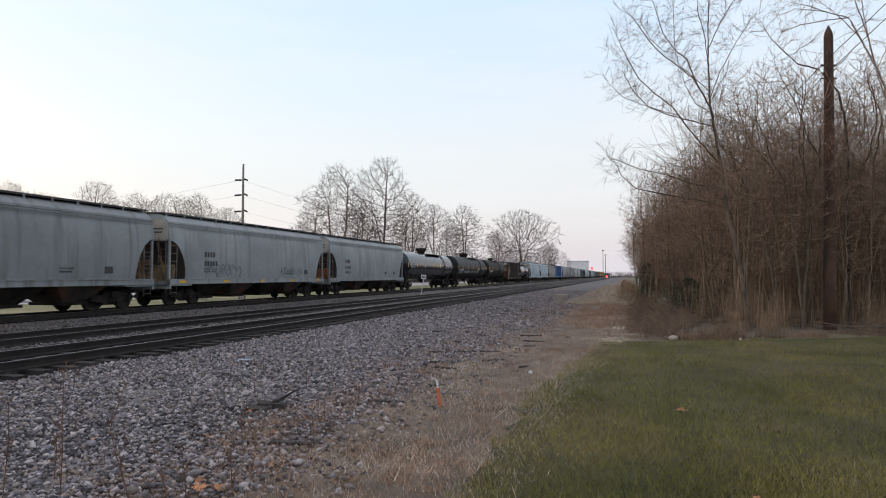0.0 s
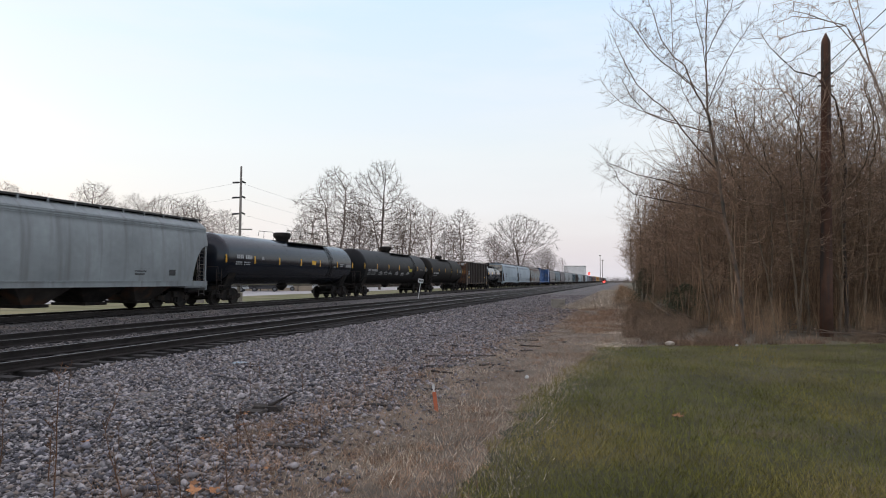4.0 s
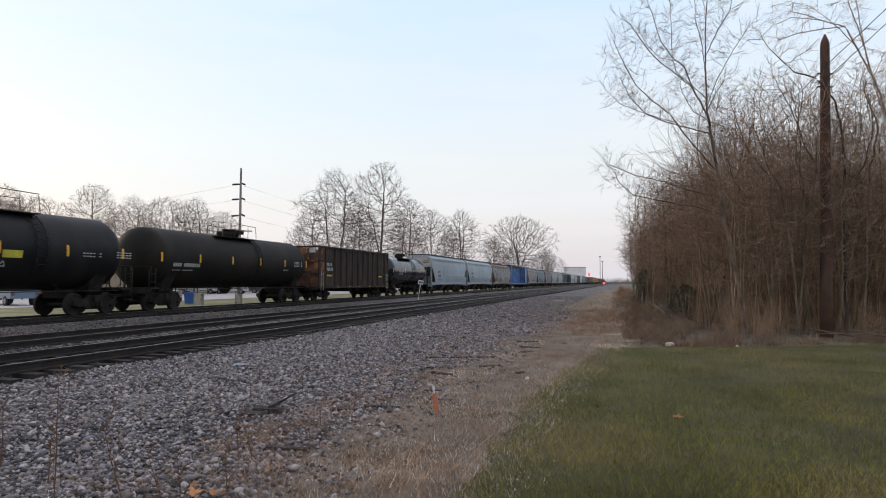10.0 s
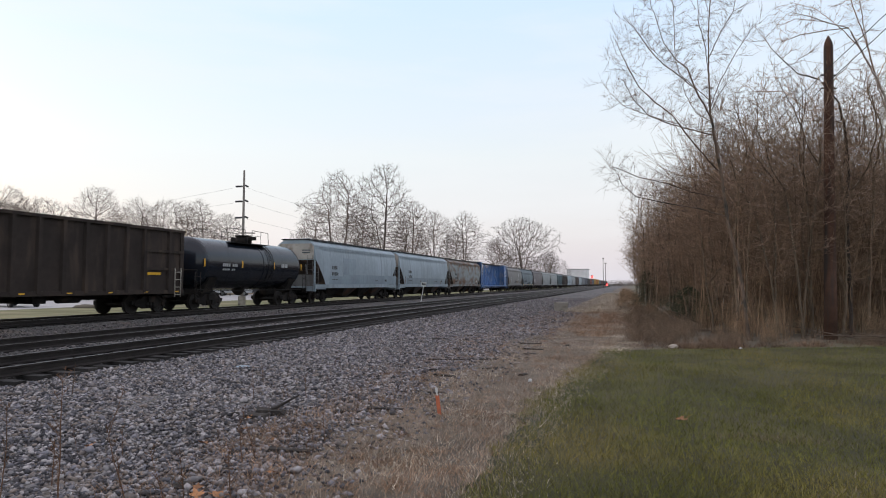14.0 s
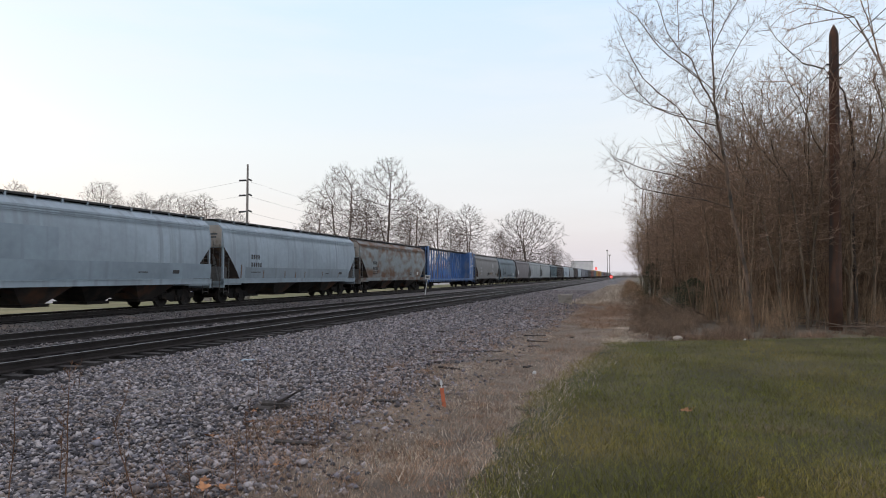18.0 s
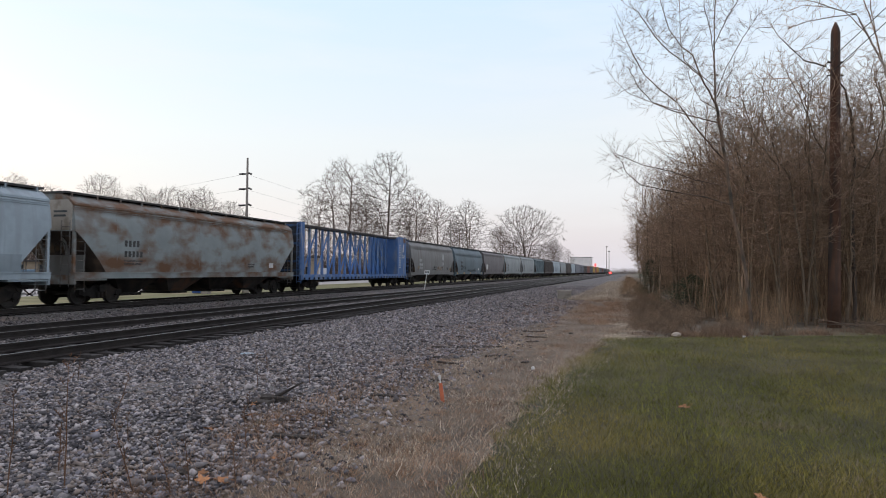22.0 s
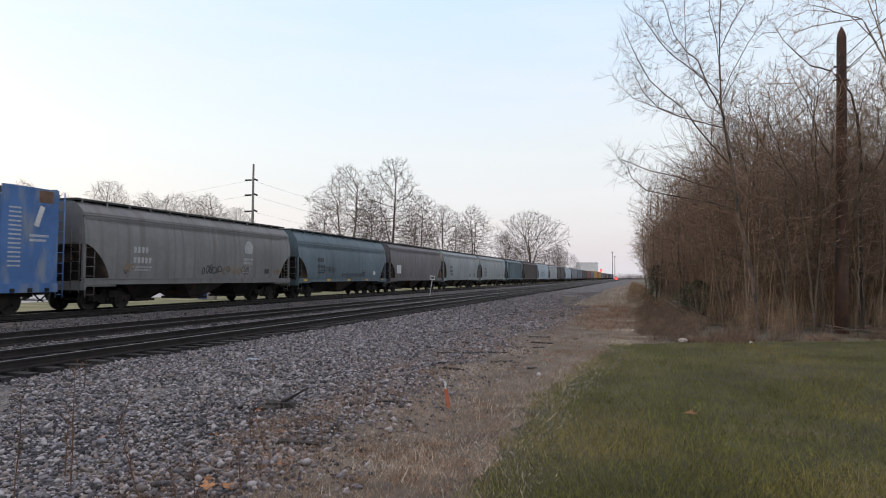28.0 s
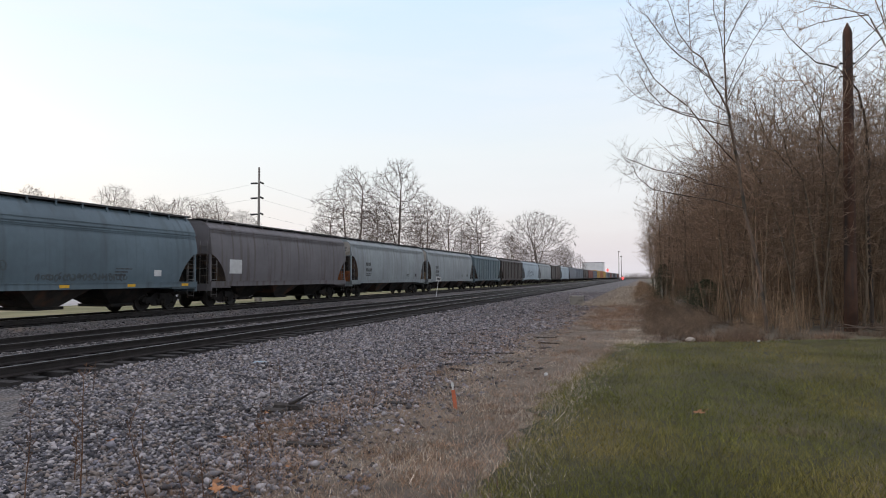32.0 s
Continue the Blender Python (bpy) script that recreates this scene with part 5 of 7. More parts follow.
for x in (-11, -2, 7, 16):
    ob = new("wood_belt", belt[x % 2])
    ob.matrix_basis = pose(x, 640 + 3 * x, -0.14) @ Matrix.Diagonal((1.0, 1.0, 0.8, 1))
    tagged(ob, "distant leafless wood at the end of the line", "undergrowth", kind="stuff")

# ---- the wood beside the lawn ----
wood_kinds = []
for i, (h, lean, width) in enumerate(((8.6, (-0.10, 0.02), 1.7), (9.2, (0.06, 0.03), 1.9), (8.0, (-0.16, 0.06), 1.5), (9.6, (0.02, -0.05), 2.2), (7.2, (0.12, 0), 1.5))):
    fork = [[(0, 0, -0.1), (lean[0] * 2.2 + 0.1, lean[1] * 2, 2.4), (lean[0] * 5, lean[1] * 5, 5.2)], [(0.05, 0, 0.5 + 0.4 * i), (0.5 - 0.25 * i, 0.3, 3.2), (0.9 - 0.45 * i, 0.2, 6.0)]]
    wood_kinds.append(grown_tree("bare_tree", 51 + i, fork, crown_goals(51 + i, 640, 1.8, h * 1.08, width * 1.1, 0.66, lean, 0.6), 0.26, 2.2, 0.3, 0.0075,
                                 ("slender bare tree at the edge of the wood", "slender forked bare tree at the edge of the wood", "thin crooked bare tree in the wood", "bare tree with rising limbs in the wood", "thin bare tree in the wood")[i],
                                 M_TWIG, M_BARKTAN, "trees of the wood", 0.14, 2.5, (3, 0.5), 0.14))
def wood_edge(y):
    """Where the wood begins beside the verge: it draws back from the lawn's corner."""
    return 3.1 - 0.122 * (min(max(y, 20), 48) - 23)


rnd = random.Random(77)
spots = []
for row in range(7):
    x = 1.2 + row * 0.3
    while x < 24:
        y = lawn_far(x) + 3.7 + row * 3.4 + rnd.uniform(-1.2, 1.2)
        spots.append((x + rnd.uniform(-0.6, 0.6), y))
        x += 2.3 + row * 0.25 + rnd.uniform(-0.4, 0.8)
for i in range(24):
    spots.append((rnd.uniform(1.2, 5.5), 44 + i * 3.2 + rnd.uniform(-1, 1)))
spots = [q for q in spots if q[0] > wood_edge(q[1]) + 0.7]
for i in range(13):
    y = 24 + 2.1 * i
    spots.append((wood_edge(y) + rnd.uniform(0.7, 1.6), y))
# trunks that stand free at the front
front = [(4.75, 23.4, 2, 10, 0.85), (5.5, 23.7, 0, 20, 0.95), (3.5, 23.6, 1, 40, 0.85), (6.9, 24.6, 3, 0, 0.9), (3.0, 25.0, 4, 160, 0.8)]
for x, y, k, turn, h in front:
    copy_thing(wood_kinds[k], pose(x, y, -0.03, 0, 0, turn) @ Matrix.Scale(h, 4))
def skyline(x, y):
    """How high the wood stands: low at its corner by the verge, taller away from it."""
    f = max(0.0, x / y)
    rise = 0.17 + 0.2 * f if f < 0.1 else min(0.30, 0.19 + 1.1 * (f - 0.1))
    return 1.75 + rise * math.hypot(x, y)


for i, (x, y) in enumerate(spots):
    k = wood_kinds[i % 5]
    h = rnd.uniform(0.82, 1.12) * (0.85 if x < 3.5 else (1.0 if x < 6.5 else 1.1))
    h = min(h, skyline(x, y) / (9.9, 10.5, 9.2, 10.9, 8.3)[i % 5])
    m = pose(x, y, -0.03, 0, 0, rnd.uniform(0, 360)) @ Matrix.Scale(h, 4)
    if i < 5:
        k.matrix_basis = m
    else:
        copy_thing(k, m)

bush_kinds = []
for i in range(4):
    ob = thing("bush", thicket(61 + i, 2.2, 1.6, 4.6, 46, 0.0085, 17, 3, 0.2), M_BRUSH, "dense leafless brown bush at the edge of the wood", "bush", "bushes of the wood")
    bush_kinds.append(ob)
bush_spots = []
for row in range(4):
    x = -0.1 + row * 0.4
    while x < 22:
        bush_spots.append((x + rnd.uniform(-0.4, 0.4), lawn_far(x) + 3.0 + row * 2.3 + rnd.uniform(-0.5, 0.5), (0.3, 0.65, 1.05, 1.25)[row]))
        x += 1.15 + row * 0.25
for i in range(26):
    bush_spots.append((wood_edge(22 + i * 2.6) + rnd.uniform(0.3, 1.0), 22 + i * 2.6, rnd.uniform(0.5, 0.75) + 0.01 * i))
for i in range(22):      # low brush along the wood's edge
    y = 24 + i * 1.25
    bush_spots.append((wood_edge(y) + rnd.uniform(0.0, 0.5), y, rnd.uniform(0.24, 0.36) + 0.006 * i))
bush_spots = [b for b in bush_spots if b[0] > wood_edge(b[1]) - 0.1]
for i in range(30):      # the far edge along the line
    bush_spots.append((rnd.uniform(-0.6, 0.4) - 0.002 * i, 50 + 3.2 * i, rnd.uniform(0.7, 1.0)))
bush_spots = [b for b in bush_spots if abs(b[0] - 6.1) > 0.9 or b[1] > 24.6]
for i, (x, y, s) in enumerate(bush_spots):
    m = pose(x, y, -0.03, 0, 0, rnd.uniform(0, 360)) @ Matrix.Diagonal((1, 1, rnd.uniform(0.8, 1.1), 1)) @ Matrix.Scale(s * rnd.uniform(0.85, 1.15), 4)
    if i < 4:
        bush_kinds[i].matrix_basis = m
    else:
        copy_thing(bush_kinds[i % 4], m)

M_BRAMBLE = mat("reddish_brush_twigs", (0.26, 0.185, 0.125), 0.95, var=0.35, scale=1.0, bump=0.0, island=0.7)
brambles = [thing("brush", thicket(81 + i, 1.7, 1.0, 1.25, 80, 0.007, 9, 2, 0.5), M_BRAMBLE, "low tangled reddish-brown brush along the lawn", "bush", "low brush") for i in range(3)]
spots = [(-0.2 + 1.05 * i + rnd.uniform(-0.3, 0.3), 0.75 + rnd.uniform(-0.2, 0.7), rnd.uniform(0.6, 1.0)) for i in range(13)]
spots = [(x, lawn_far(x) + d, s * (0.5 if x < 4 else 0.6)) for x, d, s in spots if abs(x / (lawn_far(x) + d) - 0.266) > 0.035 and x > 0.6]
for i in range(34):      # knee-high brush in the corner between lawn and wood
    y = 20.2 + 24 * rnd.random() ** 1.3
    spots.append((rnd.uniform(0.2 - 0.02 * (y - 20), wood_edge(y) + 0.4), y, rnd.uniform(0.35, 0.6)))
for i, (x, y, s) in enumerate(spots):
    m = pose(x, y, -0.03, 0, 0, rnd.uniform(0, 360)) @ Matrix.Scale(s, 4)
    if i < 3:
        brambles[i].matrix_basis = m
    else:
        o = brambles[i % 3].copy()
        scene.collection.objects.link(o)
        o.matrix_basis = m

# the depth of the wood: stems and twigs too dense to count
M_DEEP = mat("shaded_stems", (0.25, 0.17, 0.11), 0.95, var=0.35, scale=1.0, bump=0.0, island=0.6)
deep = [thicket(71 + i, 7, 4, 9.6, 170, 0.015, 11, 2, 0.10).mesh("woodland", M_DEEP) for i in range(3)]
for row in range(4):
    x = 5.8 + row * 0.3
    while x < 30:
        ob = new("woodland", deep[rnd.randint(0, 2)])
        y = lawn_far(x) + 6.6 + row * 6.5 + rnd.uniform(-1, 1)
        ob.matrix_basis = pose(x, y, -0.03, 0, 0, rnd.uniform(-30, 30) + rnd.choice((0, 180))) @ Matrix.Diagonal((1, 1, min(rnd.uniform(0.85, 1.1), 0.95 * skyline(x, y) / 9.6), 1))
        tagged(ob, "dense leafless stems deep in the wood", "woodland", kind="stuff")
        x += 5.0
for i in range(8):
    ob = new("woodland", deep[i % 3])
    ob.matrix_basis = pose(4.2 + rnd.uniform(-0.4, 0.6), 48 + i * 8, -0.03, 0, 0, 80 + rnd.uniform(-20, 20)) @ Matrix.Diagonal((1, 0.8, rnd.uniform(0.75, 1.0), 1))
    tagged(ob, "dense leafless stems deep in the wood", "woodland", kind="stuff")

# two tall trees that rise over the wood
def limbed(rows):
    """Limbs laid out in the plane that faces the lawn: (across, height) or (across, height, depth)."""
    return [[(0.962 * q[0] - 0.272 * (q[2] if len(q) > 2 else 0), 0.272 * q[0] + 0.962 * (q[2] if len(q) > 2 else 0), q[1]) for q in row] for row in rows]


def limb_goals(seed, rows, n, spread, skip):
    """Points round the limbs, wider towards their ends."""
    r = np.random.RandomState(seed)
    out = []
    for row in rows[skip:]:
        pts = [Vector(q) for q in row]
        for k in range(int(n * sum((b - a).length for a, b in zip(pts, pts[1:])))):
            f = r.uniform(0.1, 1.12) * (len(pts) - 1)
            i = min(int(f), len(pts) - 2)
            w = spread * (0.45 + 0.75 * f / (len(pts) - 1))
            out.append(tuple(pts[i].lerp(pts[i + 1], f - i) + Vector((r.normal(0, w), r.normal(0, w * 1.1), r.normal(0.25 * spread, w * 0.8)))))
    return out


rows = limbed([[(0, -0.1), (-0.21, 1.8), (-0.41, 2.9), (-0.61, 3.65), (-0.78, 5.1), (-0.92, 6.0), (-1.12, 7.3), (-1.12, 9.0, 0.1), (-1.06, 10.1, 0.2), (-0.92, 11.8, 0.3)],
               [(-0.93, 5.4), (-1.11, 5.65), (-1.97, 6.55, -0.2), (-2.5, 7.15, -0.4), (-3.05, 7.5, -0.5), (-3.6, 7.95, -0.6), (-4.0, 8.6, -0.7), (-4.2, 9.05, -0.7)],
               [(-2.25, 6.85, -0.3), (-2.7, 7.05, -0.1), (-3.25, 7.3, 0.1), (-3.9, 7.6, 0.2), (-4.25, 8.0, 0.3)],
               [(-1.05, 6.6), (-1.7, 6.85, 0.3), (-2.35, 7.1, 0.5), (-2.9, 7.4, 0.7), (-3.35, 8.0, 0.9), (-3.6, 8.6, 1.0)],
               [(-1.12, 7.2), (-1.72, 8.0, -0.3), (-2.2, 8.3, -0.5), (-2.85, 8.65, -0.7), (-3.3, 9.05, -0.8), (-3.85, 9.8, -0.9)],
               [(-1.72, 8.0, -0.3), (-1.93, 8.7, -0.2), (-2.2, 9.05, 0.0), (-2.55, 9.7, 0.2), (-2.8, 10.75, 0.3)],
               [(-2.1, 8.9, 0.0), (-2.5, 9.15, 0.3), (-2.85, 9.6, 0.5), (-3.15, 10.2, 0.6)],
               [(-1.12, 7.75), (-1.57, 8.4, 0.4), (-1.9, 8.8, 0.6), (-1.95, 9.5, 0.8), (-1.9, 11.0, 1.0)],
               [(-1.12, 8.9), (-1.45, 9.5, -0.4), (-1.7, 10.1, -0.6), (-1.8, 11.2, -0.8)],
               [(-1.1, 7.5), (-0.98, 8.2, -0.4), (-0.55, 9.1, -0.7), (-0.25, 9.6, -0.9)],
               [(-1.12, 7.3), (-0.66, 8.05, 0.4), (-0.3, 8.5, 0.6)],
               [(-1.1, 9.1), (-0.85, 9.9, -0.3), (-0.5, 10.5, -0.4), (-0.4, 11.1, -0.4)],
               [(-0.85, 5.5), (-0.7, 6.4, 0.5), (-0.3, 7.2, 0.8)],
               [(-0.65, 3.9), (-1.65, 4.15, -0.4), (-2.9, 4.3, -0.7), (-3.8, 4.45, -0.9), (-4.25, 4.8, -1.0)],
               [(-0.72, 4.55), (-1.65, 4.8, 0.4), (-2.35, 5.1, 0.6), (-3.25, 5.35, 0.8), (-4.15, 5.75, 0.9)],
               [(-1.1, 7.0), (-1.8, 7.2, -0.5), (-2.1, 7.55, -0.7), (-2.3, 7.95, -0.8)]])
M_TWIGDARK = mat("dark_fine_twigs", (0.13, 0.09, 0.07), 0.95, var=0.3, scale=1.2, bump=0.0, island=0.4)
big = grown_tree("bare_tree", 101, rows, limb_goals(101, rows, 30, 0.17, 1) + limb_goals(102, [rows[0][4:]], 34, 0.26, 0), 0.14, 0.8, 0.13, 0.0042, "tall bare tree leaning over the edge of the lawn", M_TWIGDARK, M_BARK, "", 0.25, 2.5, (4, 0.42), 0.05, (0.2, 0.3))
big.matrix_basis = pose(3.715, 22.62, -0.03)
rows = limbed([[(0, -0.1), (0, 1.8), (-0.06, 3.8), (0.06, 5.75), (-0.05, 7.4), (-0.26, 8.3), (-0.45, 9.0)], [(0.02, 3.2), (0.24, 4.1, 0.1), (0.6, 4.75, 0.2), (1.2, 5.2, 0.3)], [(0.0, 4.9), (0.8, 5.1, -0.4), (1.4, 5.4, -0.6)],
               [(-0.05, 7.1), (0.7, 7.35, 0.3), (1.5, 7.5, 0.5)], [(-0.05, 7.4), (-0.9, 7.45, -0.4), (-1.8, 7.3, -0.6)], [(-0.26, 8.2), (-1.0, 8.9, -0.2), (-1.8, 9.05, -0.3), (-2.1, 9.35, -0.3), (-2.75, 9.9, -0.4)],
               [(-0.17, 7.9), (-1.05, 7.95, 0.4), (-1.8, 8.7, 0.6), (-2.8, 8.75, 0.8)], [(0.0, 6.1), (-0.45, 6.2, -0.5), (-1.1, 6.0, -0.8)], [(-0.06, 3.8), (-0.4, 4.4, 0.3), (-0.9, 5.2, 0.5)]])
big2 = grown_tree("bare_tree", 103, rows, limb_goals(103, rows, 15, 0.42, 1), 0.2, 1.3, 0.21, 0.0065, "tall bare tree with dark trunk in the wood", M_TWIG, M_DARKBARK, "", 0.15, 2.15, (3, 0.5), 0.08)
big2.matrix_basis = pose(7.36, 25.33, -0.03)
rows = limbed([[(0, -0.1), (0.01, 3.9), (-0.21, 6.85), (-0.65, 8.6), (-0.95, 9.4), (-1.25, 9.95), (-1.55, 10.55), (-1.95, 11.0), (-2.55, 11.55), (-3.2, 12.05), (-4.0, 12.25), (-4.6, 12.1)],
               [(-1.0, 9.6), (-1.15, 10.4, 0.1), (-1.3, 11.3, 0.2), (-1.5, 12.0, 0.3), (-1.7, 12.9, 0.4)], [(-1.55, 10.6), (-2.15, 11.2, -0.3), (-3.0, 11.3, -0.5), (-3.8, 11.45, -0.7), (-4.5, 11.55, -0.8)],
               [(-2.15, 11.2, -0.3), (-2.8, 11.25, 0.1), (-3.6, 11.15, 0.3), (-4.15, 10.95, 0.4)], [(-0.95, 9.4), (-0.5, 10.0, 0.3), (-0.05, 10.7, 0.5)], [(-2.4, 11.4), (-2.9, 11.75, 0.4), (-3.6, 11.9, 0.6), (-4.05, 11.7, 0.7)],
               [(-0.21, 6.9), (-0.5, 9.2, 0.6), (-0.7, 11.1, 0.9), (-0.8, 12.8, 1.1)], [(0.0, 5.0), (-0.9, 6.2, 0.5), (-1.6, 7.3, 0.8)]])
big3 = grown_tree("bare_tree", 105, rows, limb_goals(105, rows, 14, 0.26, 1), 0.17, 1.0, 0.17, 0.0065, "tall bare tree with pale grey limbs and drooping twigs", M_TWIG, M_PALEBARK, "", -0.1, 2.25, (3, 0.35), 0.1, (0.4, -0.15))
big3.matrix_basis = pose(9.88, 27.41, -0.03)

# ---- poles, signals, buildings and vehicles beyond the tracks ----
M_POLE = mat("weathered_pole_wood", (0.11, 0.056, 0.036), 0.95, var=0.35, scale=1.2, bump=0.7, bscale=18, dirt=(0.05, 0.04, 0.035), dirt_amt=0.4, dirt_scale=2, streak=(3, 3, 0.25))
M_GREYPOLE = mat("grey_pole_wood", (0.26, 0.235, 0.21), 0.95, var=0.25, scale=1.5, bump=0.3)
M_WIRE = mat("dark_wire", (0.03, 0.03, 0.03), 0.7, var=0.1, bump=0)
M_INSUL = mat("dark_insulator", (0.05, 0.045, 0.045), 0.4, var=0.1, bump=0)
M_SIGN = mat("white_sign_sheet", (0.72, 0.72, 0.70), 0.6, var=0.08, scale=4, bump=0.05)
M_CABINET = mat("weathered_cabinet_grey", (0.36, 0.33, 0.28), 0.8, var=0.2, scale=2, bump=0.2, dirt=(0.13, 0.11, 0.08), dirt_scale=2)
M_TANWALL = mat("tan_wall_panels", (0.38, 0.31, 0.23), 0.85, var=0.12, scale=0.8, bump=0.15)
M_PALEWALL = mat("white_wall_panels", (0.8, 0.78, 0.77), 0.8, var=0.08, scale=0.6, bump=0.1)
M_DARKROOF = mat("dark_roof", (0.09, 0.085, 0.085), 0.9, var=0.2, bump=0.2)
M_GLASS = mat("dark_glass", (0.03, 0.035, 0.04), 0.1, var=0.1, bump=0, spec=0.7)
M_TYRE = mat("tyre_rubber", (0.02, 0.02, 0.02), 0.85, var=0.2, bump=0.2)
M_BIN = mat("blue_bin_plastic", (0.03, 0.09, 0.30), 0.5, var=0.15, bump=0.05)
M_REDBOX = mat("dull_red_paint", (0.2, 0.06, 0.045), 0.6, var=0.2, scale=0.8, bump=0.2)
R_LAMP = glow("red_signal_light", (1.0, 0.045, 0.04), 4.5)

# line pole with three stand-off insulators and a low bracket
up = base("utility_pole", "tall grey wooden utility pole with dark insulators", "utility pole", at=pose(-29.4, 45.3, -0.12))
part("pole", Geo().loft([[(r * math.cos(t), r * math.sin(t), z) for t in (2 * math.pi * i / 10 for i in range(10))] for r, z in ((0.13, -0.3), (0.11, 5), (0.075, 10.75), (0.03, 10.8))]), M_GREYPOLE, up)
for z, s in ((9.5, 1), (8.3, 1), (7.0, 1)):
    part("insulator", Geo().tube((0, 0, z), (-0.45, -0.35, z - 0.06), 0.05, n=6).tube((-0.12, -0.1, z - 0.02), (-0.5, -0.4, z - 0.07), 0.075, n=8), M_INSUL, up)
    part("insulator", Geo().tube((0, 0, z + 0.1), (0.25, 0.2, z - 0.02), 0.05, n=6).tube((0.06, 0.05, z + 0.08), (0.28, 0.22, z - 0.03), 0.07, n=8), M_INSUL, up)
part("bracket", Geo().beam((-0.35, -0.2, 5.75), (0.9, 0.3, 5.75), 0.06, 0.09), M_GREYPOLE, up)
part("meter_box", Geo().box(-0.05, 0.45, -0.42, -0.14, 0.0, 0.75).box(0.0, 0.4, -0.45, -0.41, 0.1, 0.65), M_CABINET, up)
up2 = base("utility_pole", "distant grey wooden utility pole", "utility pole", at=pose(-150, 118, -0.12))
part("pole", Geo().tube((0, 0, 0), (0, 0, 14.5), 0.16, 0.1, 8), M_GREYPOLE, up2)
up3 = base("utility_pole", "distant grey wooden utility pole", "utility pole", at=pose(-31, 112, -0.12))
part("pole", Geo().tube((0, 0, 0), (0, 0, 10.5), 0.16, 0.1, 8), M_GREYPOLE, up3)


def cable(name, a, b, sag, r, label):
    a, b = Vector(a), Vector(b)
    pts = [a.lerp(b, f) - Vector((0, 0, 4 * sag * f * (1 - f))) for f in steps(0, 1, 14)]
    g = Geo()
    g.loft(rings_along(pts, [r] * 15, 4), caps=True)
    return thing(name, g, M_WIRE, label, "cable", "overhead wires")


for z in (9.4, 8.2, 6.9):
    cable("overhead_wire", (-29.9, 44.9, z - 0.18), (-150, 118, z + 4.6), 0.6, 0.006, "thin dark overhead wire between utility poles")
    cable("overhead_wire", (-29.2, 45.5, z - 0.15), (-31, 112, z - 0.3), 0.6, 0.006, "thin dark overhead wire between utility poles")
tanpole = base("utility_pole", "plain tan wooden pole behind the lot", "utility pole", at=pose(-46, 60, -0.12))
part("pole", Geo().tube((0, 0, 0), (0, 0, 7.5), 0.13, 0.1, 8), M_TANWALL, tanpole)

# leaning white sign between the tracks
sg = base("track_sign", "small white lettered sign on a leaning post", "sign", at=pose(-19.2, 60, -0.12, 0, 9, 0))
part("post", Geo().box(-0.03, 0.03, -0.02, 0.02, 0, 1.75), M_SIGN, sg)
part("sign_plate", Geo().box(-0.26, 0.26, -0.035, -0.022, 1.55, 1.95), M_SIGN, sg)
part("sign_lettering", Geo().box(-0.18, -0.07, -0.039, -0.034, 1.66, 1.84).box(-0.04, 0.05, -0.039, -0.034, 1.66, 1.84).box(0.08, 0.19, -0.039, -0.034, 1.66, 1.84), M_DARKBAR, sg, "dark characters too small to read")

# trackside cabinet
cb = base("trackside_cabinet", "low weathered grey concrete trackside cabinet", "cabinet", at=pose(-4.05, 41.8, -0.03, 0, 0, 8))
part("housing", Geo().box(-0.42, 0.42, -0.3, 0.3, 0, 0.52), M_CABINET, cb)
part("lid", Geo().loft([[(-0.46, -0.34, 0.52), (0.46, -0.34, 0.52), (0.46, 0.34, 0.52), (-0.46, 0.34, 0.52)], [(-0.44, -0.32, 0.6), (0.44, -0.32, 0.6), (0.44, 0.32, 0.6), (-0.44, 0.32, 0.6)]], smooth=False), M_CABINET, cb)

# signals
for x, y, zl, nm in ((-15.6, 307, 4.9, "mast"), (-9.0, 309, 1.25, "dwarf")):
    s = base("railway_signal", "railway signal showing a red light" + (" on a tall mast" if nm == "mast" else " close to the ground"), "signal", "railway signals", pose(x, y, -0.05))
    part("mast", Geo().tube((0, 0, 0), (0, 0, zl + 0.5), 0.09, n=8), M_GALV, s)
    part("signal_head", Geo().box(-0.4, 0.4, -0.02, 0.1, zl - 0.5, zl + 0.75).tube((0, -0.02, zl), (0, -0.3, zl + 0.02), 0.2, n=12), M_BLACK, s)
    part("lamp", Geo().loft([[(r * math.cos(t), -0.12 - e, zl + r * math.sin(t)) for t in (2 * math.pi * i / 14 for i in range(14))] for r, e in ((0.5, 0.2), (0.5, 0.24), (0.2, 0.32))]), R_LAMP, s, "glowing red lamp")
    part("base_block", Geo().box(-0.35, 0.35, -0.35, 0.35, -0.1, 0.2), M_CABINET, s)
for x, y, h in ((-11.7, 339.4, 14.4), (-10.7, 345, 12.2)):
    s = base("light_mast", "distant slim steel light mast", "light mast", "light masts", pose(x, y, -0.1))
    part("mast", Geo().tube((0, 0, 0), (0, 0, h), 0.2, 0.13, 8), M_GREYPOLE, s)
    part("lamp_head", Geo().box(-0.5, 0.5, -0.3, 0.3, h, h + 0.4), M_GREYPOLE, s)


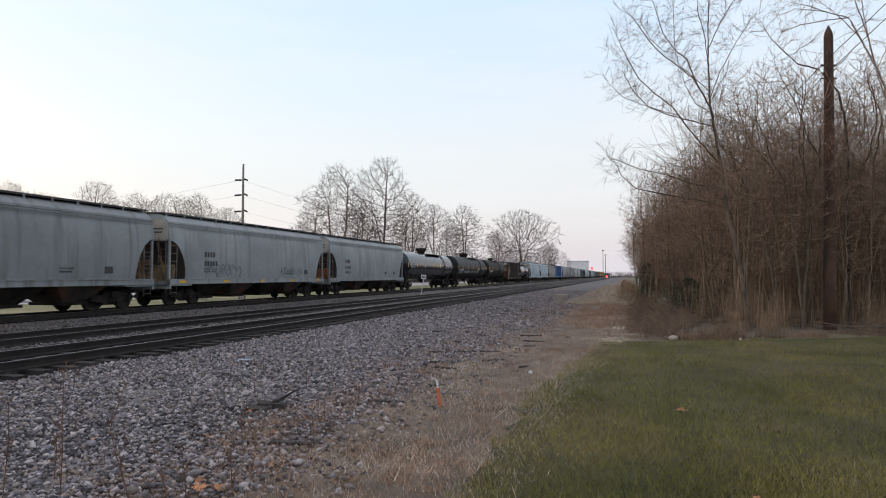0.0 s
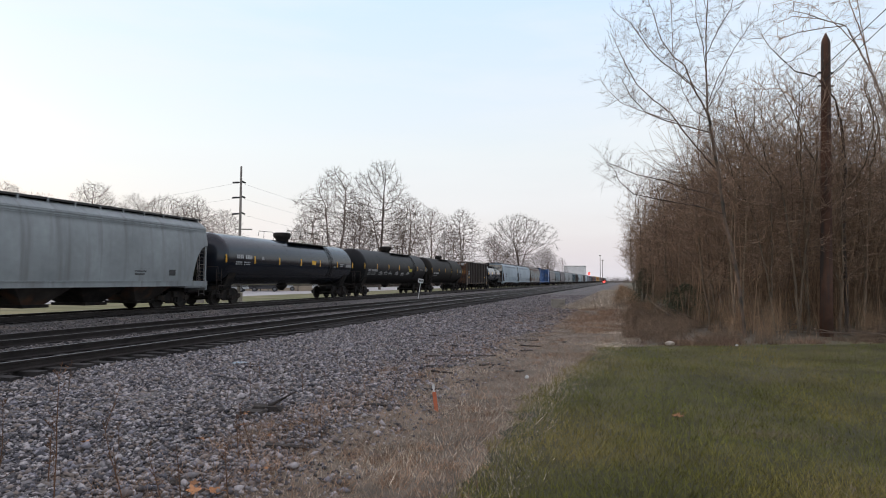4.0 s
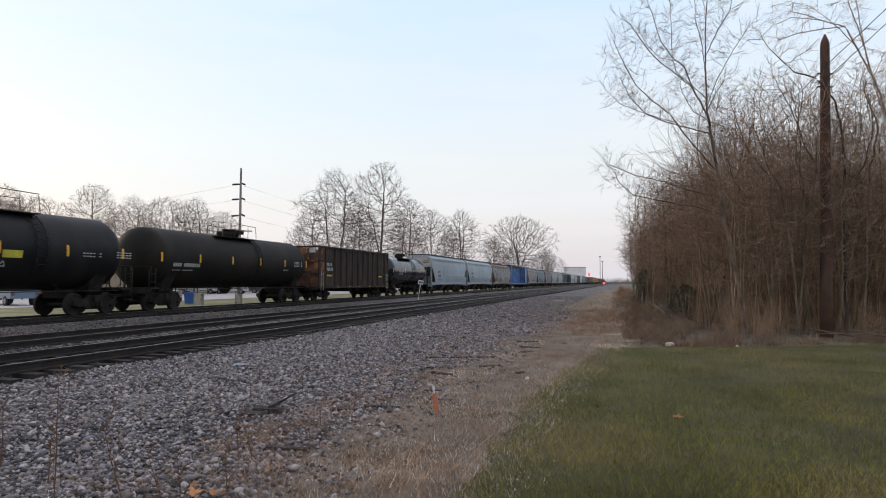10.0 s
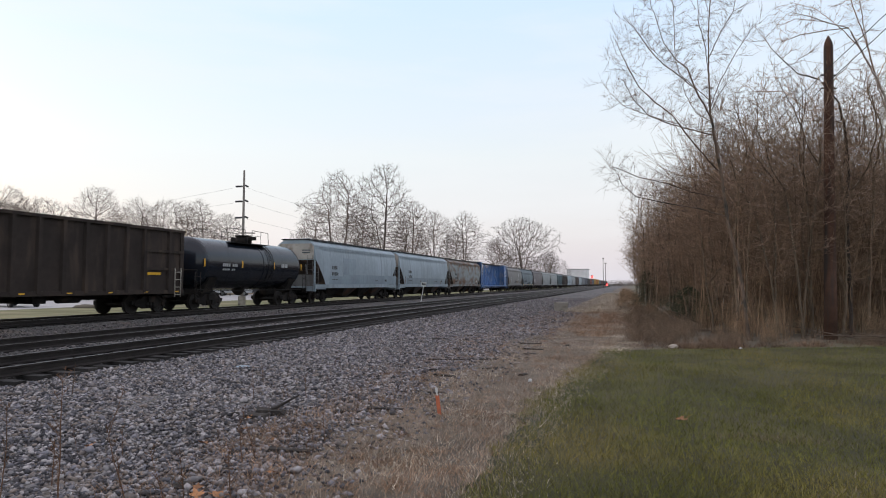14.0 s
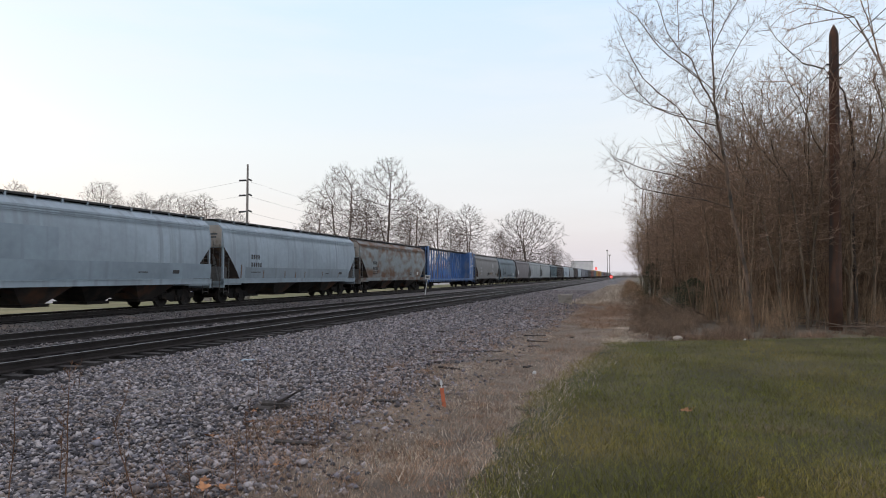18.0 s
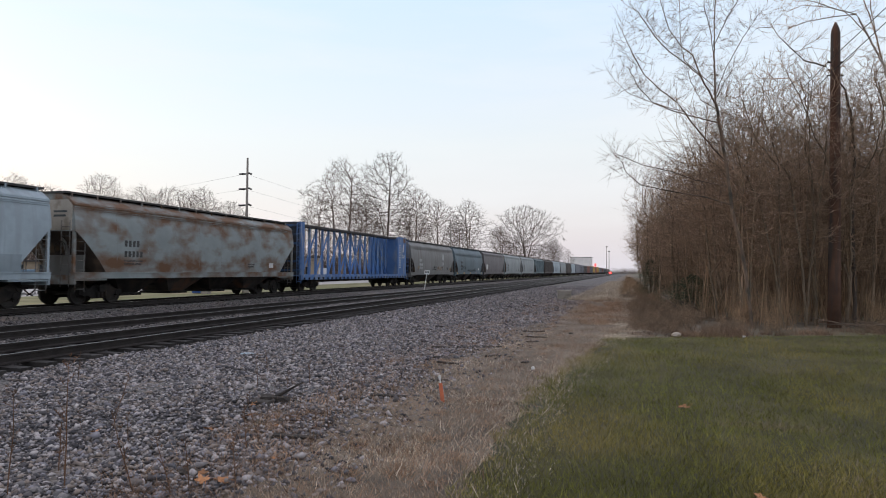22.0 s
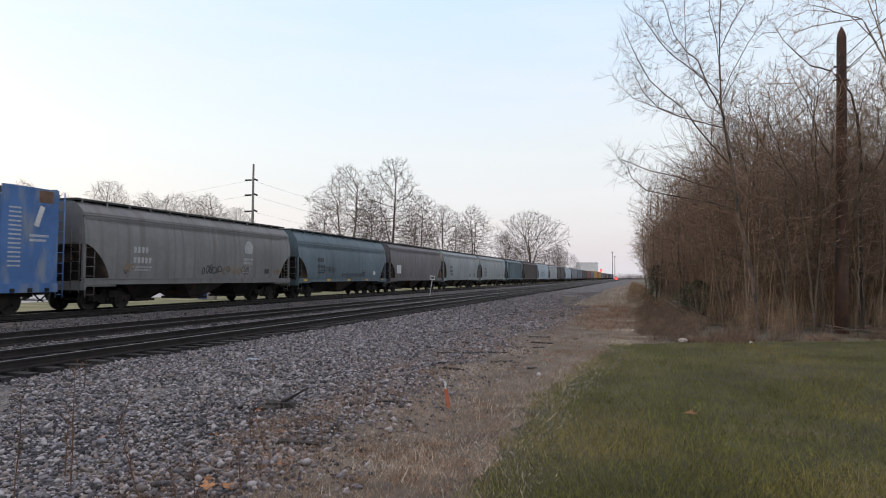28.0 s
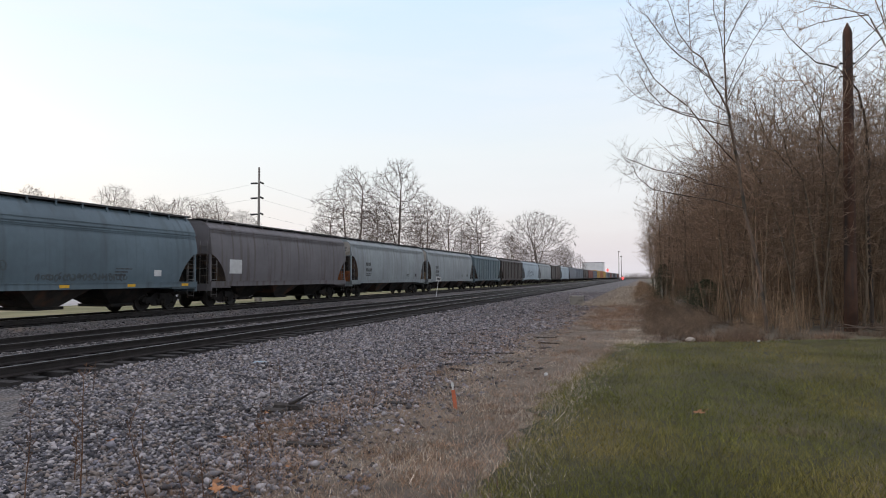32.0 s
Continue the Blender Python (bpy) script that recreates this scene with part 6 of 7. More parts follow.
def building(name, label, x0, x1, y0, y1, h, wall, roof, windows=0, turn=0.0, at=(0, 0)):
    b = base(name, label, "building", at=pose(at[0], at[1], -0.13, 0, 0, turn))
    part("wall", Geo().box(x0, x1, y0, y1, 0, h), wall, b)
    part("roof", Geo().box(x0 - 0.25, x1 + 0.25, y0 - 0.25, y1 + 0.25, h, h + 0.22), roof, b)
    for i in range(windows):
        x = x0 + (x1 - x0) * (i + 0.5) / windows
        part("window", Geo().box(x - 0.5, x + 0.5, y0 - 0.03, y0 + 0.05, 1.2, 2.3), M_GLASS, b)
    if windows:
        part("door", Geo().box(x0 + 0.6, x0 + 1.6, y0 - 0.04, y0 + 0.04, 0, 2.1), M_DARKROOF, b)
    return b


building("long_shed", "long low tan metal shed behind the lot", -9, 14, -4, 4, 3.7, M_TANWALL, M_DARKROOF, 6, 22, (-60, 88))
building("lot_office", "low tan building with dark windows behind the lot", -7, 7, -3, 3, 2.7, M_TANWALL, M_DARKROOF, 5, 35, (-74, 72))
building("distant_store", "large white flat-roofed building far down the line", -7, 6, -8, 8, 11.0, M_PALEWALL, M_GALV, 0, 0, (-30.2, 430))


def vehicle(name, label, category, paint_mat, x, y, turn, kind="car"):
    v = base(name, label, category, "parked vehicles", pose(x, y, -0.11, 0, 0, turn))
    if kind == "car":
        side = [(-2.2, 0.35), (-2.25, 0.75), (-1.6, 0.9), (-0.9, 1.42), (0.75, 1.45), (1.35, 0.98), (2.15, 0.82), (2.25, 0.4)]
        glass = [(-1.45, 0.93), (-0.86, 1.37), (0.7, 1.40), (1.2, 0.97)]
    elif kind == "pickup":
        side = [(-2.7, 0.5), (-2.7, 1.05), (-0.7, 1.08), (-0.6, 1.75), (0.75, 1.78), (1.4, 1.15), (2.6, 1.0), (2.7, 0.5)]
        glass = [(-0.5, 1.12), (-0.5, 1.68), (0.7, 1.7), (1.2, 1.15)]
    else:
        side = [(-2.6, 0.4), (-2.6, 2.0), (-2.4, 2.15), (1.3, 2.15), (1.95, 1.25), (2.5, 1.05), (2.6, 0.45)]
        glass = [(0.4, 1.25), (0.4, 1.9), (1.25, 1.92), (1.7, 1.27)]
    part("body", Geo().loft([[(px, s * 0.9, pz) for px, pz in side] for s in (-1, 1)], smooth=False), paint_mat, v)
    for s in (-1, 1):
        part("side_window", Geo().loft([[(px, s * (0.9 + e), pz) for px, pz in glass] for e in (-0.02, 0.008)], smooth=False), M_GLASS, v)
        for px in (side[0][0] + 0.85, side[-1][0] - 0.85):
            w = part("wheel", Geo().tube((px, s * 0.72, 0.33), (px, s * 0.93, 0.33), 0.33, n=14), M_TYRE, v)
            part("rim", Geo().tube((px, s * 0.9, 0.33), (px, s * 0.94, 0.33), 0.2, n=10), M_GALV, w)
        part("headlight", Geo().box(side[-1][0] - 0.12, side[-1][0] + 0.005, *sorted((s * 0.55, s * 0.85)), 0.62, 0.76), M_WHITE, v)
        part("tail_light", Geo().box(side[0][0] - 0.005, side[0][0] + 0.08, *sorted((s * 0.65, s * 0.88)), 0.7, 0.9), M_REDBOX, v)
    return v


C_WHITE = mat("white_car_paint", (0.6, 0.6, 0.6), 0.3, var=0.05, bump=0)
C_BLUE = mat("light_blue_car_paint", (0.14, 0.21, 0.28), 0.3, var=0.05, bump=0)
C_DARK = mat("dark_car_paint", (0.05, 0.05, 0.055), 0.3, var=0.05, bump=0)
C_SILVER = mat("silver_car_paint", (0.4, 0.41, 0.42), 0.3, 0.3, var=0.05, bump=0)
vehicle("pickup_truck", "light blue pickup truck parked on the lot", "pickup truck", C_BLUE, -42.5, 36.6, 160, "pickup")
vehicle("parked_car", "dark car parked on the lot", "car", C_DARK, -52.5, 52, 30)
vehicle("parked_car", "silver car parked on the lot", "car", C_SILVER, -56, 56.5, 20)
vehicle("parked_van", "white van parked on the lot", "van", C_WHITE, -56, 68, 15, "van")
vehicle("parked_van", "white van parked beside the shed", "van", C_WHITE, -54, 74, 200, "van")
vehicle("parked_car", "silver car parked by the shed", "car", C_SILVER, -50.5, 76, 25)
vehicle("parked_car", "dark car parked by the shed", "car", C_DARK, -49, 82, 25)
vehicle("parked_van", "white van parked near the shed", "van", C_WHITE, -47, 90, 205, "van")
for x, y, m_, w, h, turn in ((-62, 60, M_REDBOX, "low dull red", 0.85, 40), (-51, 60.5, M_PALEWALL, "low white", 1.2, 42)):
    c = base("skip_container", w + " steel skip container on the lot", "container", at=pose(x, y, -0.12, 0, 0, turn))
    part("shell", Geo().box(-1.9, 1.9, -0.9, 0.9, 0.05, h), m_, c)
    part("rim", Geo().box(-1.95, 1.95, -0.95, 0.95, h, h + 0.06), m_, c)
    for i in range(9):
        part("corrugation", Geo().box(-1.8 + i * 0.43, -1.65 + i * 0.43, -0.94, -0.89, 0.12, h - 0.04), m_, c)
bn = base("rubbish_bin", "blue plastic rubbish bin on the grass strip", "bin", at=pose(-31.6, 42.3, -0.11, 0, 0, 20))
part("bin_body", Geo().loft([[(-0.3, -0.3, 0.05), (0.3, -0.3, 0.05), (0.3, 0.3, 0.05), (-0.3, 0.3, 0.05)], [(-0.37, -0.37, 0.85), (0.37, -0.37, 0.85), (0.37, 0.37, 0.85), (-0.37, 0.37, 0.85)]], smooth=False), M_BIN, bn)
part("bin_lid", Geo().box(-0.4, 0.4, -0.42, 0.38, 0.85, 0.92), M_BIN, bn)
pd = base("utility_pedestal", "grey metal utility pedestal on the grass strip", "cabinet", at=pose(-30.4, 41.7, -0.11))
part("housing", Geo().box(-0.3, 0.3, -0.2, 0.2, 0, 0.8), M_CABINET, pd)
part("cap", Geo().box(-0.33, 0.33, -0.23, 0.23, 0.8, 0.86), M_CABINET, pd)
fn = base("lot_fence", "low dark post-and-rail fence along the lot", "fence", at=pose(-52, 40, -0.11))
for i in range(30):
    part("fence_post", Geo().box(-0.04 + i * 0.05, 0.04 + i * 0.05, i * 2.0 - 0.04, i * 2.0 + 0.04, 0, 1.1), M_BLACK, fn)
part("fence_rail", Geo().beam((0, 0, 1.0), (1.45, 58, 1.0), 0.04, 0.06), M_BLACK, fn)
part("fence_rail", Geo().beam((0, 0, 0.5), (1.45, 58, 0.5), 0.04, 0.06), M_BLACK, fn)
md = thing("soil_mound", Geo().loft([[(r * 1.4 * math.cos(t) * (1 + 0.15 * math.sin(3 * t)), r * math.sin(t), z) for t in (2 * math.pi * i / 12 for i in range(12))] for r, z in ((0.8, -0.02), (0.6, 0.16), (0.2, 0.24), (0.03, 0.25))]), M_SOIL, "small dark heap of soil on the grass strip", "soil heap", at=pose(-36.2, 36.8, -0.11))

# old pole at the edge of the wood, with two cables
op = base("old_pole", "old brown wooden pole with a pointed top", "utility pole", at=pose(6.35, 23.9, -0.02, 0, 0.9, 0))
part("pole", Geo().loft([[(r * math.cos(t), r * math.sin(t), z) for t in (2 * math.pi * i / 14 for i in range(14))] for r, z in ((0.21, -0.3), (0.19, 1.5), (0.165, 5), (0.142, 9.6), (0.137, 9.72), (0.11, 9.84), (0.02, 10.05))]), M_POLE, op)
for z in (8.72, 8.28):
    part("cable_bolt", Geo().tube((-0.25, -0.05, z), (0.25, 0.05, z), 0.025, n=6), M_BLACK, op)
for z, e in ((8.75, 0.0), (8.3, 0.25)):
    cable("service_cable", (6.3, 23.7, z), (13.5, 17.5, z + 7.2), 0.15, 0.014, "dark cable fixed to the old pole")
    cable("service_cable", (6.3, 23.9, z), (5.1, 34.7, z - 0.9), 0.1, 0.012, "dark cable fixed to the old pole")

# ---- gravel stones, grass, weeds and litter near the camera ----
rs = np.random.RandomState(5)


def scatter_stones(name, n, place, size, material, label, ymax=None):
    """Many small irregular stones lying on the bed."""
    ico = np.array([(1, 0, 0), (-1, 0, 0), (0, 1, 0), (0, -1, 0), (0, 0, 1), (0, 0, -1)], float)
    tri = np.array([(0, 2, 4), (2, 1, 4), (1, 3, 4), (3, 0, 4), (2, 0, 5), (1, 2, 5), (3, 1, 5), (0, 3, 5)])
    xy = place(n)
    k = len(xy)
    s = size[0] * np.exp(rs.normal(0, size[1], k))
    shape = ico[None] * (1 + rs.uniform(-0.35, 0.35, (k, 6, 1)))
    shape = shape * (s[:, None] * np.stack([rs.uniform(0.8, 1.35, k), rs.uniform(0.7, 1.1, k), rs.uniform(0.45, 0.8, k)], 1))[:, None]
    a, b = rs.uniform(0, 6.28, k), rs.normal(0, 0.35, k)
    ca, sa, cb, sb = np.cos(a), np.sin(a), np.cos(b), np.sin(b)
    x, y, z = shape[..., 0], shape[..., 1], shape[..., 2]
    x, z = x * cb[:, None] + z * sb[:, None], -x * sb[:, None] + z * cb[:, None]
    x, y = x * ca[:, None] - y * sa[:, None], x * sa[:, None] + y * ca[:, None]
    x, y = x + rs.normal(0, 0.18, x.shape) * s[:, None], y + rs.normal(0, 0.18, y.shape) * s[:, None]
    zg = np.array([ridge(px) + 0.025 * noise.noise((px * 1.1, py * 0.9, 0)) for px, py in xy])
    v = np.stack([x + xy[:, :1], y + xy[:, 1:2], z + (zg + s * rs.uniform(0.1, 0.75, k))[:, None]], -1).reshape(-1, 3)
    q = (tri[None] + (np.arange(k) * 6)[:, None, None]).reshape(-1, 3)
    ob = new(name, quick_mesh(name, v, q, material))
    return tagged(ob, label, "gravel", kind="stuff")


M_STONE = mat("crushed_limestone", (0.27, 0.252, 0.252), 0.9, var=0.25, scale=18, bump=0.2, bscale=60, island=0.3, tones=((0.3, 0.31, 0.34), (0.6, 0.62, 0.68), (1.0, 1.0, 1.0), (0.45, 0.45, 0.47), (1.05, 0.93, 0.8), (1.5, 1.47, 1.45), (0.75, 0.68, 0.62), (0.8, 0.82, 0.9), (0.22, 0.21, 0.21), (1.25, 1.24, 1.22)))


def gravel_edges(y):
    return np.array([gravel_edge(q) for q in y])


def place_gravel(n):
    y = 2.6 + 26 * rs.uniform(0, 1, n) ** 2.1
    x = rs.uniform(-9.95, -2.2, n)
    keep = (x < gravel_edges(y) + np.abs(rs.normal(0, 1.2, n)) - 0.25) & (x > -1.05 * y - 1.0)
    return np.stack([x, y], 1)[keep]


scatter_stones("gravel", 130000, place_gravel, (0.0195, 0.36), M_STONE, "loose grey crushed stones beside the track")


def place_mid(n):
    y = 8 + 16 * rs.uniform(0, 1, n)
    x = rs.uniform(-9.95, -3.0, n)
    return np.stack([x, y], 1)[x < gravel_edges(y) + np.abs(rs.normal(0, 0.5, n)) - 0.2]


scatter_stones("gravel", 34000, place_mid, (0.025, 0.3), M_STONE, "larger loose crushed stones beside the track")


def place_far(n):
    y = 22 + 58 * rs.uniform(0, 1, n) ** 1.3
    x = rs.uniform(-9.9, -2.6, n)
    return np.stack([x, y], 1)


scatter_stones("gravel", 26000, place_far, (0.036, 0.25), M_STONE, "loose grey crushed stones farther along the track")


def place_between(n):
    y = rs.uniform(6, 46, n)
    x = np.where(rs.uniform(0, 1, n) < 0.5, rs.uniform(-20.9, -16.2, n), rs.uniform(-13.5, -12.5, n))
    return np.stack([x, y], 1)


M_STONEDARK = mat("sooty_ballast_stone", (0.17, 0.158, 0.155), 0.9, var=0.25, scale=18, bump=0.2, bscale=60, island=0.4, tones=((0.4, 0.4, 0.42), (0.9, 0.9, 0.92), (1.3, 1.25, 1.2), (0.6, 0.58, 0.56)))
scatter_stones("gravel", 30000, place_between, (0.03, 0.3), M_STONEDARK, "loose grey crushed stones between the tracks")


def place_oily(n):
    y = 2 + 60 * rs.uniform(0, 1, n) ** 1.3
    x = np.where(rs.uniform(0, 1, n) < 0.5, -11.15, -14.75) + rs.uniform(-0.7, 0.7, n)
    return np.stack([x, y], 1)


scatter_stones("gravel", 15000, place_oily, (0.036, 0.25), mat("oily_ballast_stone", (0.045, 0.041, 0.039), 0.85, var=0.3, scale=18, bump=0.2, bscale=60, island=0.4), "dark oily crushed stones between the rails")


def blades(name, xy, zg, height, width, lean, material, label, category, tuft=0.0):
    """Grass blades, each a narrow leaning triangle."""
    k = len(xy)
    a = rs.uniform(0, 6.28, k)
    h = height * np.exp(rs.normal(0, 0.45, k))
    dx, dy = np.cos(a), np.sin(a)
    l = lean * h * rs.uniform(0.3, 1.6, k)
    b = rs.uniform(0, 6.28, k)
    w = width * rs.uniform(0.7, 1.4, k)
    p0 = np.stack([xy[:, 0] - dy * w, xy[:, 1] + dx * w, zg - 0.01], 1)
    p1 = np.stack([xy[:, 0] + dy * w, xy[:, 1] - dx * w, zg - 0.01], 1)
    t = np.stack([xy[:, 0] + np.cos(b) * l, xy[:, 1] + np.sin(b) * l, zg + h], 1)
    v = np.stack([p0, p1, t], 1).reshape(-1, 3)
    tri = (np.arange(k) * 3)[:, None] + np.array([[0, 1, 2]])
    ob = new(name, quick_mesh(name, v, tri, material))
    return tagged(ob, label, category, kind="stuff")


def grass_mat(name, a, b, island):
    return mat(name, a, 0.85, var=0.3, scale=0.8, bump=0, island=island, dirt=b, dirt_amt=0.5, dirt_scale=0.45, spec=0.2)


M_BLADE = grass_mat("green_grass_blades", (0.175, 0.174, 0.04), (0.248, 0.205, 0.06), 0.6)
M_DRY = grass_mat("dry_grass_blades", (0.60, 0.51, 0.40), (0.31, 0.24, 0.17), 0.8)
M_BROWNGRASS = grass_mat("brown_grass_blades", (0.40, 0.26, 0.17), (0.22, 0.135, 0.09), 0.6)
M_TALL = grass_mat("tall_dry_grass", (0.26, 0.175, 0.12), (0.12, 0.075, 0.052), 0.8)
M_STALK = grass_mat("dead_weed_stalks", (0.16, 0.09, 0.055), (0.10, 0.065, 0.045), 0.3)


def lawn_points(n):
    y = 3.5 + 20.5 * rs.uniform(0, 1, n) ** 1.7
    left = np.array([lawn_left(q) + 0.3 * noise.noise((q * 1.1, 3, 0)) for q in y]) - 0.1
    x = left + (0.62 * y + 1.2 - left) * rs.uniform(0, 1, n)
    ragged = np.array([0.5 * noise.noise((px * 1.3, py * 1.3, 2)) + 0.5 * noise.noise((px * 4, py * 4, 7)) for px, py in zip(x, y)])
    far = 17.6 + np.maximum(0, x + 0.7) * 0.47 + rs.normal(0, 0.15, n)
    keep = (x > left + 0.15 + 0.6 * ragged + np.abs(rs.normal(0, 0.12, n))) & (y < far)
    return np.stack([x, y], 1)[keep]


lp = lawn_points(300000)
around = np.stack([rs.uniform(-1, 6, 26000), rs.uniform(-7, 3.6, 26000)], 1)
lp = np.concatenate([lp, around])
blades("lawn_grass", lp, np.full(len(lp), 0.01), 0.042, 0.0026, 0.9, M_BLADE, "short green lawn grass with dry blades", "grass")


def dry_points(n, lo, hi, thin, ymax=46):
    """Spots on the verge; lo, hi: how far over from the gravel to the lawn."""
    y = 3.3 + (ymax - 3.3) * rs.uniform(0, 1, n) ** 2.2
    left = np.array([lawn_left(q) if q < 22 else -0.7 for q in y])
    e = gravel_edges(y)
    f = rs.uniform(lo, hi, n)
    x = e + (left + 0.3 - e) * f + rs.normal(0, 0.12, n)
    clump = np.array([noise.noise((px * 1.4, py * 1.1, 4)) + 0.6 * noise.noise((px * 5, py * 4, 8)) for px, py in zip(x, y)])
    return np.stack([x, y], 1)[clump > rs.uniform(-1.2, 0.5, n) + thin]


dp = dry_points(280000, 0.2, 1.12, -0.36)
blades("dry_grass", dp, np.full(len(dp), -0.02), 0.036, 0.0038, 0.95, M_DRY, "matted pale straw-coloured dry grass beside the lawn", "grass")
dp = dry_points(130000, -0.35, 0.95, 0.26)
blades("brown_grass", dp, np.full(len(dp), -0.02), 0.065, 0.0032, 1.0, M_BROWNGRASS, "reddish-brown dead grass tufts on the gravel's edge", "grass")
far_dry = np.stack([rs.uniform(-3.7, 0.3, 16000), 40 + 80 * rs.uniform(0, 1, 16000) ** 1.5], 1)
weedy = np.stack([rs.normal(-1.2, 0.75, 15000), rs.uniform(22, 42, 15000)], 1)
weedy = weedy[np.array([noise.noise((px * 0.9, py * 0.5, 3)) for px, py in weedy]) > -0.1]
blades("brown_grass", weedy, np.full(len(weedy), -0.02), 0.11, 0.006, 0.9, M_BROWNGRASS, "reddish-brown low weeds on the verge", "grass")
blades("dry_grass", far_dry, np.full(len(far_dry), -0.02), 0.16, 0.012, 0.8, M_DRY, "dry tan grass on the verge farther along", "grass")
pts = []
for cx, cy, rx, ry, k in ((1.62, 8.1, 0.6, 0.2, 1500), (1.9, 6.1, 0.5, 0.35, 600), (1.2, 5.2, 0.6, 0.4, 600), (2.6, 6.9, 0.5, 0.3, 400), (3.0, 14, 1.2, 0.9, 700), (6.0, 17.5, 2.0, 0.9, 1200)):
    pts.append(np.stack([rs.normal(cx, rx * 0.6, k), rs.normal(cy, ry * 0.6, k)], 1))
dp = np.concatenate(pts)
blades("dry_lawn_patch", dp, np.full(len(dp), 0.01), 0.035, 0.003, 1.2, grass_mat("pale_lawn_blades", (0.30, 0.245, 0.165), (0.22, 0.17, 0.11), 0.5), "pale dry patches of grass in the lawn", "grass")


def tall_points(n):
    x = rs.uniform(-1.2, 16, n)
    y = 17.8 + np.maximum(0, x + 0.7) * 0.47 + np.abs(rs.normal(0, 0.9, n)) + 0.1
    side = rs.uniform(0, 1, n) < 0.55
    ys = 19 + 41 * rs.uniform(0, 1, n) ** 1.4
    x = np.where(side, rs.uniform(-1.9, 3.0, n) - 0.03 * (ys - 20), x)
    y = np.where(side, ys, y)
    return np.stack([x, y], 1)


tp = tall_points(46000)
clump = np.array([noise.noise((px * 0.9, py * 0.9, 1)) + 0.7 * noise.noise((px * 3.1, py * 3.1, 5)) for px, py in tp])
tp, clump = tp[clump > -0.15], clump[clump > -0.15]
blades("tall_dry_grass", tp, np.full(len(tp), -0.04), (0.06 + 0.36 * np.clip(clump, 0, 0.9)) * np.clip(0.4 + 0.2 * tp[:, 0], 0.22, 0.7), 0.0055, 0.7, M_TALL, "tall tan dead grass along the wood", "grass")

# ---- weeds, litter and small things by the track ----
M_FLAG = mat("orange_marker_plastic", (0.55, 0.15, 0.07), 0.7, var=0.15, scale=8, bump=0.1)
M_LEAF = mat("dry_brown_leaf", (0.40, 0.19, 0.085), 0.85, var=0.3, scale=12, bump=0.3, bscale=40, each=0.3)
M_ROTWOOD = mat("rotten_dark_wood", (0.045, 0.038, 0.033), 0.95, var=0.4, scale=6, bump=0.8, bscale=30)
M_PALESTONE = mat("pale_stone", (0.4, 0.34, 0.28), 0.85, var=0.15, scale=8, bump=0.4, bscale=30)
M_RAG = mat("blue_white_plastic_rag", (0.33, 0.42, 0.48), 0.6, var=0.3, scale=8, bump=0.2)
M_GREEN = mat("evergreen_needles", (0.03, 0.045, 0.02), 0.9, var=0.4, scale=3, bump=0, each=0.2)


def weed(seed, h, label):
    rnd = random.Random(seed)
    g = Geo()
    for s in range(rnd.randint(1, 3)):
        p = Vector((rnd.uniform(-0.04, 0.04), rnd.uniform(-0.04, 0.04), -0.02))
        d = Vector((rnd.gauss(0, 0.10), rnd.gauss(0, 0.10), 1)).normalized()
        L = h * rnd.uniform(0.6, 1)
        pts = [p]
        for k in range(5):
            d = (d + Vector((rnd.gauss(0, 0.05), rnd.gauss(0, 0.05), 0))).normalized()
            p = p + d * L / 5
            pts.append(p)
        g.loft(rings_along(pts, [0.006, 0.0055, 0.005, 0.0042, 0.0034, 0.002], 4), caps=False)
        for k in range(int(9 * L / 0.8) + 3):
            f = rnd.uniform(0.25, 1.0) * 5
            j = min(int(f), 4)
            q = pts[j].lerp(pts[j + 1], f - j)
            a = rnd.uniform(0, 6.28)
            e = q + Vector((math.cos(a), math.sin(a), rnd.uniform(0.5, 1.6))).normalized() * L * rnd.uniform(0.05, 0.16)
            g.loft(rings_along([q, e], [0.0028, 0.0015], 3), caps=False)
            for m in range(3):
                c = q.lerp(e, rnd.uniform(0.5, 1.0))
                g.loft(rings_along([c, c + Vector((rnd.gauss(0, 0.012), rnd.gauss(0, 0.012), 0.018))], [0.0045, 0.001], 4), caps=False)
    return thing("dead_weed", g, M_STALK, label, "weed", "dead weeds by the track")


weeds = [weed(1, 1.15, "tall dead brown weed stalk with seed heads"), weed(2, 0.8, "dead brown weed stalk in the gravel"), weed(3, 0.55, "small dead weed in the gravel"), weed(4, 0.95, "dead branching weed in the gravel")]
wr = random.Random(9)
weed_spots = [(-4.35, 4.2, 0, 1.0), (-3.35, 4.45, 3, 0.85), (-3.8, 4.3, 1, 0.9), (-5.25, 8.4, 1, 0.75), (-4.6, 8.9, 2, 0.9), (-4.9, 8.7, 3, 0.55), (-3.55, 5.6, 2, 1.0), (-4.1, 8.5, 1, 0.6), (-8.3, 8.2, 3, 0.9), (-4.75, 4.5, 3, 0.8), (-3.0, 4.6, 2, 1.0)]
for i in range(38):
    y = 4.3 + 13 * wr.random() ** 1.5
    weed_spots.append((gravel_edge(y) + wr.uniform(-2.2, 0.5), y, wr.randint(1, 3), wr.uniform(0.35, 0.75)))
for i, (x, y, k, s) in enumerate(weed_spots):
    copy_thing(weeds[k], pose(x, y, -0.02, 0, 0, wr.uniform(0, 360)) @ Matrix.Scale(s, 4))
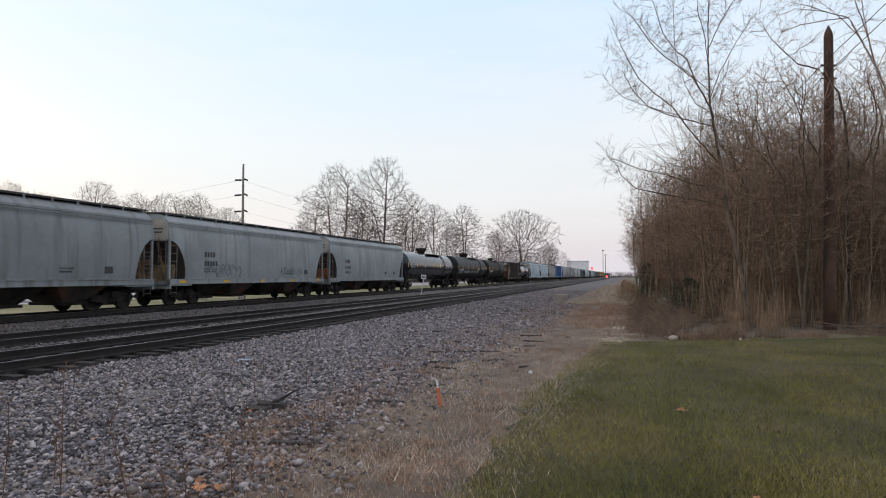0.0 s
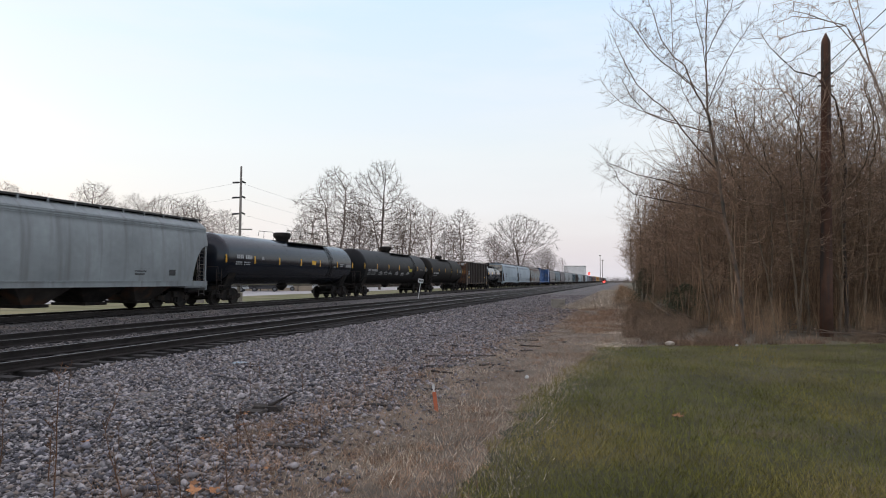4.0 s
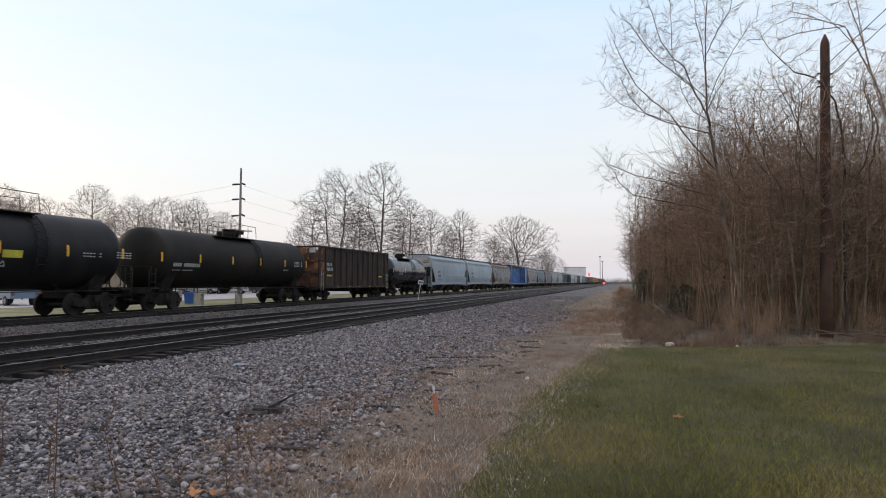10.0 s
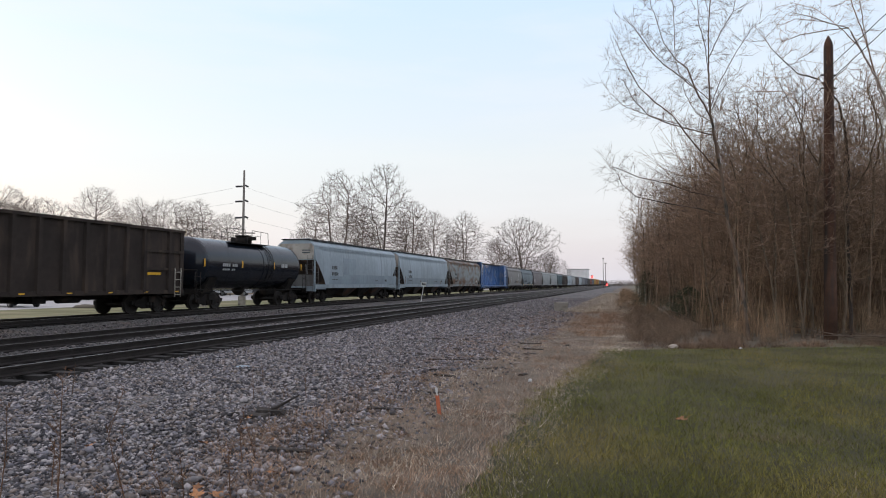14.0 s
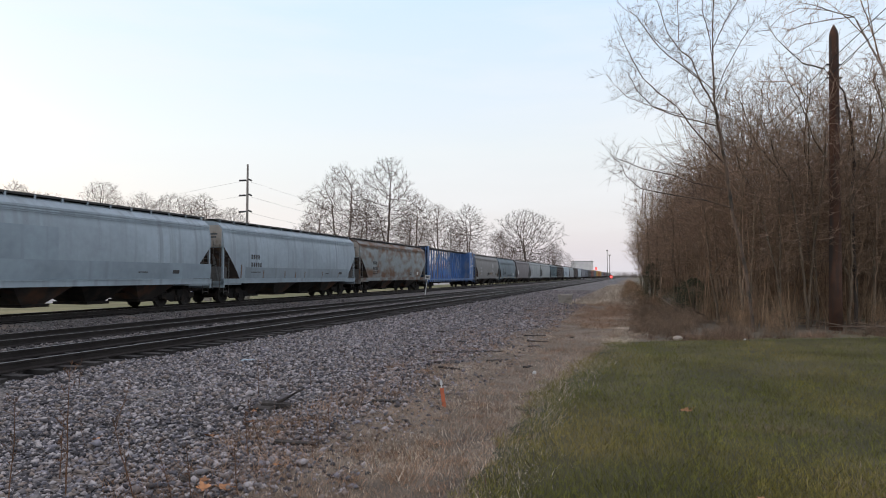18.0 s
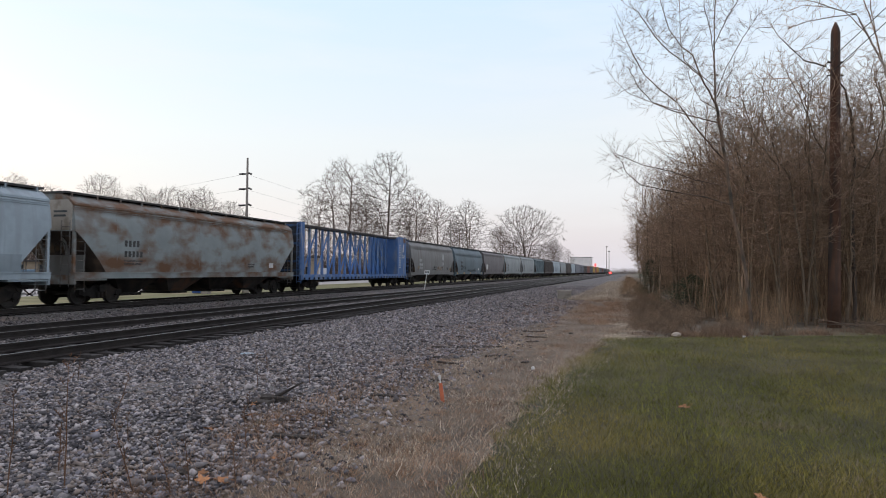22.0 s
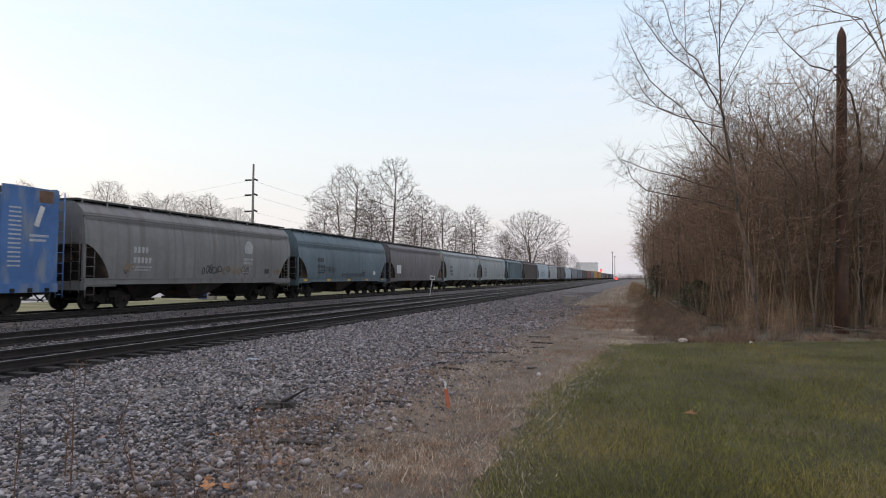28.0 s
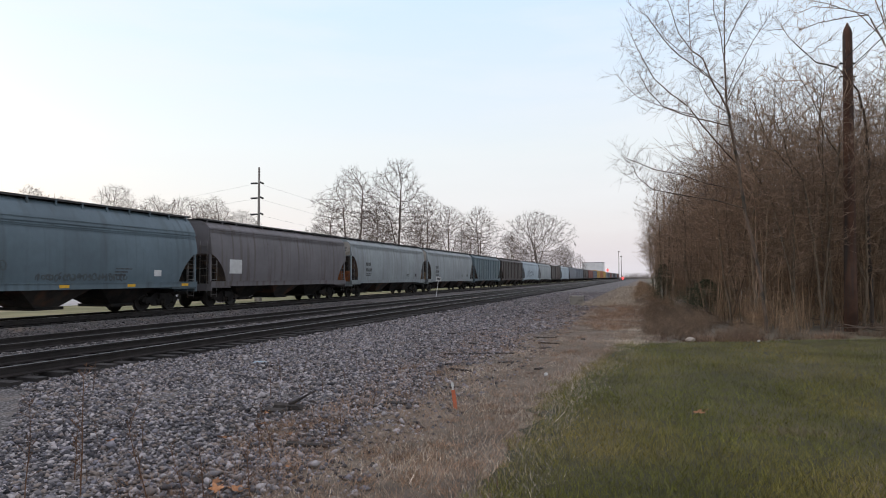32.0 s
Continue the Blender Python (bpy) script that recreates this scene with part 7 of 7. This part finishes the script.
for k, (x, y) in zip(weeds, ((-4.6, 3.9), (-5.6, 6.1), (-3.2, 6.6), (-5.9, 9.8))):
    k.matrix_basis = pose(x, y, -0.02) @ Matrix.Scale(0.8, 4)

st = base("marker_stake", "orange plastic survey marker with a white top", "marker", at=pose(-2.4, 8.35, 0.0, -6, -8, 15))
part("orange_strip", Geo().loft([[(-0.025, -0.003, z), (0.025, -0.003, z), (0.025 - 0.004 * k, 0.004, z), (-0.025, 0.004, z)] for k, z in enumerate((-0.05, 0.08, 0.16, 0.26))], smooth=False), M_FLAG, st)
part("stake", Geo().tube((0.0, 0.012, -0.1), (0.0, 0.012, 0.33), 0.008, n=6), M_WHITE, st)
part("white_top", Geo().box(-0.016, 0.016, -0.004, 0.018, 0.3, 0.36), M_WHITE, st)


def leaf(x, y, z, size, turn, name="fallen_leaf"):
    """A curled, lobed dry leaf."""
    g = Geo()
    n = 16
    rim = []
    for i in range(n):
        t = 2 * math.pi * i / n
        r = size * (0.75 + 0.3 * math.cos(5 * t)) * (1.15 if abs(math.sin(t)) < 0.5 else 0.9)
        rim.append((r * math.cos(t), r * math.sin(t)))
    top = [(px, py, 0.012 + 0.35 * size * ((px / size) ** 2) * 0.6 + 0.012 * math.sin(7 * i)) for i, (px, py) in enumerate(rim)]
    o = len(g.v)
    g.v += [(0, 0, 0.012)] + top
    g.face_rows([(0, 1 + i, 1 + (i + 1) % n) for i in range(n)], True)
    g.tube((-size * 0.9, 0, 0.02), (-size * 1.6, 0.02, 0.03), 0.003, n=4)
    return thing(name, g, M_LEAF, "curled dry brown fallen leaf", "leaf", "fallen leaves", at=pose(x, y, z, wr.uniform(-12, 12), wr.uniform(-12, 12), turn))


for x, y, s in ((0.64, 8.84, 0.085), (0.95, 5.5, 0.06), (-4.35, 6.05, 0.055), (-4.3, 6.75, 0.05), (-3.35, 4.6, 0.075), (-3.2, 4.62, 0.07), (-3.45, 4.75, 0.06), (-3.75, 6.4, 0.04), (-4.6, 7.3, 0.04), (-5.4, 5.6, 0.04), (-3.1, 5.3, 0.045)):
    leaf(x, y, 0.03, s, wr.uniform(0, 360))


def lump(name, size, seed, material, label, category, at):
    rnd = random.Random(seed)
    rings = []
    for i, (r, z) in enumerate(((0.6, 0), (1.0, 0.25), (0.95, 0.6), (0.6, 0.9), (0.1, 1.0))):
        rings.append([(size[0] * r * math.cos(t) * rnd.uniform(0.85, 1.1), size[1] * r * math.sin(t) * rnd.uniform(0.85, 1.1), size[2] * z) for t in (2 * math.pi * k / 10 for k in range(10))])
    return thing(name, Geo().loft(rings, smooth=False), material, label, category, at=at)


lump("pale_block", (0.13, 0.09, 0.13), 3, M_PALESTONE, "pale cream stone block at the lawn's edge", "stone", pose(1.18, 18.75, 0.0, 0, 0, 15))
lump("white_litter", (0.05, 0.04, 0.05), 4, M_WHITE, "small white piece of litter in the grass", "litter", pose(2.94, 19.25, 0.0))
lump("white_ball", (0.035, 0.035, 0.06), 5, M_WHITE, "small white ball in dry grass", "ball", pose(-1.67, 11.57, 0.01))
lump("white_litter", (0.05, 0.03, 0.02), 6, M_WHITE, "flat white scrap on the gravel", "litter", pose(-3.3, 10.2, 0.0))
lump("dark_stone", (0.10, 0.08, 0.07), 7, M_ROTWOOD, "dark stone among dry leaves", "stone", pose(-3.6, 4.75, 0.0))
lump("dark_stone", (0.06, 0.05, 0.05), 8, M_ROTWOOD, "dark stone on the gravel", "stone", pose(-4.95, 7.55, 0.0))
lump("plastic_rag", (0.16, 0.07, 0.04), 9, M_RAG, "crumpled blue and white plastic rag on gravel", "litter", pose(-7.6, 11.8, 0.0, 0, 0, 30))
ch = base("rotten_wood", "dark broken piece of rotten timber on gravel", "timber", at=pose(-4.55, 7.75, 0.0, 0, 0, 20))
part("block", Geo().loft([[(-0.22, -0.07, 0), (0.2, -0.09, 0), (0.24, 0.08, 0), (-0.2, 0.1, 0)], [(-0.18, -0.05, 0.07), (0.12, -0.07, 0.06), (0.2, 0.06, 0.05), (-0.2, 0.07, 0.09)]], smooth=False), M_ROTWOOD, ch)
part("splinter", Geo().tube((0.0, 0.03, 0.05), (0.34, 0.2, 0.22), 0.025, 0.01, 6), M_ROTWOOD, ch)
part("slab", Geo().loft([[(-0.3, -0.28, 0.0), (-0.02, -0.32, 0.0), (0.02, -0.16, 0.0), (-0.26, -0.12, 0.0)], [(-0.28, -0.27, 0.05), (-0.05, -0.3, 0.04), (0.0, -0.18, 0.05), (-0.24, -0.14, 0.06)]], smooth=False), M_ROTWOOD, ch)
for x, y, ln, tr in ((-3.55, 8.15, 0.5, 15), (-3.05, 14.6, 0.55, 35), (-3.3, 11.8, 0.5, -20), (-3.7, 12.6, 0.35, 70), (-4.2, 16.5, 0.5, -35), (-5.6, 19.5, 0.6, 50), (-2.4, 17.2, 0.6, -10),
                     (-4.98, 15.15, 0.55, 20), (-4.05, 14.2, 0.6, 5), (-2.7, 13.1, 0.4, 60), (-3.45, 14.4, 0.7, 25), (-2.3, 16.0, 0.35, 40), (-5.3, 29.5, 0.7, 10), (-4.9, 33.0, 0.8, 30), (-4.9, 21.0, 0.6, -15),
                     (-1.6, 18.6, 0.3, 80), (-2.7, 18.8, 0.7, 15), (-3.2, 8.45, 0.55, 8), (-3.35, 6.1, 0.5, 5), (-2.9, 9.9, 0.3, 30), (-1.9, 12.4, 0.3, 70)):
    g = Geo().loft([[(-ln / 2, -0.05, 0), (ln / 2, -0.03, 0), (ln / 2, 0.04, 0), (-ln / 2, 0.05, 0)], [(-ln / 2 + 0.03, -0.04, 0.035), (ln / 2 - 0.05, -0.03, 0.025), (ln / 2 - 0.02, 0.03, 0.03), (-ln / 2, 0.04, 0.04)]], smooth=False)
    thing("timber_scrap", g, M_ROTWOOD, "flat dark scrap of old timber", "timber", "timber scraps", at=pose(x, y, 0.005, 0, 0, tr))

# tufts of dead grass and weed on the verge and the gravel's edge
tuft_kinds = []
for i, (h, n, m_, words) in enumerate(((0.085, 70, M_BROWNGRASS, "reddish-brown tuft of dead grass"), (0.065, 60, M_DRY, "pale straw-coloured tuft of dry grass"), (0.11, 46, M_BROWNGRASS, "ragged brown tuft of dead weeds"), (0.055, 60, M_STALK, "dark low tuft of withered weeds"))):
    tr_ = random.Random(300 + i)
    g = Geo()
    for k in range(n):
        a, r = tr_.uniform(0, 6.28), 0.11 * math.sqrt(tr_.random())
        p = Vector((r * math.cos(a) * 1.5, r * math.sin(a), -0.02))
        L = h * tr_.uniform(0.5, 1.3)
        q = p + Vector((tr_.gauss(0, 0.4) * L, tr_.gauss(0, 0.4) * L, L * 0.65))
        e = q + Vector((tr_.gauss(0, 0.35) * L, tr_.gauss(0, 0.35) * L, L * tr_.uniform(0.1, 0.4)))
        g.loft(rings_along([p, q, e], [0.0022, 0.0018, 0.0007], 3), caps=False)
    tuft_kinds.append(thing("grass_tuft", g, m_, words, "grass tuft", "tufts of dead grass"))
tr_ = random.Random(310)
tuft_spots = []
while len(tuft_spots) < 100:
    y = 4.2 + 22 * tr_.random() ** 1.6
    x = gravel_edge(y) + tr_.uniform(-0.6, 2.3)
    if x < lawn_left(y) - 0.1 and noise.noise((x * 0.8, y * 0.6, 11)) > -0.12:
        tuft_spots.append((x, y))
for i, (x, y) in enumerate(tuft_spots):
    k = tuft_kinds[tr_.choice((0, 0, 1, 2, 3))] if i >= 4 else tuft_kinds[i]
    m = pose(x, y, 0.0, 0, 0, tr_.uniform(0, 360)) @ Matrix.Scale(tr_.uniform(0.7, 1.2), 4)
    if i < 4:
        k.matrix_basis = m
    else:
        copy_thing(k, m)

# fallen branches under the trees
fr = random.Random(21)
for i in range(26):
    x = fr.uniform(6.9, 12.5) if i < 20 else fr.uniform(1.2, 3.2)
    y = lawn_far(x) + fr.uniform(0.9, 3.0) + (5 if x < 4 else 0)
    d = Vector((fr.uniform(-1, 1), fr.uniform(-0.4, 0.4), fr.uniform(-0.05, 0.22))).normalized()
    L = fr.uniform(0.8, 2.4)
    a = Vector((0, 0, fr.uniform(0.02, 0.35)))
    pts = [a, a + d * L * 0.5 + Vector((0, 0, fr.uniform(-0.02, 0.12))), a + d * L]
    g = Geo().loft(rings_along(pts, [0.028, 0.02, 0.008], 5))
    for k in range(4):
        q = pts[0].lerp(pts[2], fr.uniform(0.3, 0.9))
        g.tube(q, q + Vector((fr.gauss(0, 0.3), fr.gauss(0, 0.2), fr.uniform(0.0, 0.4))), 0.009, 0.004, 4)
    thing("fallen_branch", g, M_BARK, "dead fallen branch at the edge of the wood", "branch", "fallen branches", at=pose(x, y, -0.02))


def evergreen(x, y, h, w, label):
    rnd = random.Random(int(x * 10) + 50)
    ob = base("evergreen_shrub", label, "shrub", "evergreen shrubs", pose(x, y, -0.04))
    part("trunk", Geo().tube((0, 0, 0), (0, 0, h * 0.9), 0.05, 0.015, 6), M_BARK, ob)
    n = 5000
    v, q = [], []
    for i in range(n):
        z = h * (0.05 + 0.95 * rnd.random() ** 1.2)
        r = w * (1 - (z / h) ** 2.6) * math.sqrt(rnd.random()) * (0.8 + 0.35 * math.sin(3 * math.atan2(i % 7 - 3, i % 5 - 2) + z * 4))
        a = rnd.uniform(0, 6.28)
        p = Vector((r * math.cos(a), r * math.sin(a), z))
        d = Vector((math.cos(a) + rnd.gauss(0, 0.4), math.sin(a) + rnd.gauss(0, 0.4), rnd.gauss(0.1, 0.4))).normalized() * rnd.uniform(0.06, 0.14)
        u = d.orthogonal().normalized() * 0.012
        o = len(v)
        v += [tuple(p - u), tuple(p + u), tuple(p + d)]
        q.append((o, o + 1, o + 2))
    crown = new("crown", quick_mesh("crown", v, q, M_GREEN))
    crown.parent = ob
    tagged(crown, "dark green needles")


# the low shrub is added as a dark shape for the shade under the bushes
evergreen(2.7, 31.5, 1.7, 1.5, "low dark green shrub standing in for the bushes' shaded hollow")
evergreen(1.3, 47.0, 2.8, 1.0, "dark green evergreen bush at the wood's edge")


# ---- what moves ----
def rolled(t):
    """How far the train has run by t seconds, towards the camera."""
    return 7.6975 * t - 0.38135 * t * t / 32 - 0.17462 * t ** 3 / 1024


def motions():
    for car, y in zip(train, MIDDLES):
        walk(car, [(t, pose(TRACKS["track_train"], y - rolled(t), RAIL_Z)) for t in range(0, 33, 4)])
    turns = [(i / 15, math.degrees(rolled(i / 15) / 0.458)) for i in range(32 * 15 + 1)]
    for w, dy in WHEELSETS:
        walk(w, [(t, pose(0, dy, 0.458, a)) for t, a in turns])


motions()
